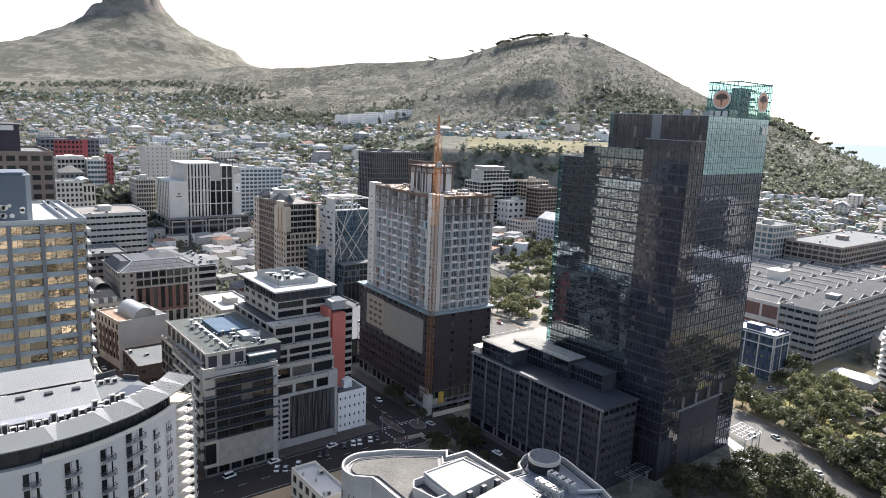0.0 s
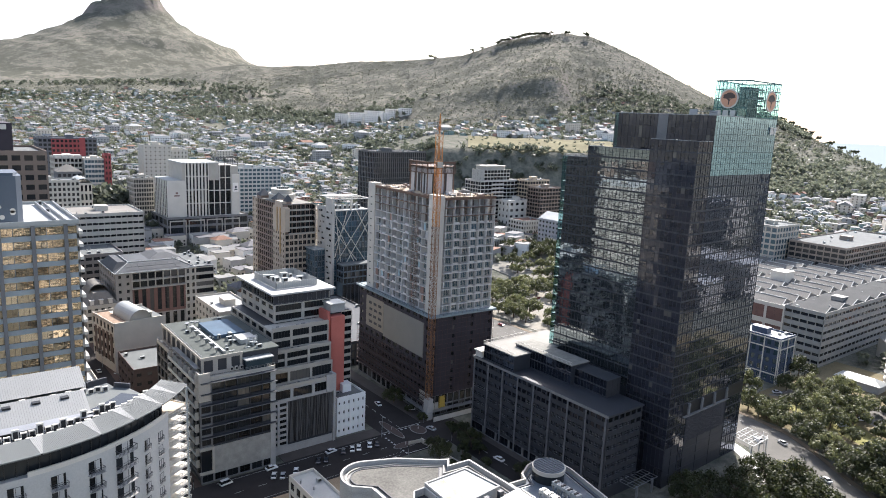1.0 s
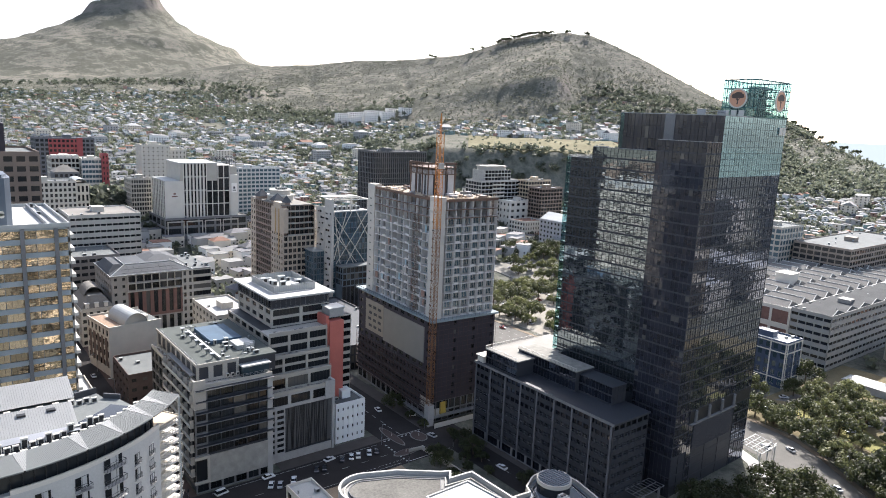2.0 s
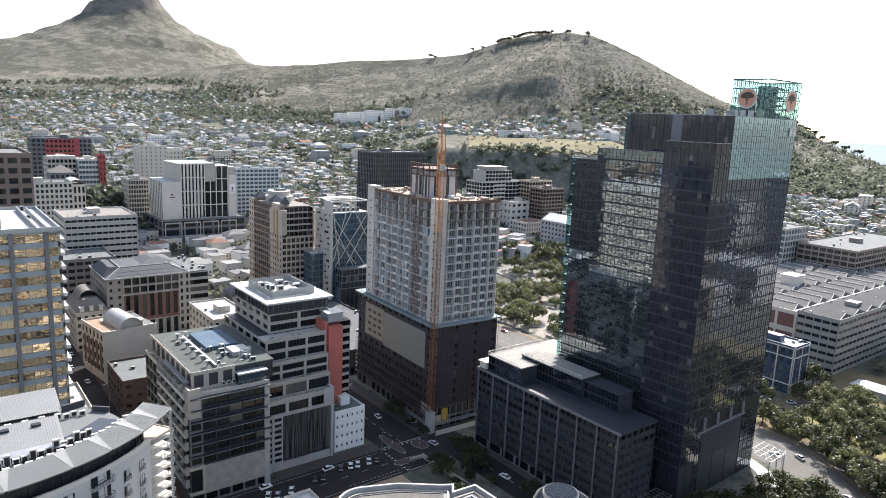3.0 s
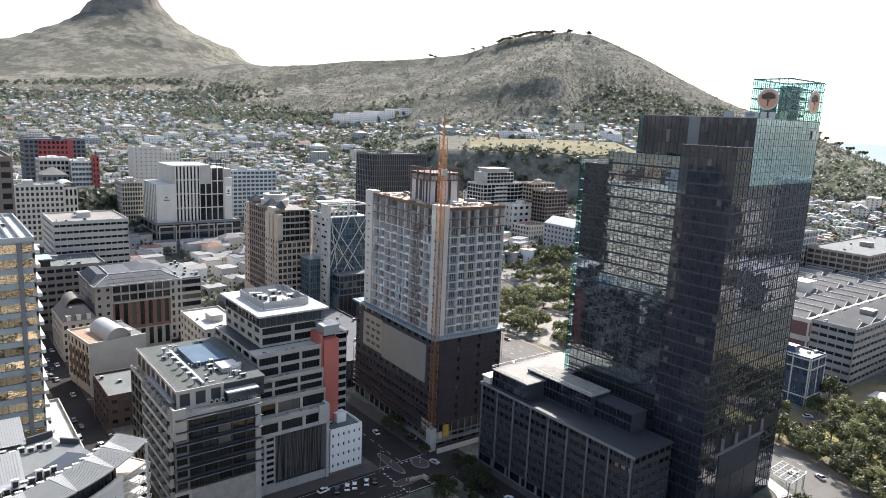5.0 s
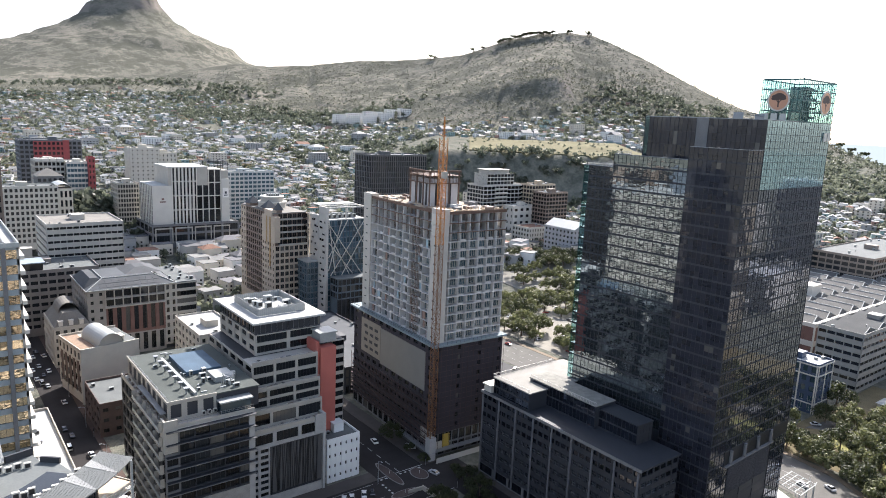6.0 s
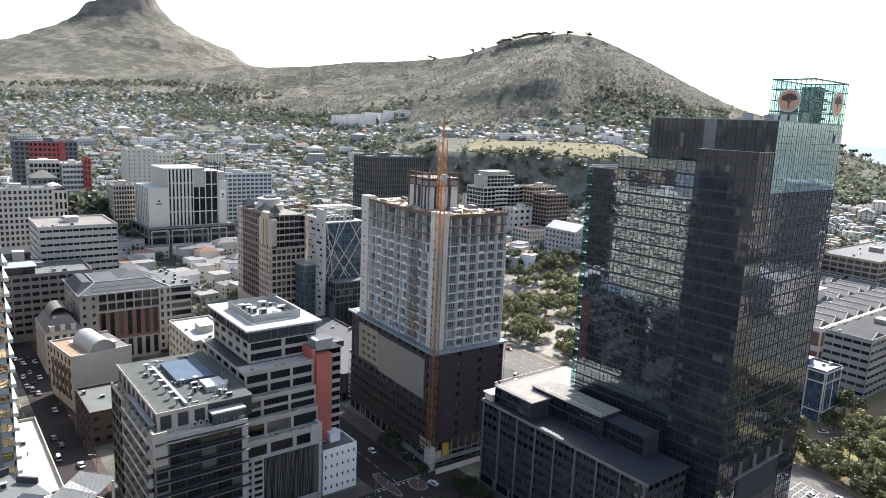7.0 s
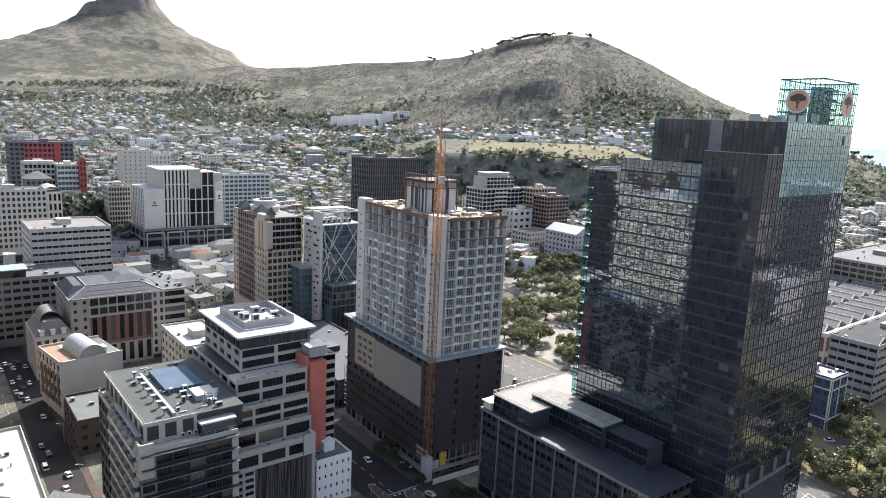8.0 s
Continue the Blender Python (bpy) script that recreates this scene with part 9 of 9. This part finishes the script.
# lone pines on the skyline
pines = []
for azd in [36.3, 36.6, 39.6, 40.4, 46.9, 47.1, 48.4, 48.6] + [41.5 + 0.17 * k for k in range(26)] + [63.3, 63.9, 64.3, 64.7, 65.2, 65.8, 66.6, 67.3, 68.1]:
    R_ = float(np.interp(azd, [k[0] for k in RANGE], [k[1] for k in RANGE])) * 0.99
    x, y = R_ * math.sin(radians(azd)), R_ * math.cos(radians(azd))
    pines.append((x, y, ground_at(x, y)))
for k, (x, y, z) in enumerate(pines):
    g2 = random.Random(k)
    h = g2.uniform(9, 15)
    t = thing("umbrella_pine", (x, y, z), "lone dark umbrella pine on the skyline", "tree", group="skyline pines")
    s = Shape(); limb(s, (0, 0, -2), (g2.uniform(-1, 1), g2.uniform(-1, 1), h * 0.85), 0.75, 0.45, 6)
    part("trunk", s, BARK, t)
    cs = [((g2.uniform(-1, 1) * h * 0.46, g2.uniform(-1, 1) * h * 0.46, h * g2.uniform(0.66, 0.98)), h * 0.16) for _ in range(12)]
    v, f = leaf_cloud(g2, cs, 1, 30, 1.1, 0.6)
    me = bpy.data.meshes.new("crown"); me.from_pydata(v, [], f); me.materials.append(LEAFDARK)
    part("crown", me, None, t)

# ---- the city behind and beside the flight: unseen plain blocks added for glass reflections ----
rnd = random.Random(55)
WALLS = (PALECONC, OFFWHITE, WHITE, CREAM, CONCRETE, TAN, OFFWHITE)
spots = [(-75 - 62 * i + rnd.uniform(-6, 6), 40 + 74 * j + rnd.uniform(-6, 6)) for i in range(4) for j in range(8)]
spots += [(-40 + 66 * i + rnd.uniform(-6, 6), -90 - 70 * j + rnd.uniform(-6, 6)) for i in range(9) for j in range(4)]
spots += [(420 + 75 * i + rnd.uniform(-6, 6), -40 - 70 * j + rnd.uniform(-6, 6)) for i in range(4) for j in range(4)]
spots += [(300 + 66 * i + rnd.uniform(-6, 6), -22 + rnd.uniform(-6, 6)) for i in range(5)] + [(236 + 60 * i, -24) for i in range(1)]
block("city_block", "tall white unseen block with dark window bands, added for reflections", (-62, 318, 0), 42, 72, 82, 22, 8, 14, WHITE, GLASS, ROOFWHITE, pier=0.3, sill=1.9, clutter=2, seed=199, sink=0, cap=0, group="city blocks")
spots = [q for q in spots if not (-110 < q[0] < -10 and 270 < q[1] < 400)]
# brown walls on the far left blocks keep the mirrored view dark
for k, (x, y) in enumerate(spots):
    w, l = rnd.uniform(26, 44), rnd.uniform(26, 44)
    h = rnd.choice((16, 20, 26)) if -40 < y < 0 and x > 200 else rnd.choice((24, 34, 46, 62, 84)) if y > -60 or rnd.random() < 0.5 else rnd.choice((30, 55, 95, 110))
    nf = round(h / 3.6)
    tall = "tall " if h > 50 else "low "
    block("city_block", tall + ("brown" if x < -60 and y > 330 else ("pale grey", "off-white", "white", "cream", "grey", "tan", "off-white")[k % 7]) + " invented building with banded windows, out of view", (x, y, 0), w, l, h, nf, round(w / 4), round(l / 4),
          BROWN if x < -60 and y > 330 else WALLS[k % 7], GLASS, ROOFWHITE if k % 3 else ROOFGREY, pier=(0.3, 1.2, 2.0)[k % 3], sill=1.6, clutter=2, seed=200 + k, sink=0, cap=0, group="city blocks")
